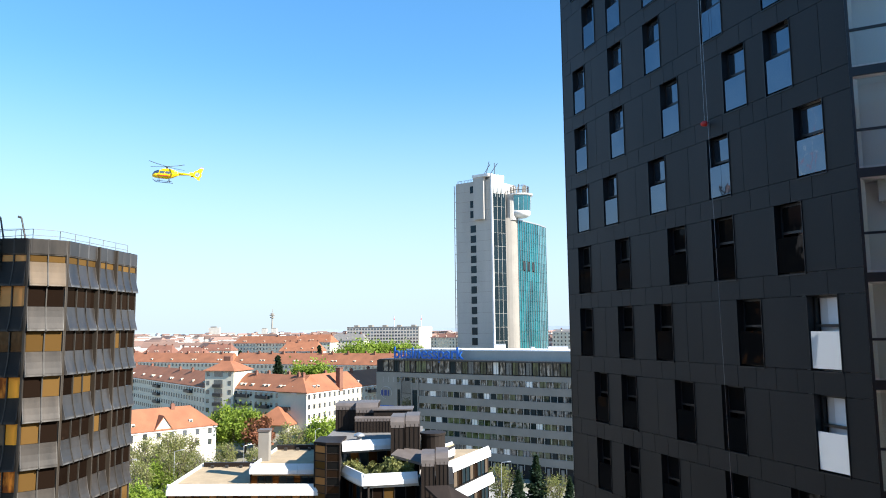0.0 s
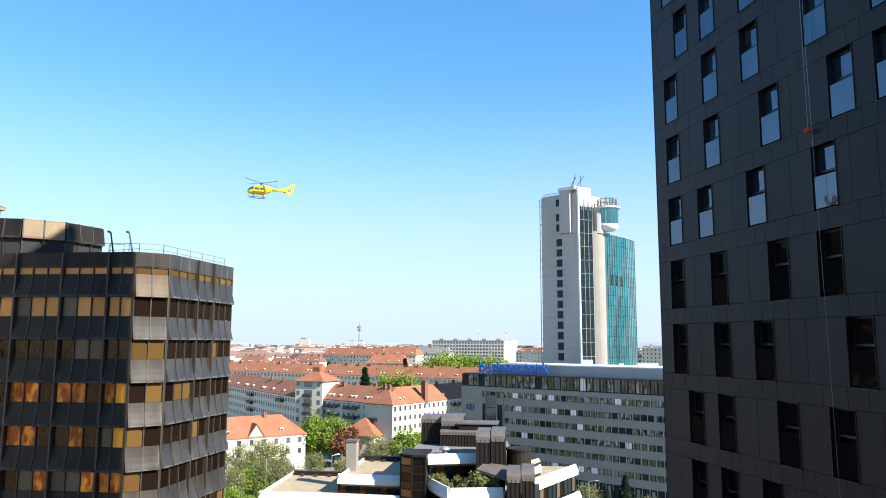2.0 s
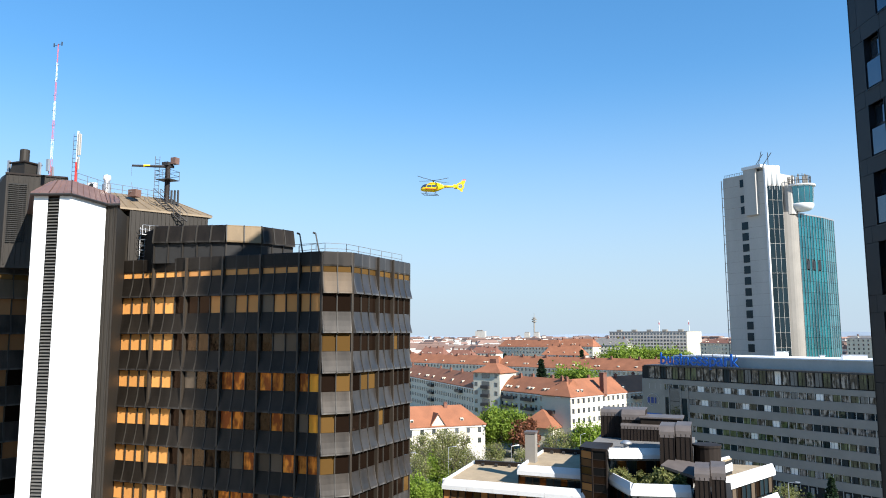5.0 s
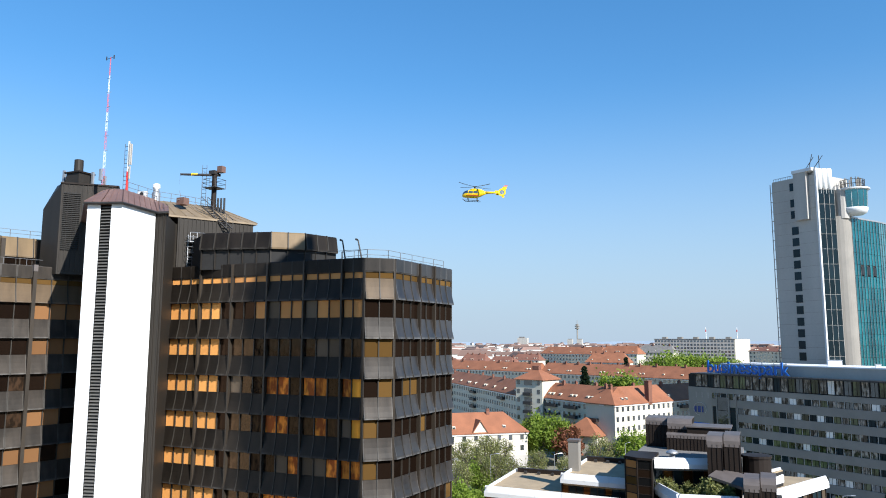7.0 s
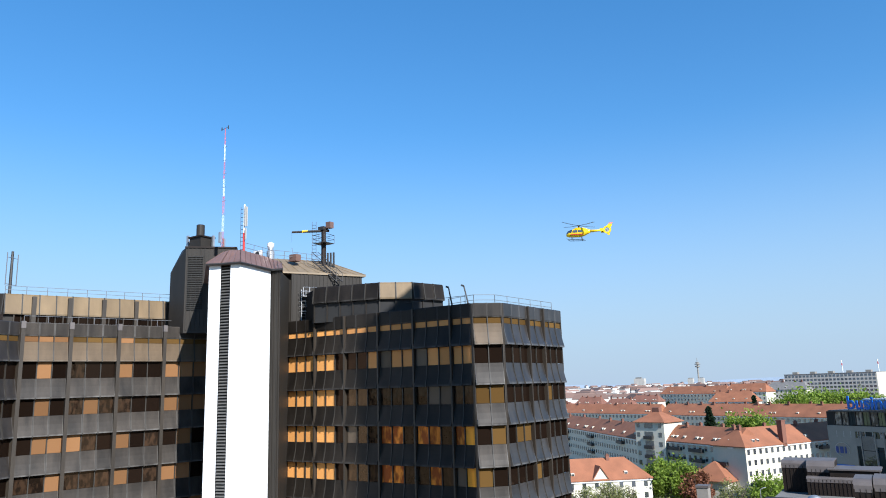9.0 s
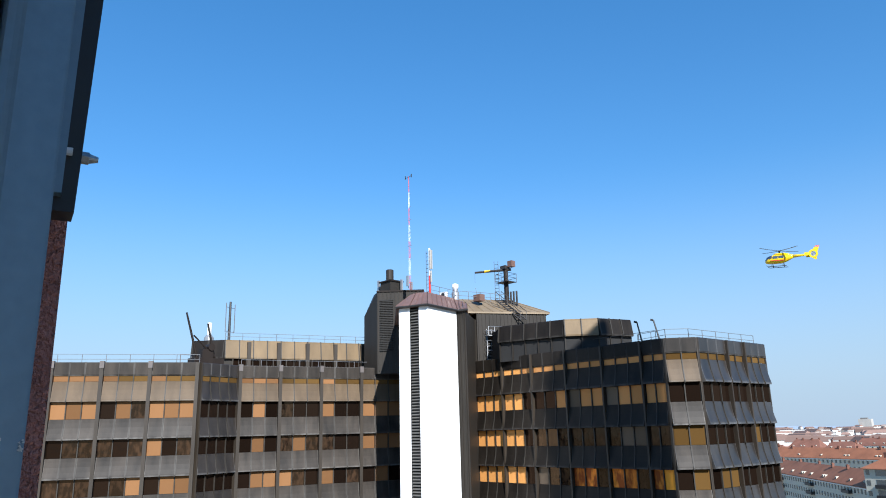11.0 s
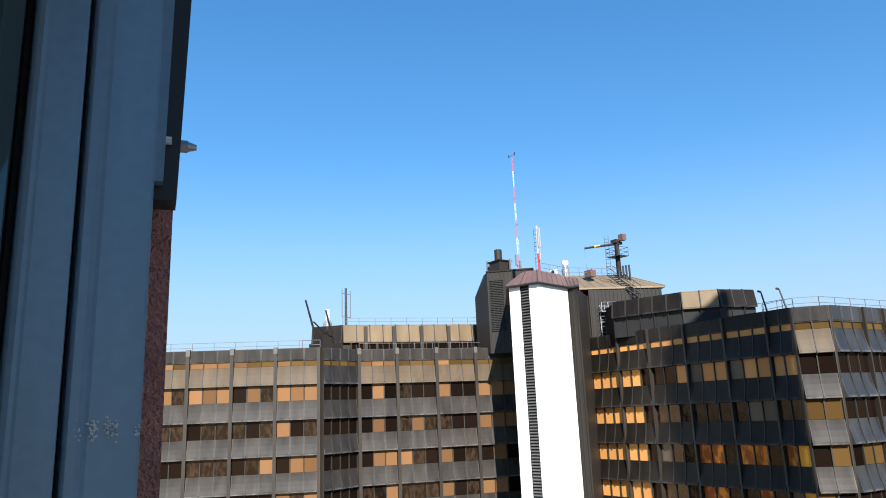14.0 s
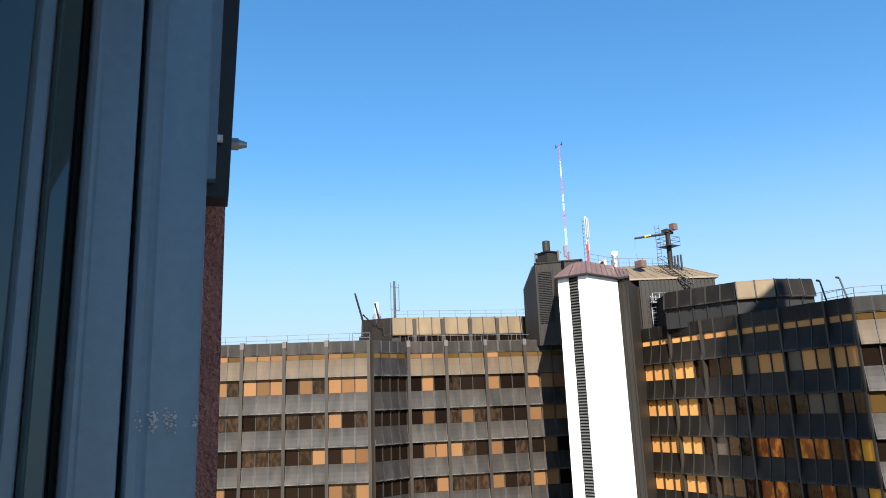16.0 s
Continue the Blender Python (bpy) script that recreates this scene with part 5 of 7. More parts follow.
# gold glazed corner
GA, GB, GC = (-15.2, 85.9), (-13.75, 85.0), (-12.1, 84.8)
part("glass_core", Shape().prism([(-15.0, 86.1), (-13.75, 85.2), (-12.2, 85.0), (-12.2, 90), (-15.0, 90)], 0, 24.8), M_DARKBODY, terr)
for a, b, mts in ((GA, GB, [M_TANBLIND, M_BLINDGLASS, M_AMBER, M_BLINDGLASS]), (GB, GC, [M_BLACKGLASS, M_OFFICEGLASS])):
    f = Facade(a, b)
    for k in range(13):
        part("glass_panel", Shape().box(0.05, f.length - 0.05, 0.03, 0.09, 0.04, 0.82), mts[k % len(mts)], terr, m=f.m(0, 24.6 - 0.9 * (k + 1)))
        part("transom", Shape().box(0, f.length, 0, 0.1, -0.05, 0.04), M_BRONZEROOF, terr, m=f.m(0, 24.6 - 0.9 * (k + 1)))
    part("glazing_post", Shape().box(-0.07, 0.07, -0.06, 0.1, 12, 24.7), M_BRONZEROOF, terr, m=f.m(0, 0))
    part("glazing_post", Shape().box(-0.07, 0.07, -0.06, 0.1, 12, 24.7), M_BRONZEROOF, terr, m=f.m(f.length, 0))
slab_roof(terr, [(-15.3, 85.8), (-13.75, 84.9), (-12.0, 84.7), (-12.0, 90), (-15.3, 90)], 24.7, 24.95, M_BRONZEROOF)
# upper storey with its band
U0, U1 = (-12.0, 86.2), (-5.6, 88.1)
band(terr, U0, U1, 23.7, 24.85)
slab_roof(terr, [(-14.8, 90), (-12.0, 86.7), (-5.4, 88.7), (-3, 92), (-3, 101), (-14.8, 101)], 23.4, 24.6, M_BITUMEN)
slab_roof(terr, [(-14.6, 90.2), (-11.8, 87.8), (-5.4, 89.6), (-3.2, 92), (-3.2, 101), (-14.6, 101)], 0, 23.4, M_DARKBODY, "body")
glass_row(terr, U0, U1, 20.9, 23.7, 1.1, [M_DARKGLASS, M_GOLDGLASS], 1.3)


def duct(owner, x0, x1, y, depth, z0, z1, r=0.9):
    """A bronze shaft whose top rounds over to the front, with a paler cap sheet."""
    prof = [(depth, z0), (depth, z1), (r, z1)] + [(r - r * math.sin(a), z1 - r + r * math.cos(a)) for a in (0.4, 0.8, 1.2, math.pi / 2)] + [(0, z0)]
    part("shaft", Shape().extrude(prof[::-1], x0, x1), M_BRONZEROOF, owner, m=pose(0, y, 0))
    cap = [(depth + 0.05, z1 + 0.02), (r, z1 + 0.05)] + [(r - (r + 0.06) * math.sin(a), z1 - r + (r + 0.06) * math.cos(a)) for a in (0.4, 0.8, 1.2)] + [(-0.06, z1 - r - 0.3), (-0.01, z1 - r - 0.3), (r, z1 - 0.1), (depth, z1 - 0.05)]
    part("shaft_cap", Shape().extrude(cap[::-1], x0 - 0.05, x1 + 0.05), M_BRONZETOP, owner, m=pose(0, y, 0))
    n = max(2, int((x1 - x0) / 0.4))
    for j in range(n + 1):
        part("shaft_rib", Shape().box(-0.03, 0.03, -0.06, 0.0, z0, z1 - r), M_BRONZEROOF, owner, m=pose(x0 + (x1 - x0) * j / n, y, 0))


duct(terr, -14.4, -11.7, 97.0, 4, 24.6, 28.15, 0.5)
duct(terr, -11.6, -8.8, 96.1, 4.5, 24.6, 28.25, 0.9)
duct(terr, -11.6, -4.7, 95.0, 4, 24.6, 26.6, 0.25)
slab_roof(terr, [(-9.2, 95.4), (-4.3, 95.4), (-4.3, 99), (-9.2, 99)], 26.6, 27.4, M_BRONZEROOF, "roof_step")
slab_roof(terr, [(-9.4, 95.2), (-4.1, 95.2), (-4.1, 99.2), (-9.4, 99.2)], 27.4, 27.55, M_BRONZETOP)
duct(terr, -6.3, -4.75, 86.3, 4.5, 20.8, 27.55)
duct(terr, -4.55, -3.0, 86.6, 4.5, 20.8, 27.65)
duct(terr, -2.55, -1.15, 80.9, 4.0, 12, 24.1)
duct(terr, -0.95, 0.4, 81.4, 4.0, 12, 24.2)
part("tilted_roof", Shape().add([(-6.2, 84.6, 23.6), (-2.6, 83.0, 22.9), (-2.0, 86.0, 23.6), (-5.0, 87.5, 24.2), (-6.2, 84.6, 23.3), (-2.6, 83.0, 22.6), (-2.0, 86.0, 23.3), (-5.0, 87.5, 23.9)],
                                [(0, 1, 2, 3), (7, 6, 5, 4), (0, 4, 5, 1), (1, 5, 6, 2), (2, 6, 7, 3), (3, 7, 4, 0)]), M_BRONZETOP, terr)
lo_roof = [(-2.2, 79.6, 21.1), (0.3, 79.9, 21.1), (4.6, 78.6, 19.0), (1.2, 76.6, 18.7)]
part("sloped_roof", Shape().add([(x, y, z - 0.3) for x, y, z in lo_roof] + lo_roof, [(0, 1, 2, 3), (7, 6, 5, 4), (0, 4, 5, 1), (1, 5, 6, 2), (2, 6, 7, 3), (3, 7, 4, 0)]), M_BRONZEROOF, terr)
part("sloped_roof_body", Shape().prism([(-2.4, 79.4), (1.4, 76.5), (4.3, 78.6), (0.3, 79.8)], 0, 18.5), M_BRONZEROOF, terr)
part("bronze_drum", Shape().lathe([(1.5, 20), (1.5, 25.0), (1.62, 25.0), (1.62, 25.25), (0.2, 25.3)], 18, (-1.4, 90.5, 0)), M_BRONZEROOF, terr)
# planted terrace
P0, P1, P2 = (-13.0, 88.2), (-9.1, 80.9), (-3.0, 82.2)
band(terr, P0, P1, 20.85, 22.05)
band(terr, P1, P2, 20.85, 22.05)
slab_roof(terr, [(-12.6, 88.2), (-8.9, 81.4), (-2.9, 82.6), (-2.9, 90), (-12.4, 90)], 20.5, 20.9, M_CONCRETE, "terrace_floor")
slab_roof(terr, [(-12.0, 88.6), (-8.5, 82.4), (-2.7, 83.6), (-2.7, 90), (-12.0, 90)], 0, 20.3, M_DARKBODY, "body")
glass_row(terr, P1, P2, 18.4, 20.85, 1.2, [M_BLACKGLASS, M_OFFICEGLASS, M_AMBER], 0.8)
glass_row(terr, P0, P1, 18.4, 20.7, 1.2, [M_DARKGLASS, M_GOLDGLASS], 0.8)
band(terr, (-13.6, 86.6), (-9.6, 79.2), 16.6, 18.4)
band(terr, (-9.6, 79.2), (-2.6, 80.6), 16.6, 18.4)
slab_roof(terr, [(-13.2, 86.6), (-9.4, 79.8), (-2.6, 81.2), (-2.6, 84), (-12, 88)], 16.6, 17.4, M_BITUMEN, "terrace_floor")
slab_roof(terr, [(-2.8, 81.6), (1.0, 81.9), (1.0, 92), (-2.8, 92)], 0, 20.8, M_DARKBODY, "body")
# side with the stepped bands
R0_, R1_ = (0.4, 91.6), (6.6, 104.3)
for z in (19.6, 16.0, 12.4):
    band(terr, (R0_[0] + (19.6 - z) * 0.12, R0_[1]), (R1_[0] + (19.6 - z) * 0.12, R1_[1]), z + 0.25, z + 1.65)
    glass_row(terr, (R0_[0], R0_[1]), (R1_[0], R1_[1]), z - 1.9, z + 0.25, 1.3, [M_DARKGLASS, M_DARKGLASS, M_OFFICEGLASS, M_GREYBLIND], 0.5)
slab_roof(terr, [(-2, 92), (0.6, 92.4), (6.2, 104.2), (-3, 104.2)], 19.8, 20.9, M_GRAVEL)
slab_roof(terr, [(-2, 92.2), (-0.2, 92.6), (5.4, 104.2), (-3, 104.2)], 0, 19.8, M_DARKBODY, "body")
band(terr, (-1.7, 90.4), (1.4, 97.2), 21.3, 23.0)
slab_roof(terr, [(-1.4, 91), (1.3, 97.2), (-3, 99), (-3, 92)], 20.9, 22.6, M_DARKBODY, "body")
slab_roof(terr, [(-1.2, 91), (1.3, 97.2), (-3, 99), (-3, 92)], 22.6, 22.75, M_GRAVEL)
chim = thing("vent_shaft", "grey-violet square vent shaft on the gravel roof", "vent shaft", (-22.6, 92.2, 21.75))
part("casing", Shape().box(-0.65, 0.65, -0.65, 0.65, 0, 3.6), M_CONCRETE_D, chim)
part("stack_cap", Shape().box(-0.75, 0.75, -0.75, 0.75, 3.6, 3.85), M_BRONZETOP, chim)
vent_dome = thing("roof_fan", "small grey mushroom roof fan", "roof fan", (-10.3, 88.6, 24.6))
part("base", Shape().lathe([(0.35, 0), (0.3, 0.5)], 12), M_STEEL, vent_dome)
part("hood", Shape().lathe([(0.7, 0.5), (0.65, 0.7), (0.3, 0.9), (0.05, 0.95)], 14), M_STEEL, vent_dome, smooth=True)
for x, y, w, l, a in ((-9.8, 86.4, 1.4, 0.5, 10), (-8.0, 85.0, 1.6, 0.5, 30), (-7.0, 86.6, 1.3, 0.5, 0), (-10.6, 85.0, 0.6, 1.8, 20)):
    bx = thing("planter", "concrete planter trough on the roof terrace", "planter", pose(x, y, 20.9, 0, 0, a), group="terrace planters")
    part("trough", Shape().box(-w / 2, w / 2, -l / 2, l / 2, 0, 0.5), M_CONCRETE, bx)
    part("soil", Shape().box(-w / 2 + 0.08, w / 2 - 0.08, -l / 2 + 0.08, l / 2 - 0.08, 0.5, 0.53), M_BARK, bx)


# ---- trees ----
def crown_mesh(seed, mt, rad, height, leaf, clumps, per, gap=0.0, cone=False):
    r = np.random.RandomState(seed)
    vs, fs = [], []
    cs = []
    for c in range(clumps):
        if cone:
            t = r.rand() ** 0.8
            a, rr = r.rand() * 6.283, rad * (1 - t) * (0.45 + 0.55 * r.rand())
            cs.append((rr * np.cos(a), rr * np.sin(a), height * t, 0.28 * rad * (1.15 - t)))
        else:
            d = r.normal(size=3)
            d /= np.linalg.norm(d)
            q = (0.35 + 0.65 * r.rand() ** 0.5) * (0.82 + 0.3 * np.sin(2.3 * d[0] * 2 + seed) * np.cos(1.7 * d[1] * 2 + seed))
            cs.append((d[0] * rad * q, d[1] * rad * q, height / 2 + d[2] * height / 2 * q, rad * (0.16 + 0.14 * r.rand())))
    for x, y, z, s in cs:
        p = r.normal(size=(per, 3)) * s * 0.6 + (x, y, z)
        e = r.normal(size=(per, 2, 3))
        e /= np.linalg.norm(e, axis=2, keepdims=True)
        e *= leaf * (0.6 + 0.8 * r.rand(per, 1, 1))
        k = len(vs)
        q = np.stack([p - e[:, 0] - e[:, 1] * 0.6, p + e[:, 0] - e[:, 1] * 0.6, p + e[:, 0] * 0.7 + e[:, 1], p - e[:, 0] * 0.7 + e[:, 1]], 1).reshape(-1, 3)
        vs.extend(map(tuple, q))
        fs.extend((k + 4 * i, k + 4 * i + 1, k + 4 * i + 2, k + 4 * i + 3) for i in range(per))
    me = bpy.data.meshes.new("crown")
    me.from_pydata(vs, [], fs)
    me.materials.append(mt)
    return me


def trunk_mesh(seed, h, spread, top, n=9):
    r = random.Random(seed)
    sh = Shape().tube((0, 0, -0.2), (0.1, 0.05, h), 0.32, 0.2, 8)
    for k in range(n):
        a, z = 6.283 * k / n + r.uniform(-0.4, 0.4), h * r.uniform(0.75, 1.0)
        m = Vector((spread * 0.4 * math.cos(a), spread * 0.4 * math.sin(a), z + (top - z) * 0.4))
        e = Vector((spread * r.uniform(0.6, 0.95) * math.cos(a), spread * r.uniform(0.6, 0.95) * math.sin(a), z + (top - z) * r.uniform(0.6, 0.95)))
        sh.tube((0.1, 0.05, z), m, 0.13, 0.09, 5).tube(m, e, 0.09, 0.03, 5)
        for _ in range(3):
            w = e + Vector((r.uniform(-1, 1), r.uniform(-1, 1), r.uniform(0, 1.2))) * spread * 0.25
            sh.tube(m.lerp(e, r.uniform(0.3, 0.9)), w, 0.05, 0.015, 4)
    return sh.mesh("trunk", M_BARK)


TREE = {
    "spring": ("bright green spring tree in full leaf", [(crown_mesh(s, M_LEAF_SPRING, 5.6, 8.5, 0.22, 85, 60), trunk_mesh(s, 3.6, 4.6, 10.5), 3.0) for s in (1, 2)]),
    "olive": ("sparse olive green budding tree", [(crown_mesh(s, M_LEAF_OLIVE, 4.0, 8.5, 0.13, 70, 40), trunk_mesh(s, 3.0, 3.4, 10.5, 12), 2.6) for s in (3, 4)]),
    "rust": ("small tree with copper-red leaves", [(crown_mesh(5, M_LEAF_RUST, 4.4, 7.0, 0.28, 60, 60), trunk_mesh(5, 3, 3.6, 9), 2.8)]),
    "conifer": ("tall narrow dark conifer tree", [(crown_mesh(6, M_LEAF_DARK, 2.6, 15.0, 0.25, 130, 45, cone=True), trunk_mesh(6, 11, 1.0, 13), 1.2)]),
    "shrub": ("low olive green garden shrub", [(crown_mesh(7, M_LEAF_OLIVE, 1.0, 1.5, 0.09, 35, 40), trunk_mesh(7, 0.3, 0.5, 0.9, 5), 0.15)]),
    "hedge": ("dense dark green hedge shrub", [(crown_mesh(11, M_LEAF_HEDGE, 2.8, 3.2, 0.16, 60, 50), trunk_mesh(11, 0.8, 1.6, 2.4, 6), 0.3)]),
    "bush": ("dense low dark green bush", [(crown_mesh(9, M_LEAF_SPRING, 2.6, 3.4, 0.2, 50, 50), trunk_mesh(9, 0.8, 1.6, 2.6, 6), 0.4)]),
}


def tree(kind, x, y, size=1.0, turn=0.0, z=0.0, name="tree", group="trees along the streets"):
    label, variants = TREE[kind]
    v = int(abs(x * 3 + y)) % len(variants)
    crown, trunk, lift = variants[v]
    wide = size * (1.45 if kind == "conifer" else 1.0)
    m = pose(x, y, z, 0, 0, turn) @ Matrix.Diagonal((wide, wide, size, 1))
    t = thing(name, label, "shrub" if kind in ("shrub", "bush", "hedge") else "tree", m, group=group)
    part("trunk", trunk, None, t)
    part("crown", crown, None, t, m=pose(0, 0, lift))
    return t


PLANTS = [("olive", 22.6, 172, 0.95), ("olive", 21.6, 184, 1.05), ("olive", 20.2, 178, 1.0), ("olive", 19.1, 180, 1.0), ("olive", 18.4, 186, 0.8), ("spring", 21.0, 178, 0.75), ("olive", 16.6, 195, 0.9), ("olive", 14.3, 190, 0.85),
          ("spring", 17.5, 232, 1.15), ("spring", 16.2, 228, 1.35), ("spring", 15.2, 235, 1.2), ("spring", 18.4, 240, 0.9), ("rust", 14.2, 226, 1.2), ("olive", 11.8, 205, 1.15), ("olive", 11.0, 214, 0.9), ("spring", 9.2, 210, 1.15), ("bush", 12.6, 205, 1.3), ("bush", 10.3, 212, 1.2),
          ("conifer", 12.9, 320, 1.65), ("conifer", 13.9, 325, 0.95), ("olive", 11.6, 318, 1.9), ("spring", 10.6, 322, 2.0), ("spring", 9.6, 316, 2.1), ("olive", 12.2, 330, 1.9), ("olive", 8.9, 312, 1.9), ("olive", 23.6, 192, 1.1), ("olive", 22.0, 194, 1.15), ("olive", 20.6, 197, 1.2), ("olive", 19.5, 201, 1.1), ("olive", 8.6, 300, 1.2), ("spring", 7.6, 300, 1.1), ("olive", 6.9, 300, 1.1), ("olive", 22.6, 262, 1.1), ("olive", 21.9, 268, 1.0),
          ("conifer", 9.75, 470, 1.7), ("conifer", 8.9, 470, 1.3), ("conifer", 15.7, 500, 1.5), ("conifer", 16.1, 505, 1.35), ("conifer", 18.2, 500, 1.4), ("conifer", 20.6, 480, 1.25), ("spring", 7.5, 460, 2.6), ("spring", 6.9, 465, 2.4), ("spring", 5.6, 560, 2.5), ("spring", 4.8, 570, 2.4), ("spring", 4.2, 560, 2.4), ("spring", 3.4, 560, 2.3), ("spring", 2.7, 565, 2.3), ("olive", 18.7, 500, 1.5), ("olive", 0.6, 560, 1.8), ("spring", -9.3, 420, 1.6), ("spring", -9.9, 410, 1.7), ("spring", -10.8, 400, 1.6),
          ("olive", -4.6, 152, 0.95), ("conifer", -7.1, 150, 0.75), ("conifer", -5.7, 147, 0.6), ("olive", -8.6, 150, 0.8), ("hedge", -3.2, 140, 1.0), ("hedge", -4.1, 140, 1.1), ("hedge", -5.0, 139, 1.1), ("hedge", -5.9, 140, 1.0), ("hedge", -6.7, 140, 1.1), ("hedge", -7.6, 141, 1.0), ("hedge", -8.5, 141, 1.1), ("hedge", -9.4, 143, 1.1), ("bush", -6.4, 137, 0.7), ("bush", -8.2, 138, 0.8), ("conifer", -9.6, 146, 0.55),
          ("spring", 19.6, 470, 1.1), ("conifer", 18.9, 480, 0.9), ("olive", 17.6, 480, 1.2), ("olive", 14.6, 470, 1.2), ("spring", 13.1, 340, 1.0), ("spring", 12.2, 330, 1.2), ("olive", 20.9, 330, 1.0), ("conifer", 15.1, 500, 1.1), ("spring", 8.0, 530, 1.7), ("spring", 6.2, 550, 1.7), ("bush", 22.8, 165, 1.2), ("bush", 21.9, 168, 1.2), ("bush", 20.9, 166, 1.3), ("bush", 20.0, 170, 1.1), ("bush", 18.9, 172, 1.2), ("spring", 22.9, 158, 0.7), ("bush", 17.8, 196, 1.1), ("bush", 13.2, 200, 1.1)]
for i, (kind, az, d, size) in enumerate(PLANTS):
    tree(kind, *pol(az, d), size, i * 67 % 360, name={"conifer": "conifer", "bush": "bush", "hedge": "bush"}.get(kind, "tree"))
for i, (x, y, size) in enumerate(((-10.6, 86.8, 1.0), (-9.9, 85.0, 0.8), (-9.2, 83.6, 0.7), (-7.4, 84.4, 0.9), (-6.3, 84.8, 1.3), (-5.4, 84.0, 1.4), (-5.0, 85.4, 1.2), (-8.6, 86.8, 0.9), (-8.4, 82.9, 0.6), (-4.4, 83.6, 1.2), (-11.4, 87.6, 1.1))):
    tree("shrub", x, y, size * 0.95, i * 50, 20.9, name="shrub", group="shrubs on the roof terrace")

# ---- streets, cars and lamps ----
single("road", Shape().prism([pol(26, 205), pol(15.5, 205), pol(7, 228), pol(6, 238), pol(15, 222), pol(26, 222)], 0.004, 0.02), M_ASPHALT, "grey asphalt street between the houses", "road", "structure")
single("lawn", Shape().prism([pol(27, 140), pol(16, 150), pol(14, 196), pol(27, 198)], 0.004, 0.03), M_GRASS, "green lawn with trees beside the street", "lawn", "structure")
single("square", Shape().prism([pol(8, 120), pol(-14, 118), pol(-16, 165), pol(2, 185), pol(6, 190)], 0.004, 0.024), mat("paving", (0.30, 0.29, 0.27), 0.9, 0, 0.15, 0.2, 2), "pale paved square before the office block", "pavement", "structure")
single("park", Shape().prism([pol(9, 280), pol(6, 290), pol(6, 335), pol(14, 345), pol(14.5, 300)], 0.004, 0.03), M_GRASS, "green courtyard between the apartment rows", "lawn", "structure")

M_CARGLASS = glass("car_glass", (0.02, 0.02, 0.025), (0.7, 0.75, 0.8), 0.3)
M_TYRE = mat("tyre_rubber", (0.02, 0.02, 0.02), 0.8)
CARS = {}


def car(x, y, turn, color):
    if color not in CARS:
        c = {"silver": (0.5, 0.51, 0.53), "white": (0.75, 0.75, 0.74), "dark": (0.04, 0.045, 0.06), "red": (0.4, 0.03, 0.02)}[color]
        paint = mat(color + "_car_paint", c, 0.3, 0.2, 0.03, coat=0.8)
        t = thing("car", color + " parked car at the kerb", "car", pose(x, y, 0.02, 0, 0, turn), group="parked cars")
        body = part("body", Shape().extrude([(-2.1, 0.3), (-2.15, 0.75), (-1.2, 0.92), (1.5, 0.98), (2.1, 0.9), (2.15, 0.3)][::-1], -0.85, 0.85), paint, t)
        part("cabin", Shape().add([(-0.78, -1.25, 0.9), (0.78, -1.25, 0.9), (0.78, 1.75, 0.95), (-0.78, 1.75, 0.95), (-0.62, -0.5, 1.4), (0.62, -0.5, 1.4), (0.62, 1.2, 1.4), (-0.62, 1.2, 1.4)], [(0, 1, 5, 4), (1, 2, 6, 5), (2, 3, 7, 6), (3, 0, 4, 7)]), M_CARGLASS, t)
        part("roof", Shape().prism([(-0.64, -0.52), (0.64, -0.52), (0.64, 1.22), (-0.64, 1.22)], 1.4, 1.46), paint, t)
        for wx in (-0.82, 0.66):
            for wy in (-1.35, 1.3):
                w = part("wheel", Shape().tube((wx, wy, 0.31), (wx + 0.16, wy, 0.31), 0.31, n=14), M_TYRE, t)
                part("rim", Shape().tube((wx - 0.01, wy, 0.31), (wx + 0.17, wy, 0.31), 0.18, n=10), M_STEEL, w)
        CARS[color] = t
        return t
    return copy_thing(CARS[color], pose(x, y, 0.02, 0, 0, turn))


for az, d, turn, color in ((15.1, 206, 80, "silver"), (15.6, 207, 82, "white"), (16.5, 208, 85, "dark"), (14.6, 216, 80, "white"), (22.3, 160, 70, "dark"), (21.3, 161, 70, "silver"), (20.4, 162, 72, "dark"), (23.0, 159, 70, "white"), (17.8, 209, 85, "red"), (-6.0, 136, 95, "white"), (-8.0, 137, 95, "silver")):
    car(*pol(az, d), turn, color)


def street_lamp(x, y, turn):
    t = thing("street_lamp", "tall slim grey street lamp", "street lamp", pose(x, y, 0, 0, 0, turn), group="street lamps")
    part("pole", Shape().tube((0, 0, 0), (0, 0, 11), 0.11, 0.07, 8), M_STEEL, t)
    part("arm", Shape().tube((0, 0, 11), (1.4, 0, 11.3), 0.05, 0.04, 6), M_STEEL, t)
    part("lamp_head", Shape().extrude([(-0.14, 0), (0.14, 0), (0.1, 0.12), (-0.1, 0.12)], 1.2, 2.0), M_STEEL, t, m=pose(0, 0, 11.22))
    return t


lamp0 = street_lamp(*pol(15.3, 178), 40)
for az, d, a in ((20.2, 176, 20), (23.4, 168, 10), (10.0, 200, 60), (-4.4, 148, 0)):
    copy_thing(lamp0, pose(*pol(az, d), 0, 0, 0, a))


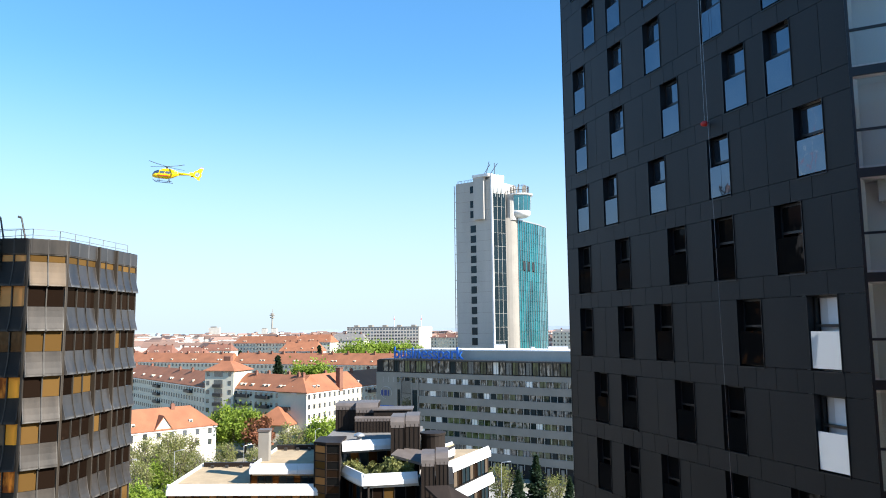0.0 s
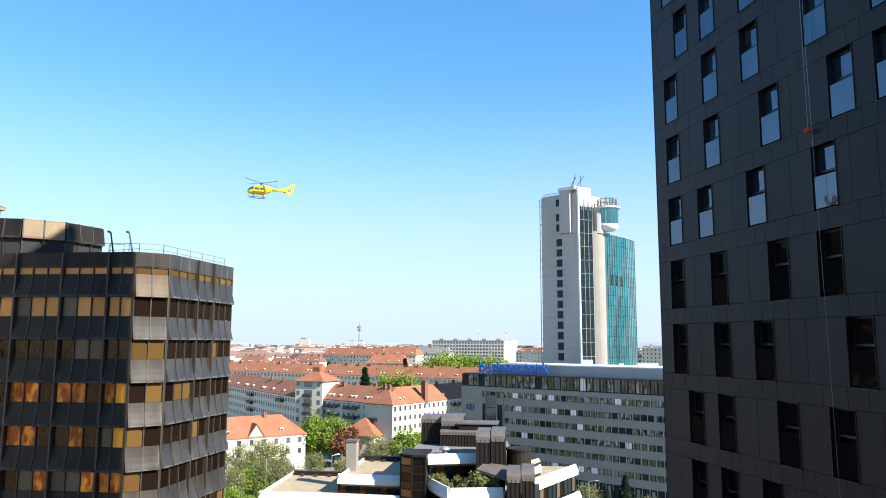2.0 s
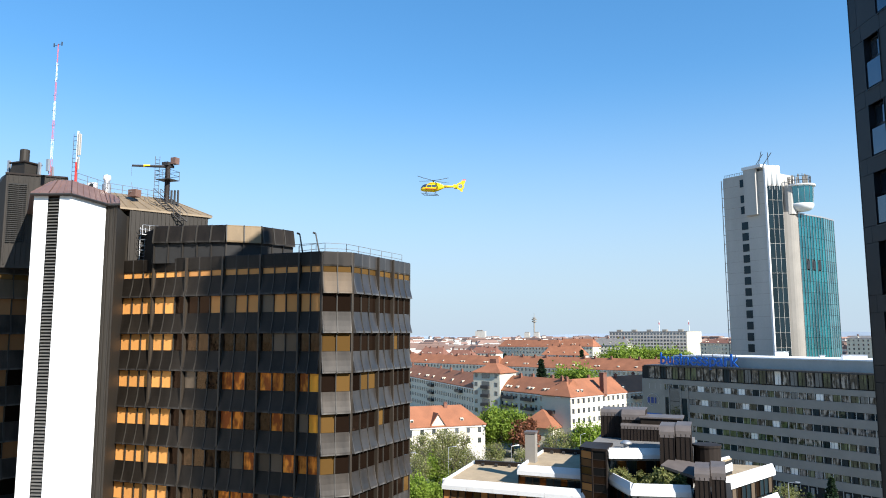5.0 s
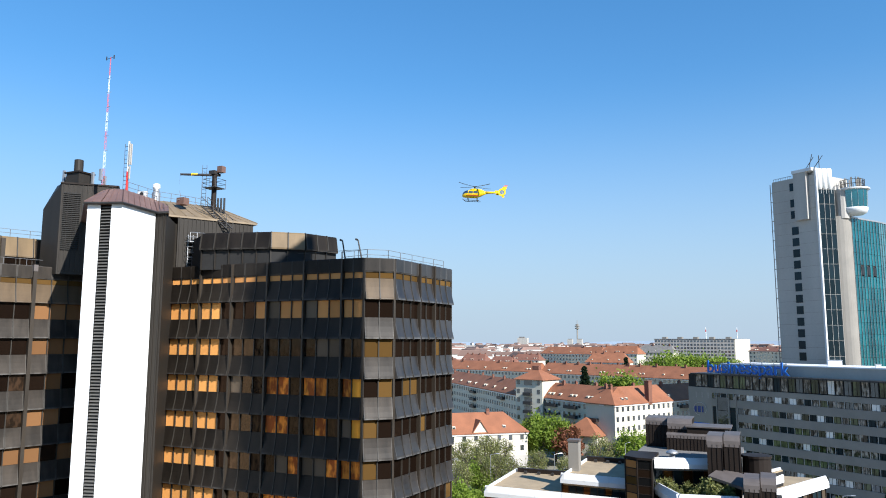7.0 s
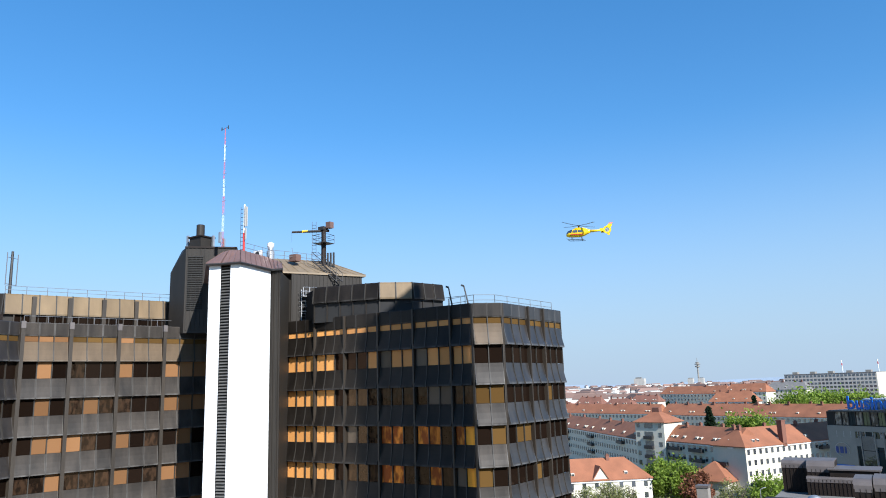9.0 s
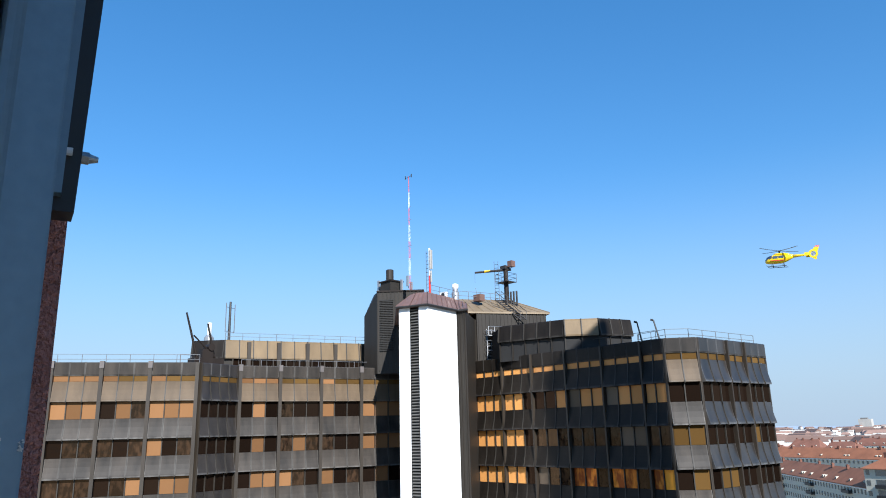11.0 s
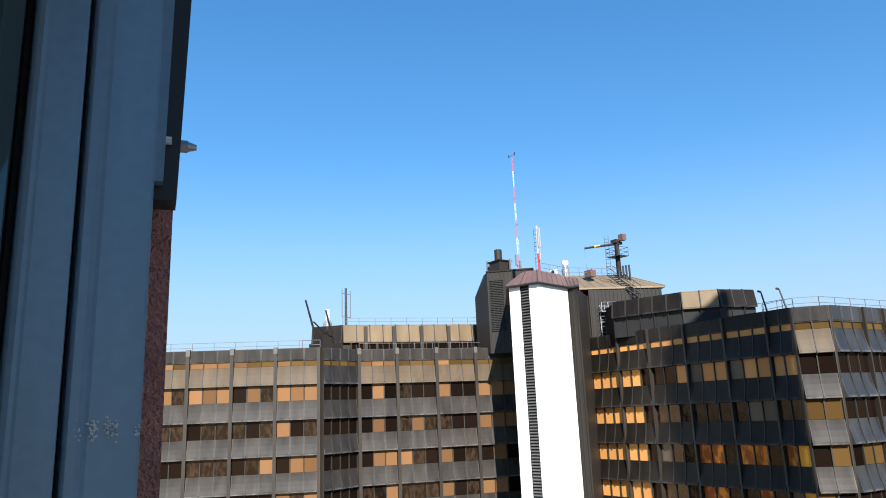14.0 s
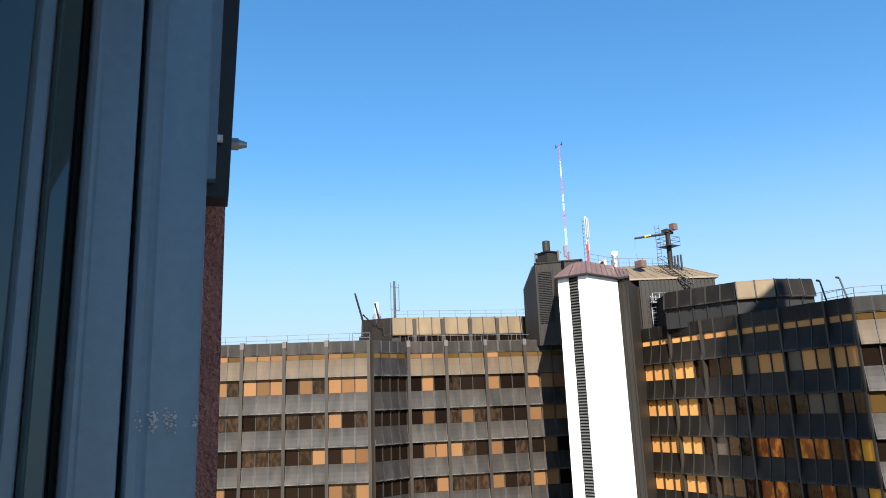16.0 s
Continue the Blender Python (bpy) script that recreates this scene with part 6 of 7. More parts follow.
# ---- railings and roof equipment of the bronze building ----
def railing(pts, z, h, label, step=1.8, mt=None, r=0.03):
    t = thing("roof_railing", label, "railing", (*pts[0], z), group="roof railings")
    o = Vector((*pts[0], z))
    for a, b in zip(pts, pts[1:]):
        a, b = Vector((*a, z)) - o, Vector((*b, z)) - o
        n = max(1, round((b - a).length / step))
        for k in range(n + 1):
            p = a.lerp(b, k / n)
            part("post", Shape().tube(p, p + Vector((0, 0, h)), r, n=5), mt or M_RAIL, t)
        for zz in (h, h * 0.5):
            part("rail", Shape().tube(a + Vector((0, 0, zz)), b + Vector((0, 0, zz)), r * 0.8, n=5), mt or M_RAIL, t)
    return t


railing([pol(32.0, 67.5), (-32.4, 56.2), (-31.0, 57.6), (-30.0, 67.8)], 45.2, 0.95, "thin grey steel railing on the office roof", 2.0)
railing([(-55.0, 58.5), (-40, 58.5), (-34.5, 58.2)], 44.85, 1.6, "thin dark railing before the set-back floor", 2.0, M_BLACKSTEEL)
railing([wl.at(0, 0.4), wl.at(wl.length, 0.4)], 45.2, 0.95, "thin grey steel railing on the wing roof", 2.2)
railing([wr_.at(0.5, 1.8), wr_.at(wr_.length - 3, 1.8)], 44.85, 1.3, "thin steel railing on the wing terrace", 2.2)
railing([pentb[1], pentb[2]], 48.7, 0.8, "thin steel railing on the wing's top floor", 2.0)
railing([pol(48.0, 75.0), pol(46.0, 78.6), pol(44.0, 80.0), pol(41.8, 82.2)], 52.2, 1.0, "steel railing along the plant room roof", 1.5)


def davit(x, y, z, h, lean, turn):
    t = thing("davit", "black leaning davit arm on the roof edge", "davit", pose(x, y, z, 0, 0, turn), group="facade davits")
    part("arm", Shape().tube((0, 0, 0), (-lean, 0, h), 0.08, 0.065, 8), M_BLACKSTEEL, t)
    part("foot", Shape().box(-0.25, 0.25, -0.25, 0.25, 0, 0.12), M_BLACKSTEEL, t)
    part("tip", Shape().tube((-lean - 0.02, 0, h), (-lean - 0.25, 0, h + 0.08), 0.09, n=8), M_BLACKSTEEL, t)


davit(*pol(31.62, 66.5), 44.85, 2.3, 0.4, 15)
davit(*pol(30.3, 66.2), 44.85, 2.35, 0.5, 15)

x, y = pol(49.72, 82.5)
mast = thing("radio_mast", "red and white lattice radio mast", "antenna mast", (x, y, 53.9))
for k in range(7):
    z0, z1 = 2.05 * k, 2.05 * (k + 1)
    sh = Shape()
    r0, r1 = 0.14 - 0.014 * k, 0.14 - 0.014 * (k + 1)
    pts = [(math.cos(a), math.sin(a)) for a in (0.5, 2.6, 4.7)]
    for c, s in pts:
        sh.tube((c * r0, s * r0, z0), (c * r1, s * r1, z1), 0.011, n=4)
    for j in range(4):
        zz, zn = z0 + 2.05 * j / 4, z0 + 2.05 * (j + 1) / 4
        for (c, s), (c2, s2) in zip(pts, pts[1:] + pts[:1]):
            sh.tube((c * r0, s * r0, zz), (c2 * r0, s2 * r0, zn), 0.006, n=3)
    part("mast_section", sh, M_RED if k in (0, 2, 4, 6) else M_MASTWHITE, mast)
part("mast_head", Shape().tube((-0.6, 0, 14.2), (0.5, 0, 14.3), 0.03, n=4).tube((-0.6, 0, 14.1), (-0.6, 0, 14.5), 0.06, n=5).tube((0.5, 0, 14.1), (0.5, 0, 14.5), 0.06, n=5), M_BLACKSTEEL, mast)
for k in range(6):
    part("step_bar", Shape().tube((-0.3, 0, 4 + 1.6 * k), (0.4, 0, 4 + 1.6 * k), 0.02, n=4), M_STEEL, mast)

x, y = pol(48.1, 79.5)
m2 = thing("antenna_mast", "red and white tube mast with panel antennas", "antenna mast", (x, y, 52.0))
part("tube", Shape().tube((0, 0, 0), (0, 0, 3.2), 0.12, n=10), M_RED, m2)
part("tube", Shape().tube((0, 0, 3.2), (0, 0, 6.4), 0.09, n=10), M_MASTWHITE, m2)
for dx, dy, z0, z1 in ((0.26, -0.1, 3.9, 6.2), (0.36, -0.1, 2.4, 3.7), (0.05, 0.3, 4, 6.2)):
    part("panel_antenna", Shape().box(dx - 0.075, dx + 0.075, dy - 0.05, dy + 0.05, z0, z1), M_CONCRETE, m2)
for k in range(13):
    part("ladder_rung", Shape().tube((-0.55, 0, 0.5 + 0.45 * k), (-0.18, 0, 0.5 + 0.45 * k), 0.025, n=4), M_BLACKSTEEL, m2)
part("ladder_rail", Shape().tube((-0.55, 0, 0), (-0.55, 0, 6.2), 0.03, n=4), M_BLACKSTEEL, m2)

x, y = pol(41.92, 82)
crane = thing("roof_crane", "brown roof crane with a dark jib and service platform", "crane", (x, y, 51.6))
part("post", Shape().tube((0, 0, 0), (0, 0, 5.0), 0.3, 0.26, 12), M_BRONZEROOF, crane)
jx, jy = -0.74 * 3.6, -0.67 * 3.6
jib = part("jib", Shape().tube((0.5, 0.4, 4.55), (jx, jy, 4.35), 0.17, 0.12, 6), M_BLACKSTEEL, crane)
part("jib_plate", Shape().tube((jx * 0.5, jy * 0.5, 4.45), (jx * 0.68, jy * 0.68, 4.42), 0.155, n=6), M_YELLOW, jib)
part("hook_rope", Shape().tube((jx, jy, 4.3), (jx, jy, 3.2), 0.015, n=4), M_BLACKSTEEL, jib)
part("counterweight", Shape().box(0.35, 1.0, -0.05, 0.6, 4.8, 5.5), M_COPPER, crane)
part("winch", Shape().box(-0.5, 0.3, -0.4, 0.4, 4.6, 5.0), M_BLACKSTEEL, crane)
plat = Shape().box(-0.9, 0.9, -0.8, 0.8, 3.0, 3.06)
for px, py in ((-0.9, -0.8), (0.9, -0.8), (0.9, 0.8), (-0.9, 0.8), (0, -0.8)):
    part("rail_post", Shape().tube((px, py, 3.0), (px, py, 4.0), 0.03, n=4), M_BLACKSTEEL, crane)
for z in (3.5, 4.0):
    for (ax, ay), (bx2, by2) in zip(((-0.9, -0.8), (0.9, -0.8), (0.9, 0.8), (-0.9, 0.8)), ((0.9, -0.8), (0.9, 0.8), (-0.9, 0.8), (-0.9, -0.8))):
        part("rail", Shape().tube((ax, ay, z), (bx2, by2, z), 0.025, n=4), M_BLACKSTEEL, crane)
part("platform", plat, M_BLACKSTEEL, crane)
lad = Shape()
for s in (-1.3, -0.85):
    lad.tube((s * 0.75, s * 0.66, 0), (s * 0.75, s * 0.66, 5.6), 0.035, n=4)
for k in range(14):
    lad.tube((-1.3 * 0.75, -1.3 * 0.66, 0.4 * k), (-0.85 * 0.75, -0.85 * 0.66, 0.4 * k), 0.025, n=4)
part("ladder", lad, M_BLACKSTEEL, crane)
for dx in (0.5, 0.85, 1.2):
    part("exhaust_pipe", Shape().tube((dx, 0.3 * dx, 0), (dx, 0.3 * dx, 1.9), 0.11, n=8), M_BLACKSTEEL, crane)

stairs = thing("roof_stair", "dark steel stair with handrails up the roof slope", "stair", (0, 0, 0))
sa, sb = Vector((*pol(42.85, 80.0), 52.3)), Vector((*pol(40.9, 79.2), 49.8))
side_v = Vector((0.45, 0.5, 0))
for o in (Vector((0, 0, 0)), side_v):
    part("stringer", Shape().tube(sa + o, sb + o, 0.07, n=4), M_BLACKSTEEL, stairs)
    part("handrail", Shape().tube(sa + o + Vector((0, 0, 0.95)), sb + o + Vector((0, 0, 0.95)), 0.035, n=4), M_BLACKSTEEL, stairs)
    for k in range(5):
        p = sa.lerp(sb, k / 4) + o
        part("baluster", Shape().tube(p, p + Vector((0, 0, 0.95)), 0.03, n=4), M_BLACKSTEEL, stairs)
for k in range(10):
    p = sa.lerp(sb, (k + 0.5) / 10)
    part("tread", Shape().tube(p, p + side_v, 0.06, n=4), M_BLACKSTEEL, stairs)

cage_l = thing("caged_ladder", "dark caged ladder on the ribbed plant room wall", "ladder", (0, 0, 0))
cf = PF
for s in (1.0, 1.5):
    part("rail", Shape().tube((*cf.at(s, -0.35), 45), (*cf.at(s, -0.35), 48.8), 0.04, n=4), M_STEEL, cage_l)
for k in range(11):
    part("rung", Shape().tube((*cf.at(1.0, -0.35), 45.2 + 0.34 * k), (*cf.at(1.5, -0.35), 45.2 + 0.34 * k), 0.025, n=4), M_STEEL, cage_l)
for k in range(5):
    sh = Shape()
    pts = [cf.at(1.25 + 0.5 * math.cos(a), -0.35 - 0.6 * math.sin(a)) for a in (0, 0.8, 1.57, 2.34, 3.14)]
    for a, b in zip(pts, pts[1:]):
        sh.tube((*a, 46.4 + 0.55 * k), (*b, 46.4 + 0.55 * k), 0.03, n=4)
    part("cage_hoop", sh, M_STEEL, cage_l)
land = Shape().prism([cf.at(1.0, -1.0), cf.at(2.9, -1.0), cf.at(2.9, -0.1), cf.at(1.0, -0.1)], 48.0, 48.08)
for s in (1.0, 1.7, 2.3, 2.9):
    land.tube((*cf.at(s, -1.0), 48.0), (*cf.at(s, -1.0), 49.0), 0.03, n=4)
land.tube((*cf.at(1.0, -1.0), 49.0), (*cf.at(2.9, -1.0), 49.0), 0.03, n=4).tube((*cf.at(1.0, -1.0), 48.5), (*cf.at(2.9, -1.0), 48.5), 0.03, n=4)
part("landing", land, M_STEEL, cage_l)

x, y = pol(46.05, 79)
v = thing("roof_cowl", "pale metal ventilation cowl", "roof vent", (x, y, 52.2))
part("pipe", Shape().lathe([(0.42, 0), (0.42, 0.9), (0.3, 1.0), (0.3, 1.3)], 14), M_STEEL, v, smooth=False)
part("cowl", Shape().lathe([(0.3, 1.3), (0.38, 1.45), (0.36, 1.8), (0.1, 1.9)], 14), M_MASTWHITE, v)
x, y = pol(44.15, 80)
v = thing("roof_box", "small brown box with an antenna on the roof", "roof box", (x, y, 52.2))
part("box", Shape().box(-0.5, 0.5, -0.4, 0.4, 0, 0.75), M_COPPER, v)
part("whip", Shape().tube((-0.3, 0, 0.8), (-0.5, 0, 1.6), 0.03, n=4), M_BLACKSTEEL, v)
x, y = pol(47.0, 78)
v = thing("cooling_unit", "white air-conditioning unit on the roof", "cooling unit", (x, y, 52.2))
part("casing", Shape().box(-0.5, 0.5, -0.2, 0.2, 0, 0.75), M_MASTWHITE, v)
part("fan_grille", Shape().tube((0.1, -0.2, 0.38), (0.1, -0.23, 0.38), 0.28, n=14), M_BLACKSTEEL, v)
v = thing("chimney_block", "brown clad chimney block with a round flue", "chimney", (*pol(51.35, 84), 54.0))
part("block", Shape().prism([(-1.0, -0.8), (1.1, -0.8), (1.1, 1.0), (-1.0, 1.0)], 0, 1.35, [(-0.75, -0.8), (1.1, -0.8), (1.1, 1.0), (-0.75, 1.0)]), M_RIB, v)
part("coping", Shape().box(-0.95, 1.25, -0.95, 1.1, 1.35, 1.5), M_BRONZEROOF, v)
part("flue", Shape().lathe([(0.45, 1.5), (0.45, 2.9), (0.36, 2.95)], 14), M_RIB, v)
for az, d, h in ((52.25, 85, 1.6), (49.9, 80.5, 1.2), (50.4, 83, 1.3), (49.6, 83, 1.0)):
    a = thing("panel_antenna", "small grey panel antenna on a bracket", "antenna", (*pol(az, d), 54.0), group="panel antennas")
    part("panel", Shape().box(-0.14, 0.14, -0.1, 0.1, 0.25, h + 0.25), M_STEEL, a)
    part("bracket", Shape().tube((0, 0.15, 0), (0, 0.15, h), 0.04, n=5), M_BLACKSTEEL, a)
# on the wing
x, y = pol(63.75, 86.5)
a = thing("rod_aerial", "steel antenna pole with two side rods", "antenna", (x, y, 48.4))
part("pole", Shape().tube((0, 0, 0), (0, 0, 5.0), 0.17, 0.13, 8), M_BLACKSTEEL, a)
for s in (-0.85, 0.7):
    part("rod", Shape().tube((s * 0.4, -s * 0.9, 1.4), (s * 0.4, -s * 0.9, 4.8), 0.05, n=5), M_RAIL, a)
part("crossbar", Shape().tube((-0.34, 0.77, 1.5), (0.28, -0.63, 1.5), 0.03, n=4).tube((-0.34, 0.77, 4.3), (0.28, -0.63, 4.3), 0.03, n=4), M_STEEL, a)
x, y = pol(65.2, 88)
a = thing("siren", "white siren cylinder on a lattice foot", "siren", (x, y, 48.4))
part("lattice_foot", Shape().tube((-0.5, 0, 0), (-0.3, 0, 1.3), 0.05, n=4).tube((0.5, 0, 0), (0.3, 0, 1.3), 0.05, n=4).tube((-0.5, 0, 0.4), (0.5, 0, 0.5), 0.04, n=4).tube((-0.4, 0, 1.0), (0.4, 0, 1.0), 0.04, n=4).tube((-0.5, 0, 0), (0.4, 0, 1.0), 0.03, n=4), M_STEEL, a)
part("cylinder", Shape().lathe([(0.24, 1.2), (0.26, 2.6), (0.2, 2.7)], 12), M_MASTWHITE, a)
part("drive_housing", Shape().lathe([(0.55, 0.5), (0.55, 0.95), (0.4, 1.15), (0.3, 1.3)], 10), M_STEEL, a)
x, y = pol(65.3, 79.5)
g = thing("facade_gantry", "dark facade-cleaning gantry with raised arms", "gantry", pose(x, y, 44.85) @ Matrix.Diagonal((1.35, 1.35, 1.35, 1)))
part("chassis", Shape().box(-0.6, 0.6, -1.2, 1.2, 0.25, 0.9), M_BRONZEROOF, g)
part("drive_box", Shape().box(-0.4, 0.4, -0.5, 0.4, 0.9, 1.6), M_BRONZEROOF, g)
part("winch_drum", Shape().tube((-0.5, 0.2, 1.75), (0.5, 0.2, 1.75), 0.28, n=12), M_BRONZEROOF, g)
part("platform", Shape().box(-1.5, -0.6, -1.4, 1.4, 0.15, 0.22), M_BRONZEROOF, g)
for wy in (-1.4, -0.5, 0.5, 1.4):
    part("guard_post", Shape().tube((-1.5, wy, 0.2), (-1.5, wy, 1.3), 0.035, n=5), M_RAIL, g)
part("guard_rail", Shape().tube((-1.5, -1.4, 1.3), (-1.5, 1.4, 1.3), 0.035, n=5), M_RAIL, g)
part("stay", Shape().tube((0.1, 0.7, 1.0), (0.25, -1.2, 2.6), 0.06, n=6), M_BRONZEROOF, g)
for wy in (-0.9, 0.9):
    part("wheel", Shape().tube((-0.6, wy, 0.25), (0.6, wy, 0.25), 0.25, n=10), M_BRONZEROOF, g)
part("arm", Shape().tube((0, -0.7, 0.8), (0.3, -1.9, 4.3), 0.1, 0.07, 6), M_BRONZEROOF, g)
part("arm", Shape().tube((0, 0.7, 0.8), (0.2, -0.1, 3.6), 0.1, 0.07, 6), M_BRONZEROOF, g)

# ---- rope with a red weight on the dark tower, balconies at its corner ----
rp = thing("cleaning_rope", "thin rope with a red weight hanging down the dark facade", "rope", (0, 0, 0))
part("rope", Shape().tube((*dface.at(10.68, -0.2), 45.4), (*dface.at(10.62, -0.2), 62), 0.007, n=4), M_STEEL, rp)
part("rope", Shape().tube((*dface.at(11.3, -0.2), 20), (*dface.at(10.8, -0.2), 48), 0.007, n=4), M_STEEL, rp)
part("rope", Shape().tube((*dface.at(10.8, -0.2), 48), (*dface.at(10.74, -0.2), 62), 0.007, n=4), M_STEEL, rp)
part("weight", Shape().lathe([(0.04, -0.1), (0.13, -0.07), (0.15, 0.02), (0.08, 0.08), (0.02, 0.11)], 10, (*dface.at(10.68, -0.2), 45.3)), M_RED, rp, smooth=True)
bf = Facade(dface.at(dface.length), (dface.at(dface.length)[0] + 6.4, dface.at(dface.length)[1] - 3.4))
part("loggia_floor", Shape().prism([bf.at(0, 0), bf.at(bf.length, 0), bf.at(bf.length, 2.5), bf.at(0, 2.5)], 28.0, 28.1), M_CONCRETE, dark)
for k in range(-2, 9):
    z = WTOP - WH + DF * k - 0.45
    part("loggia_slab", Shape().prism([bf.at(0.02, 0), bf.at(bf.length, 0), bf.at(bf.length, 2.6), bf.at(0.02, 2.6)], z, z + 0.26), M_MASTWHITE, dark)
    part("slab_edge", Shape().prism([bf.at(0, -0.06), bf.at(bf.length, -0.06), bf.at(bf.length, 0), bf.at(0, 0)], z + 0.02, z + 0.28), M_FRAME, dark)
    part("loggia_back", Shape().prism([bf.at(0.02, 0.9), bf.at(bf.length, 0.9), bf.at(bf.length, 1.05), bf.at(0.02, 1.05)], z + 0.26, z + DF), M_WHITE, dark)
    part("glass_rail", Shape().prism([bf.at(0.05, -0.02), bf.at(bf.length, -0.02), bf.at(bf.length, 0), bf.at(0.05, 0)], z + 0.35, z + 1.35), M_CLEAR, dark)
    part("loggia_glazing", Shape().prism([bf.at(0.05, 0.03), bf.at(bf.length, 0.03), bf.at(bf.length, 0.05), bf.at(0.05, 0.05)], z + 1.42, z + DF - 0.06), M_CLEAR, dark)
    part("top_rail", Shape().prism([bf.at(0, -0.05), bf.at(bf.length, -0.05), bf.at(bf.length, 0.02), bf.at(0, 0.02)], z + 1.35, z + 1.42), M_FRAME, dark)
part("loggia_side", Shape().prism([dface.at(dface.length - 2.85, 0.64), dface.at(dface.length - 0.05, 0.1), dface.at(dface.length - 0.05, 0.3), dface.at(dface.length - 2.85, 0.74)], 25, 64), M_WHITE, dark)
part("corner_post", Shape().prism([bf.at(-0.03, -0.05), bf.at(0.05, -0.05), bf.at(0.05, 0.06), bf.at(-0.03, 0.06)], 20, 64), M_FRAME, dark)
ac = thing("air_conditioner", "white air-conditioning unit on the loggia", "air conditioner", Matrix.Translation((0, 0, WTOP - WH + DF * 3 + 1.9)) @ bf.m(0.5, 0, 0.5))
part("casing", Shape().box(0, 0.85, 0, 0.3, 0, 0.6), M_MASTWHITE, ac)
part("fan_grille", Shape().tube((0.5, 0, 0.3), (0.5, -0.03, 0.3), 0.24, n=16), M_STEEL, ac)
part("wall_bracket", Shape().box(0.1, 0.75, 0.1, 0.4, -0.06, 0), M_STEEL, ac)


# ---- the helicopter ----
def loft(sections, n=16):
    """A body through upright ellipses: (x, y centre, z centre, half width, half height)."""
    sh = Shape()
    vs = [(x, yc + w * math.cos(2 * math.pi * k / n), zc + h * math.sin(2 * math.pi * k / n)) for x, yc, zc, w, h in sections for k in range(n)]
    m = len(sections)
    fs = [(i * n + k, i * n + (k + 1) % n, (i + 1) * n + (k + 1) % n, (i + 1) * n + k) for i in range(m - 1) for k in range(n)]
    return sh.add(vs, fs + [tuple(range(n - 1, -1, -1)), tuple(range((m - 1) * n, m * n))])


HAZ, HD = 21.35, 168.0
hx, hy = pol(HAZ, HD)
heli = thing("helicopter", "yellow rescue helicopter hovering with a shrouded tail rotor", "helicopter", pose(hx, hy, 38 + HD * math.tan(radians(11.6)), 2, 4, HAZ - 8))
part("cabin", loft([(-3.05, 0, -0.35, 0.1, 0.1), (-2.9, 0, -0.3, 0.42, 0.42), (-2.3, 0, -0.1, 0.72, 0.78), (-1.3, 0, 0.1, 0.82, 1.0), (0.2, 0, 0.12, 0.84, 1.02), (1.2, 0, 0.25, 0.74, 0.86), (2.2, 0, 0.45, 0.45, 0.52), (2.6, 0, 0.5, 0.32, 0.36)]), M_YELLOW, heli, smooth=True)
part("engine_cowling", loft([(-1.4, 0, 1.0, 0.2, 0.1), (-0.8, 0, 1.1, 0.55, 0.3), (0.6, 0, 1.12, 0.6, 0.34), (1.6, 0, 0.95, 0.45, 0.3), (2.3, 0, 0.7, 0.2, 0.15)]), M_YELLOW, heli, smooth=True)
part("windscreen", loft([(-2.98, 0, -0.12, 0.3, 0.22), (-2.6, 0, 0.12, 0.62, 0.5), (-2.0, 0, 0.3, 0.79, 0.62), (-1.55, 0, 0.42, 0.82, 0.55)]), M_CARGLASS, heli, smooth=True)
for sy in (-1, 1):
    part("side_window", Shape().extrude([(0, 0.15), (0, 0.72), (0.04, 0.72), (0.04, 0.15)], -1.35, -0.35), M_CARGLASS, heli, m=pose(0, sy * 0.84 - 0.02, 0))
    part("side_window", Shape().extrude([(0, 0.2), (0, 0.75), (0.04, 0.75), (0.04, 0.2)], -0.2, 0.75), M_CARGLASS, heli, m=pose(0, sy * 0.84 - 0.02, 0))
    part("skid", Shape().tube((-2.3, sy * 1.05, -1.55), (1.3, sy * 1.05, -1.55), 0.07, n=6).tube((-2.3, sy * 1.05, -1.55), (-2.75, sy * 1.05, -1.3), 0.06, n=6), M_BLACKSTEEL, heli)
    for xx in (-1.6, 0.6):
        part("skid_strut", Shape().tube((xx, sy * 0.5, -0.8), (xx, sy * 1.05, -1.55), 0.06, n=6), M_BLACKSTEEL, heli)
    part("red_stripe", Shape().extrude([(0, -0.34), (0, -0.18), (0.03, -0.18), (0.03, -0.34)], -1.8, 1.0), M_RED, heli, m=pose(0, sy * 0.80 - 0.015, 0))
part("tail_boom", loft([(2.3, 0, 0.5, 0.36, 0.38), (4.0, 0, 0.58, 0.24, 0.25), (5.9, 0, 0.66, 0.17, 0.18)]), M_YELLOW, heli, smooth=True)
fan = part("fan_shroud", Shape().add(
    [(6.45 + rr * math.cos(2 * math.pi * k / 24), yy, 0.75 + rr * math.sin(2 * math.pi * k / 24)) for yy in (-0.15, 0.15) for rr in (0.92, 0.52) for k in range(24)],
    [(k, (k + 1) % 24, 24 + (k + 1) % 24, 24 + k) for k in range(24)] + [(48 + (k + 1) % 24, 48 + k, 72 + k, 72 + (k + 1) % 24) for k in range(24)]
    + [(k, 48 + k, 48 + (k + 1) % 24, (k + 1) % 24) for k in range(24)] + [(24 + (k + 1) % 24, 72 + (k + 1) % 24, 72 + k, 24 + k) for k in range(24)]), M_YELLOW, heli)
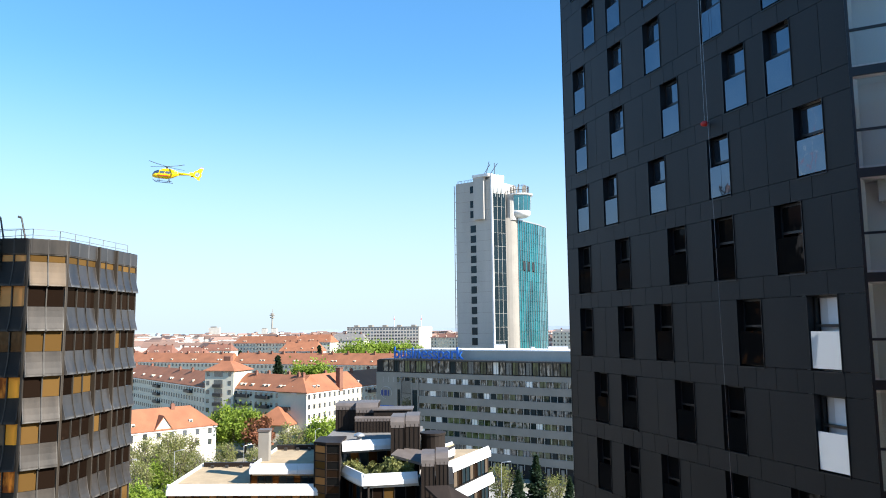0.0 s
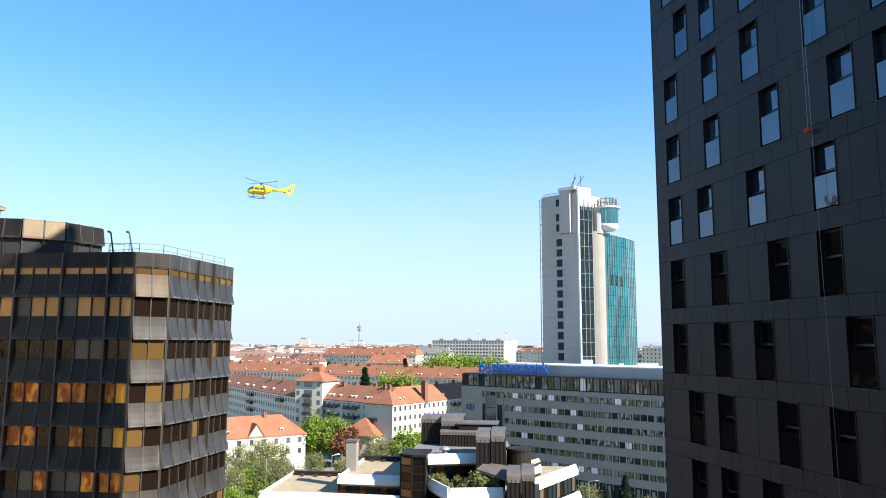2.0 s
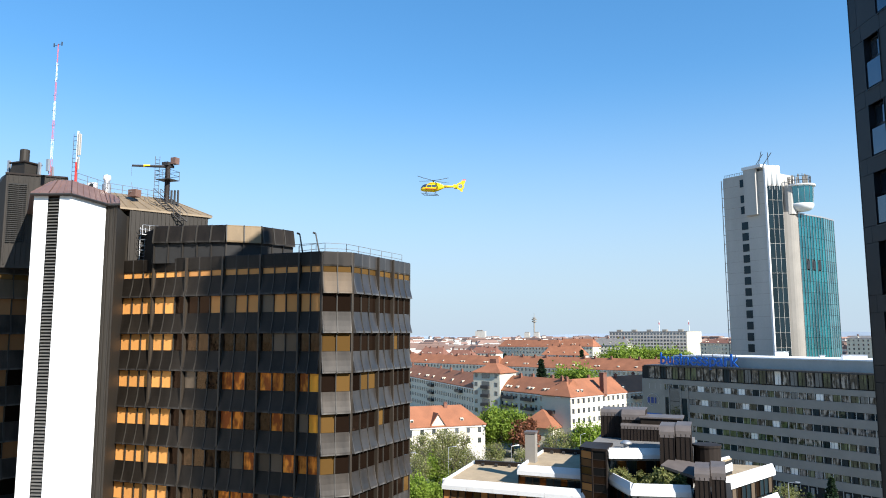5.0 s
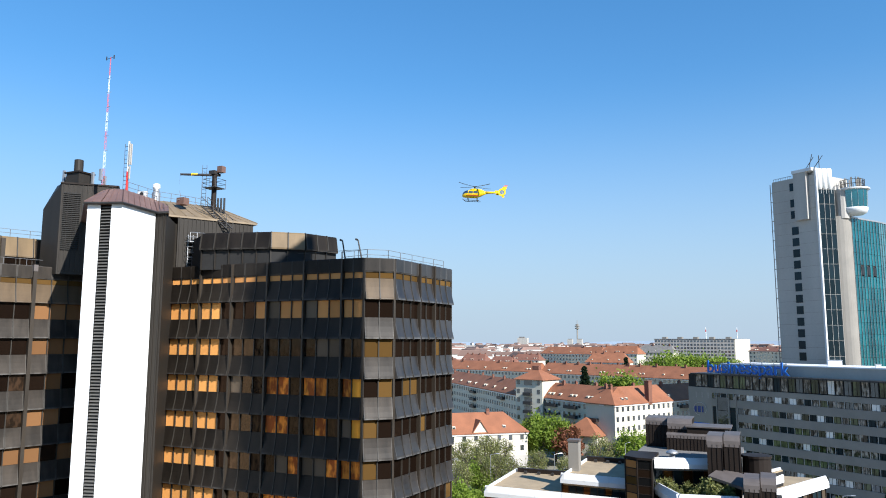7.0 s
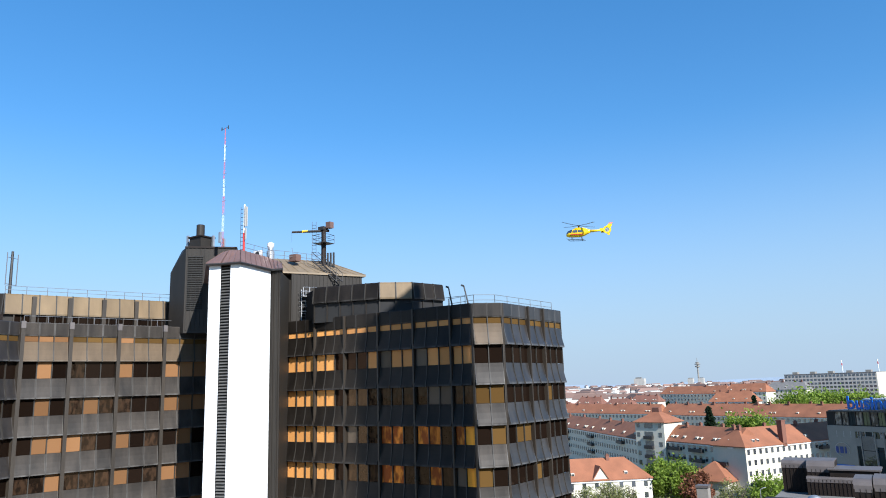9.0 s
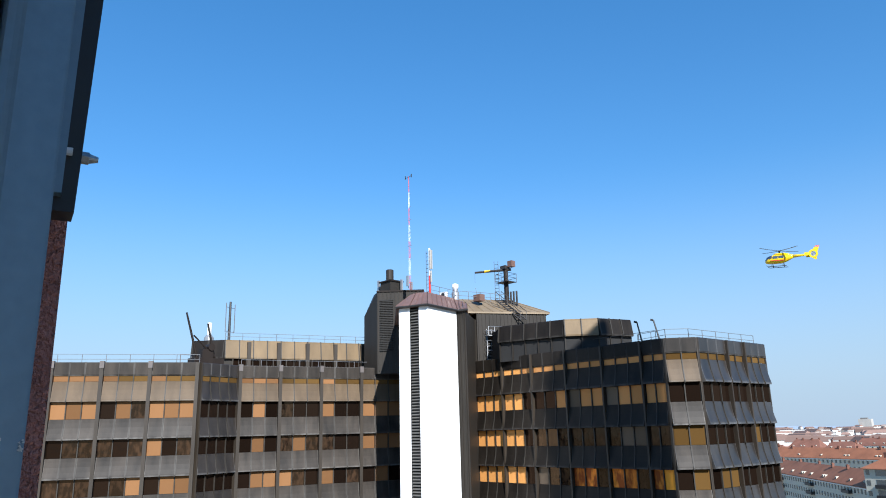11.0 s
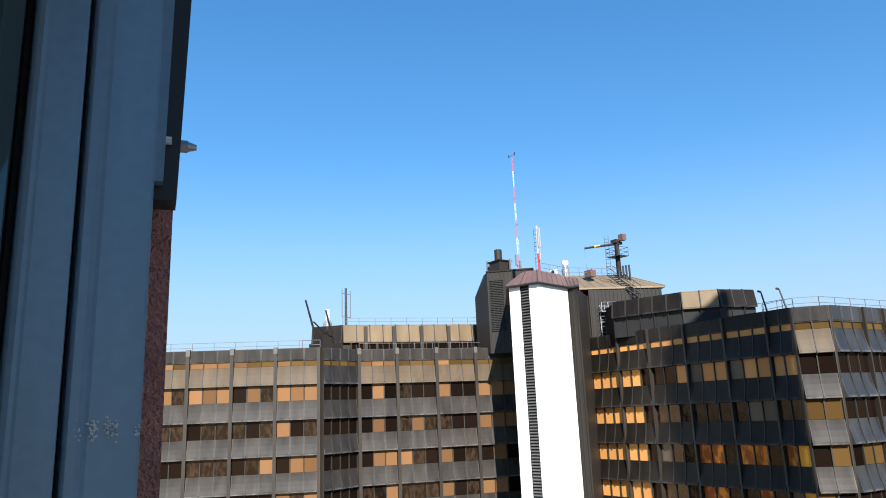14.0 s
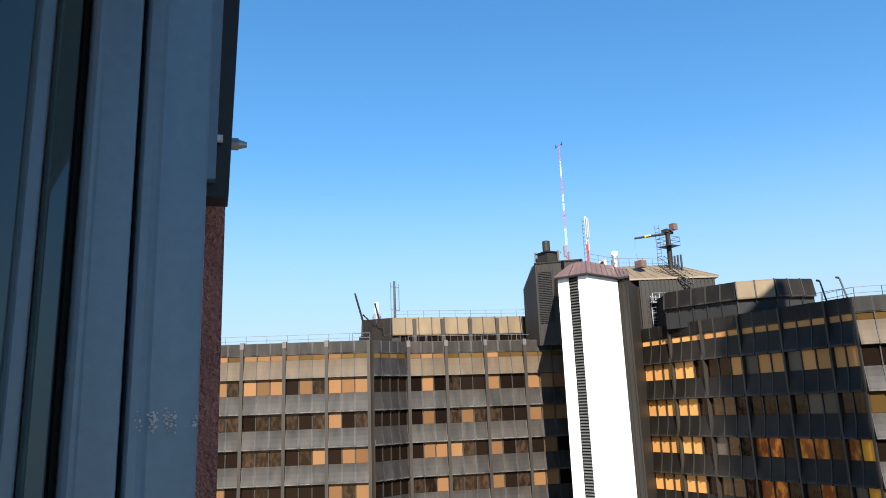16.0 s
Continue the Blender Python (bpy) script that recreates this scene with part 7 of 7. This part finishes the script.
for k in range(10):
    a = 2 * math.pi * k / 10
    part("fan_blade", Shape().tube((6.45, 0, 0.75), (6.45 + 0.52 * math.cos(a), 0, 0.75 + 0.52 * math.sin(a)), 0.05, n=4), M_STEEL, fan)
part("fan_hub", Shape().tube((6.45, -0.12, 0.75), (6.45, 0.12, 0.75), 0.16, n=10), M_STEEL, fan)
fin = part("tail_fin", Shape().prism([(6.1, -0.1), (7.35, -0.1), (7.35, 0.1), (6.1, 0.1)], 1.3, 2.1, [(6.7, -0.07), (7.6, -0.07), (7.6, 0.07), (6.7, 0.07)]), M_YELLOW, heli)
part("fin_tip", Shape().prism([(6.7, -0.08), (7.6, -0.08), (7.6, 0.08), (6.7, 0.08)], 2.1, 2.45, [(6.95, -0.06), (7.72, -0.06), (7.72, 0.06), (6.95, 0.06)]), M_RED, fin, "red and white fin tip")
part("fin_band", Shape().prism([(6.82, -0.085), (7.66, -0.085), (7.66, 0.085), (6.82, 0.085)], 2.2, 2.32), M_MASTWHITE, fin)
part("lower_fin", Shape().prism([(6.6, -0.08), (7.1, -0.08), (7.1, 0.08), (6.6, 0.08)], -0.5, 0.1, [(6.2, -0.08), (7.0, -0.08), (7.0, 0.08), (6.2, 0.08)]), M_YELLOW, heli)
for sy in (-1, 1):
    part("stabiliser", Shape().box(5.1, 5.5, min(0, sy * 1.15), max(0, sy * 1.15), 0.6, 0.66), M_YELLOW, heli)
    part("end_plate", Shape().box(4.9, 5.65, sy * 1.15 - 0.03, sy * 1.15 + 0.03, 0.25, 0.95), M_YELLOW, heli)
rotor = part("rotor_hub", Shape().lathe([(0.18, 1.3), (0.18, 1.75), (0.32, 1.8), (0.3, 1.95), (0.1, 2.0)], 12, (-0.1, 0, 0)), M_BLACKSTEEL, heli)
for k in range(4):
    a = 0.9 + k * math.pi / 2
    c, s = math.cos(a), math.sin(a)
    sh = Shape()
    ring = []
    for rr, zz in ((0.3, 1.88), (1.5, 1.9), (3.2, 1.95), (5.1, 2.1)):
        ring.append([(-0.1 + c * rr - s * w, s * rr + c * w, zz + h) for w, h in ((-0.14, 0), (0.14, 0), (0.14, 0.04), (-0.14, 0.04))])
    vs = [p for q in ring for p in q]
    fs = [(i * 4 + j, i * 4 + (j + 1) % 4, (i + 1) * 4 + (j + 1) % 4, (i + 1) * 4 + j) for i in range(3) for j in range(4)] + [(3, 2, 1, 0), (12, 13, 14, 15)]
    part("rotor_blade", sh.add(vs, fs), M_BLACKSTEEL, rotor)

# ---- the window that the camera leans out of, and its wall ----
EYE = Vector((-0.17, 0.48))


def eye_pt(az, d):
    p = pol(az, d)
    return (EYE.x + p[0], EYE.y + p[1])


own = Facade((40.0, -4.22), (-22.0, 3.21))   # seen from outside, s runs towards the wing
s_l = (Vector(eye_pt(77.25, 1.12)) - own.a).dot(own.u)
s_r = s_l - 2.7
home = thing("own_building", "red roughcast building with the open window", "building", (0, 0, 0))
OT = 0.34


def own_wall(name, s0, s1, z0, z1, mt=None):
    part(name, Shape().prism([own.at(s0), own.at(s1), own.at(s1, OT), own.at(s0, OT)], z0, z1), mt or M_PLASTER_RED, home)


own_wall("wall", 0, s_r, 0, 50)
own_wall("wall", s_l, own.length, 0, 38.34)
own_wall("wall", s_l + 0.35, own.length, 38.34, 50)
own_wall("wall", s_r, s_l, 0, 36.9)
# unseen lintel, hung low to shade the top of the casement
own_wall("lintel", s_r, s_l, 38.85, 40.2)
own_wall("wall", s_r, s_l + 0.35, 40.2, 50)
part("room_wall", Shape().prism([own.at(s_r - 1.5, 4.5), own.at(s_l + 1.5, 4.5), own.at(s_l + 1.5, 4.6), own.at(s_r - 1.5, 4.6)], 36, 40.6), M_WHITE, home)
part("room_wall", Shape().prism([own.at(s_r - 1.6, OT), own.at(s_r - 1.5, OT), own.at(s_r - 1.5, 4.6), own.at(s_r - 1.6, 4.6)], 36, 40.6), M_WHITE, home)
part("room_wall", Shape().prism([own.at(s_l + 1.5, OT), own.at(s_l + 1.6, OT), own.at(s_l + 1.6, 4.6), own.at(s_l + 1.5, 4.6)], 36, 40.6), M_WHITE, home)
part("room_ceiling", Shape().prism([own.at(s_r - 1.6, OT), own.at(s_l + 1.6, OT), own.at(s_l + 1.6, 4.6), own.at(s_r - 1.6, 4.6)], 40.6, 40.7), M_WHITE, home)
part("room_floor", Shape().prism([own.at(s_r - 1.6, OT), own.at(s_l + 1.6, OT), own.at(s_l + 1.6, 4.6), own.at(s_r - 1.6, 4.6)], 35.9, 36.0), M_CONCRETE, home)
# unseen windows and ochre bands, added for the office panes to mirror
ow = Shape().box(0, 1.6, -0.05, 0.1, 0, 1.9).mesh("window", M_BLUEGLASS)
M_OCHRE = mat("ochre_render", (0.62, 0.36, 0.10), 0.9, 0, 0.1, 0.3, 5, 0.1)
for k in range(7):
    part("ochre_band", Shape().prism([own.at(0, -0.03), own.at(own.length, -0.03), own.at(own.length, -0.005), own.at(0, -0.005)], 3.0 + 6.4 * k, 5.2 + 6.4 * k) if not 34 < 3.0 + 6.4 * k < 41 else Shape().prism([own.at(0, -0.03), own.at(s_r - 0.5, -0.03), own.at(s_r - 0.5, -0.005), own.at(0, -0.005)], 3.0 + 6.4 * k, 5.2 + 6.4 * k), M_OCHRE, home)
    for j in range(12):
        s = 2 + 4.6 * j
        if not (s_r - 3 < s < s_l + 6 and 34 < 3.4 + 3.2 * k < 42):
            part("window", ow, None, home, m=own.m(s, 3.4 + 3.2 * k))

# frame strips of the open casement, face on to the eye
M_PANE = glass("near_window_pane", (0.10, 0.16, 0.175), (0.5, 0.62, 0.68), 0.06, wave=0.0)
casement = thing("window_casement", "open blue-grey painted window casement with black seals", "window", (0, 0, 0))
D_F = 0.9
cfz0, cfz1 = 36.95, 38.85


def strip(name, az0, az1, d0, d1, mt, thick=0.06, label="", round_=0.004, z0=None, z1=None):
    """An upright frame profile between two headings, with softened edges."""
    f = Facade(eye_pt(az0, d0), eye_pt(az1, d1))
    w = f.length
    r = round_
    prof = [(0, thick), (0, r), (r * 0.4, r * 0.4), (r, 0), (w * 0.16, -0.001), (w * 0.24, 0.0), (w * 0.3, 0.0015), (w - r, 0.0015), (w - r * 0.3, r * 0.5), (w, r + 0.0015), (w, thick)]
    n = len(prof)
    za, zb = z0 or cfz0, z1 or cfz1
    vs = [(*f.at(s, i), za) for s, i in prof] + [(*f.at(s, i), zb) for s, i in prof]
    part(name, Shape().add(vs, [(k, (k + 1) % n, n + (k + 1) % n, n + k) for k in range(n)] + [tuple(range(n - 1, -1, -1)), tuple(range(n, 2 * n))]), mt, casement, label)


strip("frame", 83.75, 78.75, 0.90, 0.92, M_WINBLUE, 0.07)
strip("seal", 84.15, 83.70, 0.915, 0.915, M_SEAL, 0.03, "black rubber seal", 0.002)
strip("sash", 87.8, 84.1, 0.895, 0.90, M_WINBLUE, 0.06)
strip("seal", 88.55, 87.75, 0.93, 0.93, M_SEAL, 0.03, "black rubber seal", 0.002)
strip("pane", 90.2, 88.5, 0.915, 0.915, M_PANE, 0.01, "dark reflecting glass pane", 0.002)
strip("spacer", 91.6, 90.2, 0.915, 0.92, M_WINBLUE, 0.02, "pale perforated pane spacer", 0.004)
strip("pane", 104.0, 91.6, 0.90, 0.915, M_PANE, 0.01, "dark reflecting glass pane", 0.002)
# small raised white flecks on the frame
flk = random.Random(3)
ff = Facade(eye_pt(83.75, 0.90), eye_pt(78.75, 0.92))
flakes = Shape()
for c0, c1, n in ((0.12, 0.2, 10), (0.28, 0.42, 34), (0.5, 0.68, 40), (0.9, 0.97, 12)):
    for _ in range(n):
        sx, zz, q = ff.length * flk.uniform(c0, c1), 37.978 + flk.gauss(0, 0.006), flk.uniform(0.0007, 0.0021)
        flakes.add([(*ff.at(sx - q, -0.0006), zz), (*ff.at(sx + q, -0.0006), zz - q), (*ff.at(sx + q * 0.6, -0.0012), zz + q), (*ff.at(sx, 0.004), zz)], [(0, 1, 2), (0, 3, 1), (1, 3, 2), (2, 3, 0)])
part("sealant_flakes", flakes, M_MASTWHITE, casement, "small white flecks on the frame")["kind"] = "stuff"
# shutter guide and bolt above the plaster reveal
guide = thing("shutter_guide", "dark steel shutter guide with a shiny bolt", "shutter guide", (0, 0, 0))
gf = Facade(eye_pt(79.2, 1.02), eye_pt(77.15, 1.02))
gz = 38.285
part("guide_plate", Shape().prism([gf.at(-0.03), gf.at(gf.length), gf.at(gf.length, 0.05), gf.at(-0.03, 0.05)], gz, 40.2, [gf.at(-0.03), gf.at(gf.length + 0.05), gf.at(gf.length + 0.05, 0.05), gf.at(-0.03, 0.05)]), M_BLACKSTEEL, guide)
part("guide_channel", Shape().prism([gf.at(0.0, -0.02), gf.at(0.018, -0.02), gf.at(0.018, 0.0), gf.at(0.0, 0.0)], gz + 0.02, 40.2, [gf.at(0.012, -0.02), gf.at(0.04, -0.02), gf.at(0.04, 0.0), gf.at(0.012, 0.0)]), M_WINBLUE, guide)
bz = 38 - 0.02 + 1.02 * math.tan(radians(20.9))
b0, b1, b2 = gf.at(gf.length + 0.002, 0.01), gf.at(gf.length + 0.012, 0.01), gf.at(gf.length + 0.024, 0.01)
bolt = part("bolt", Shape().tube((*b0, bz), (*b1, bz), 0.009, n=6), M_STEEL, guide, "shiny hexagonal bolt")
part("bolt_cap", Shape().tube((*b1, bz), (*b2, bz), 0.0075, 0.004, n=12), M_STEEL, bolt)
part("bolt_head", Shape().tube((*gf.at(gf.length - 0.018, -0.008), bz), (*gf.at(gf.length - 0.010, -0.008), bz), 0.006, n=8), M_MASTWHITE, guide)
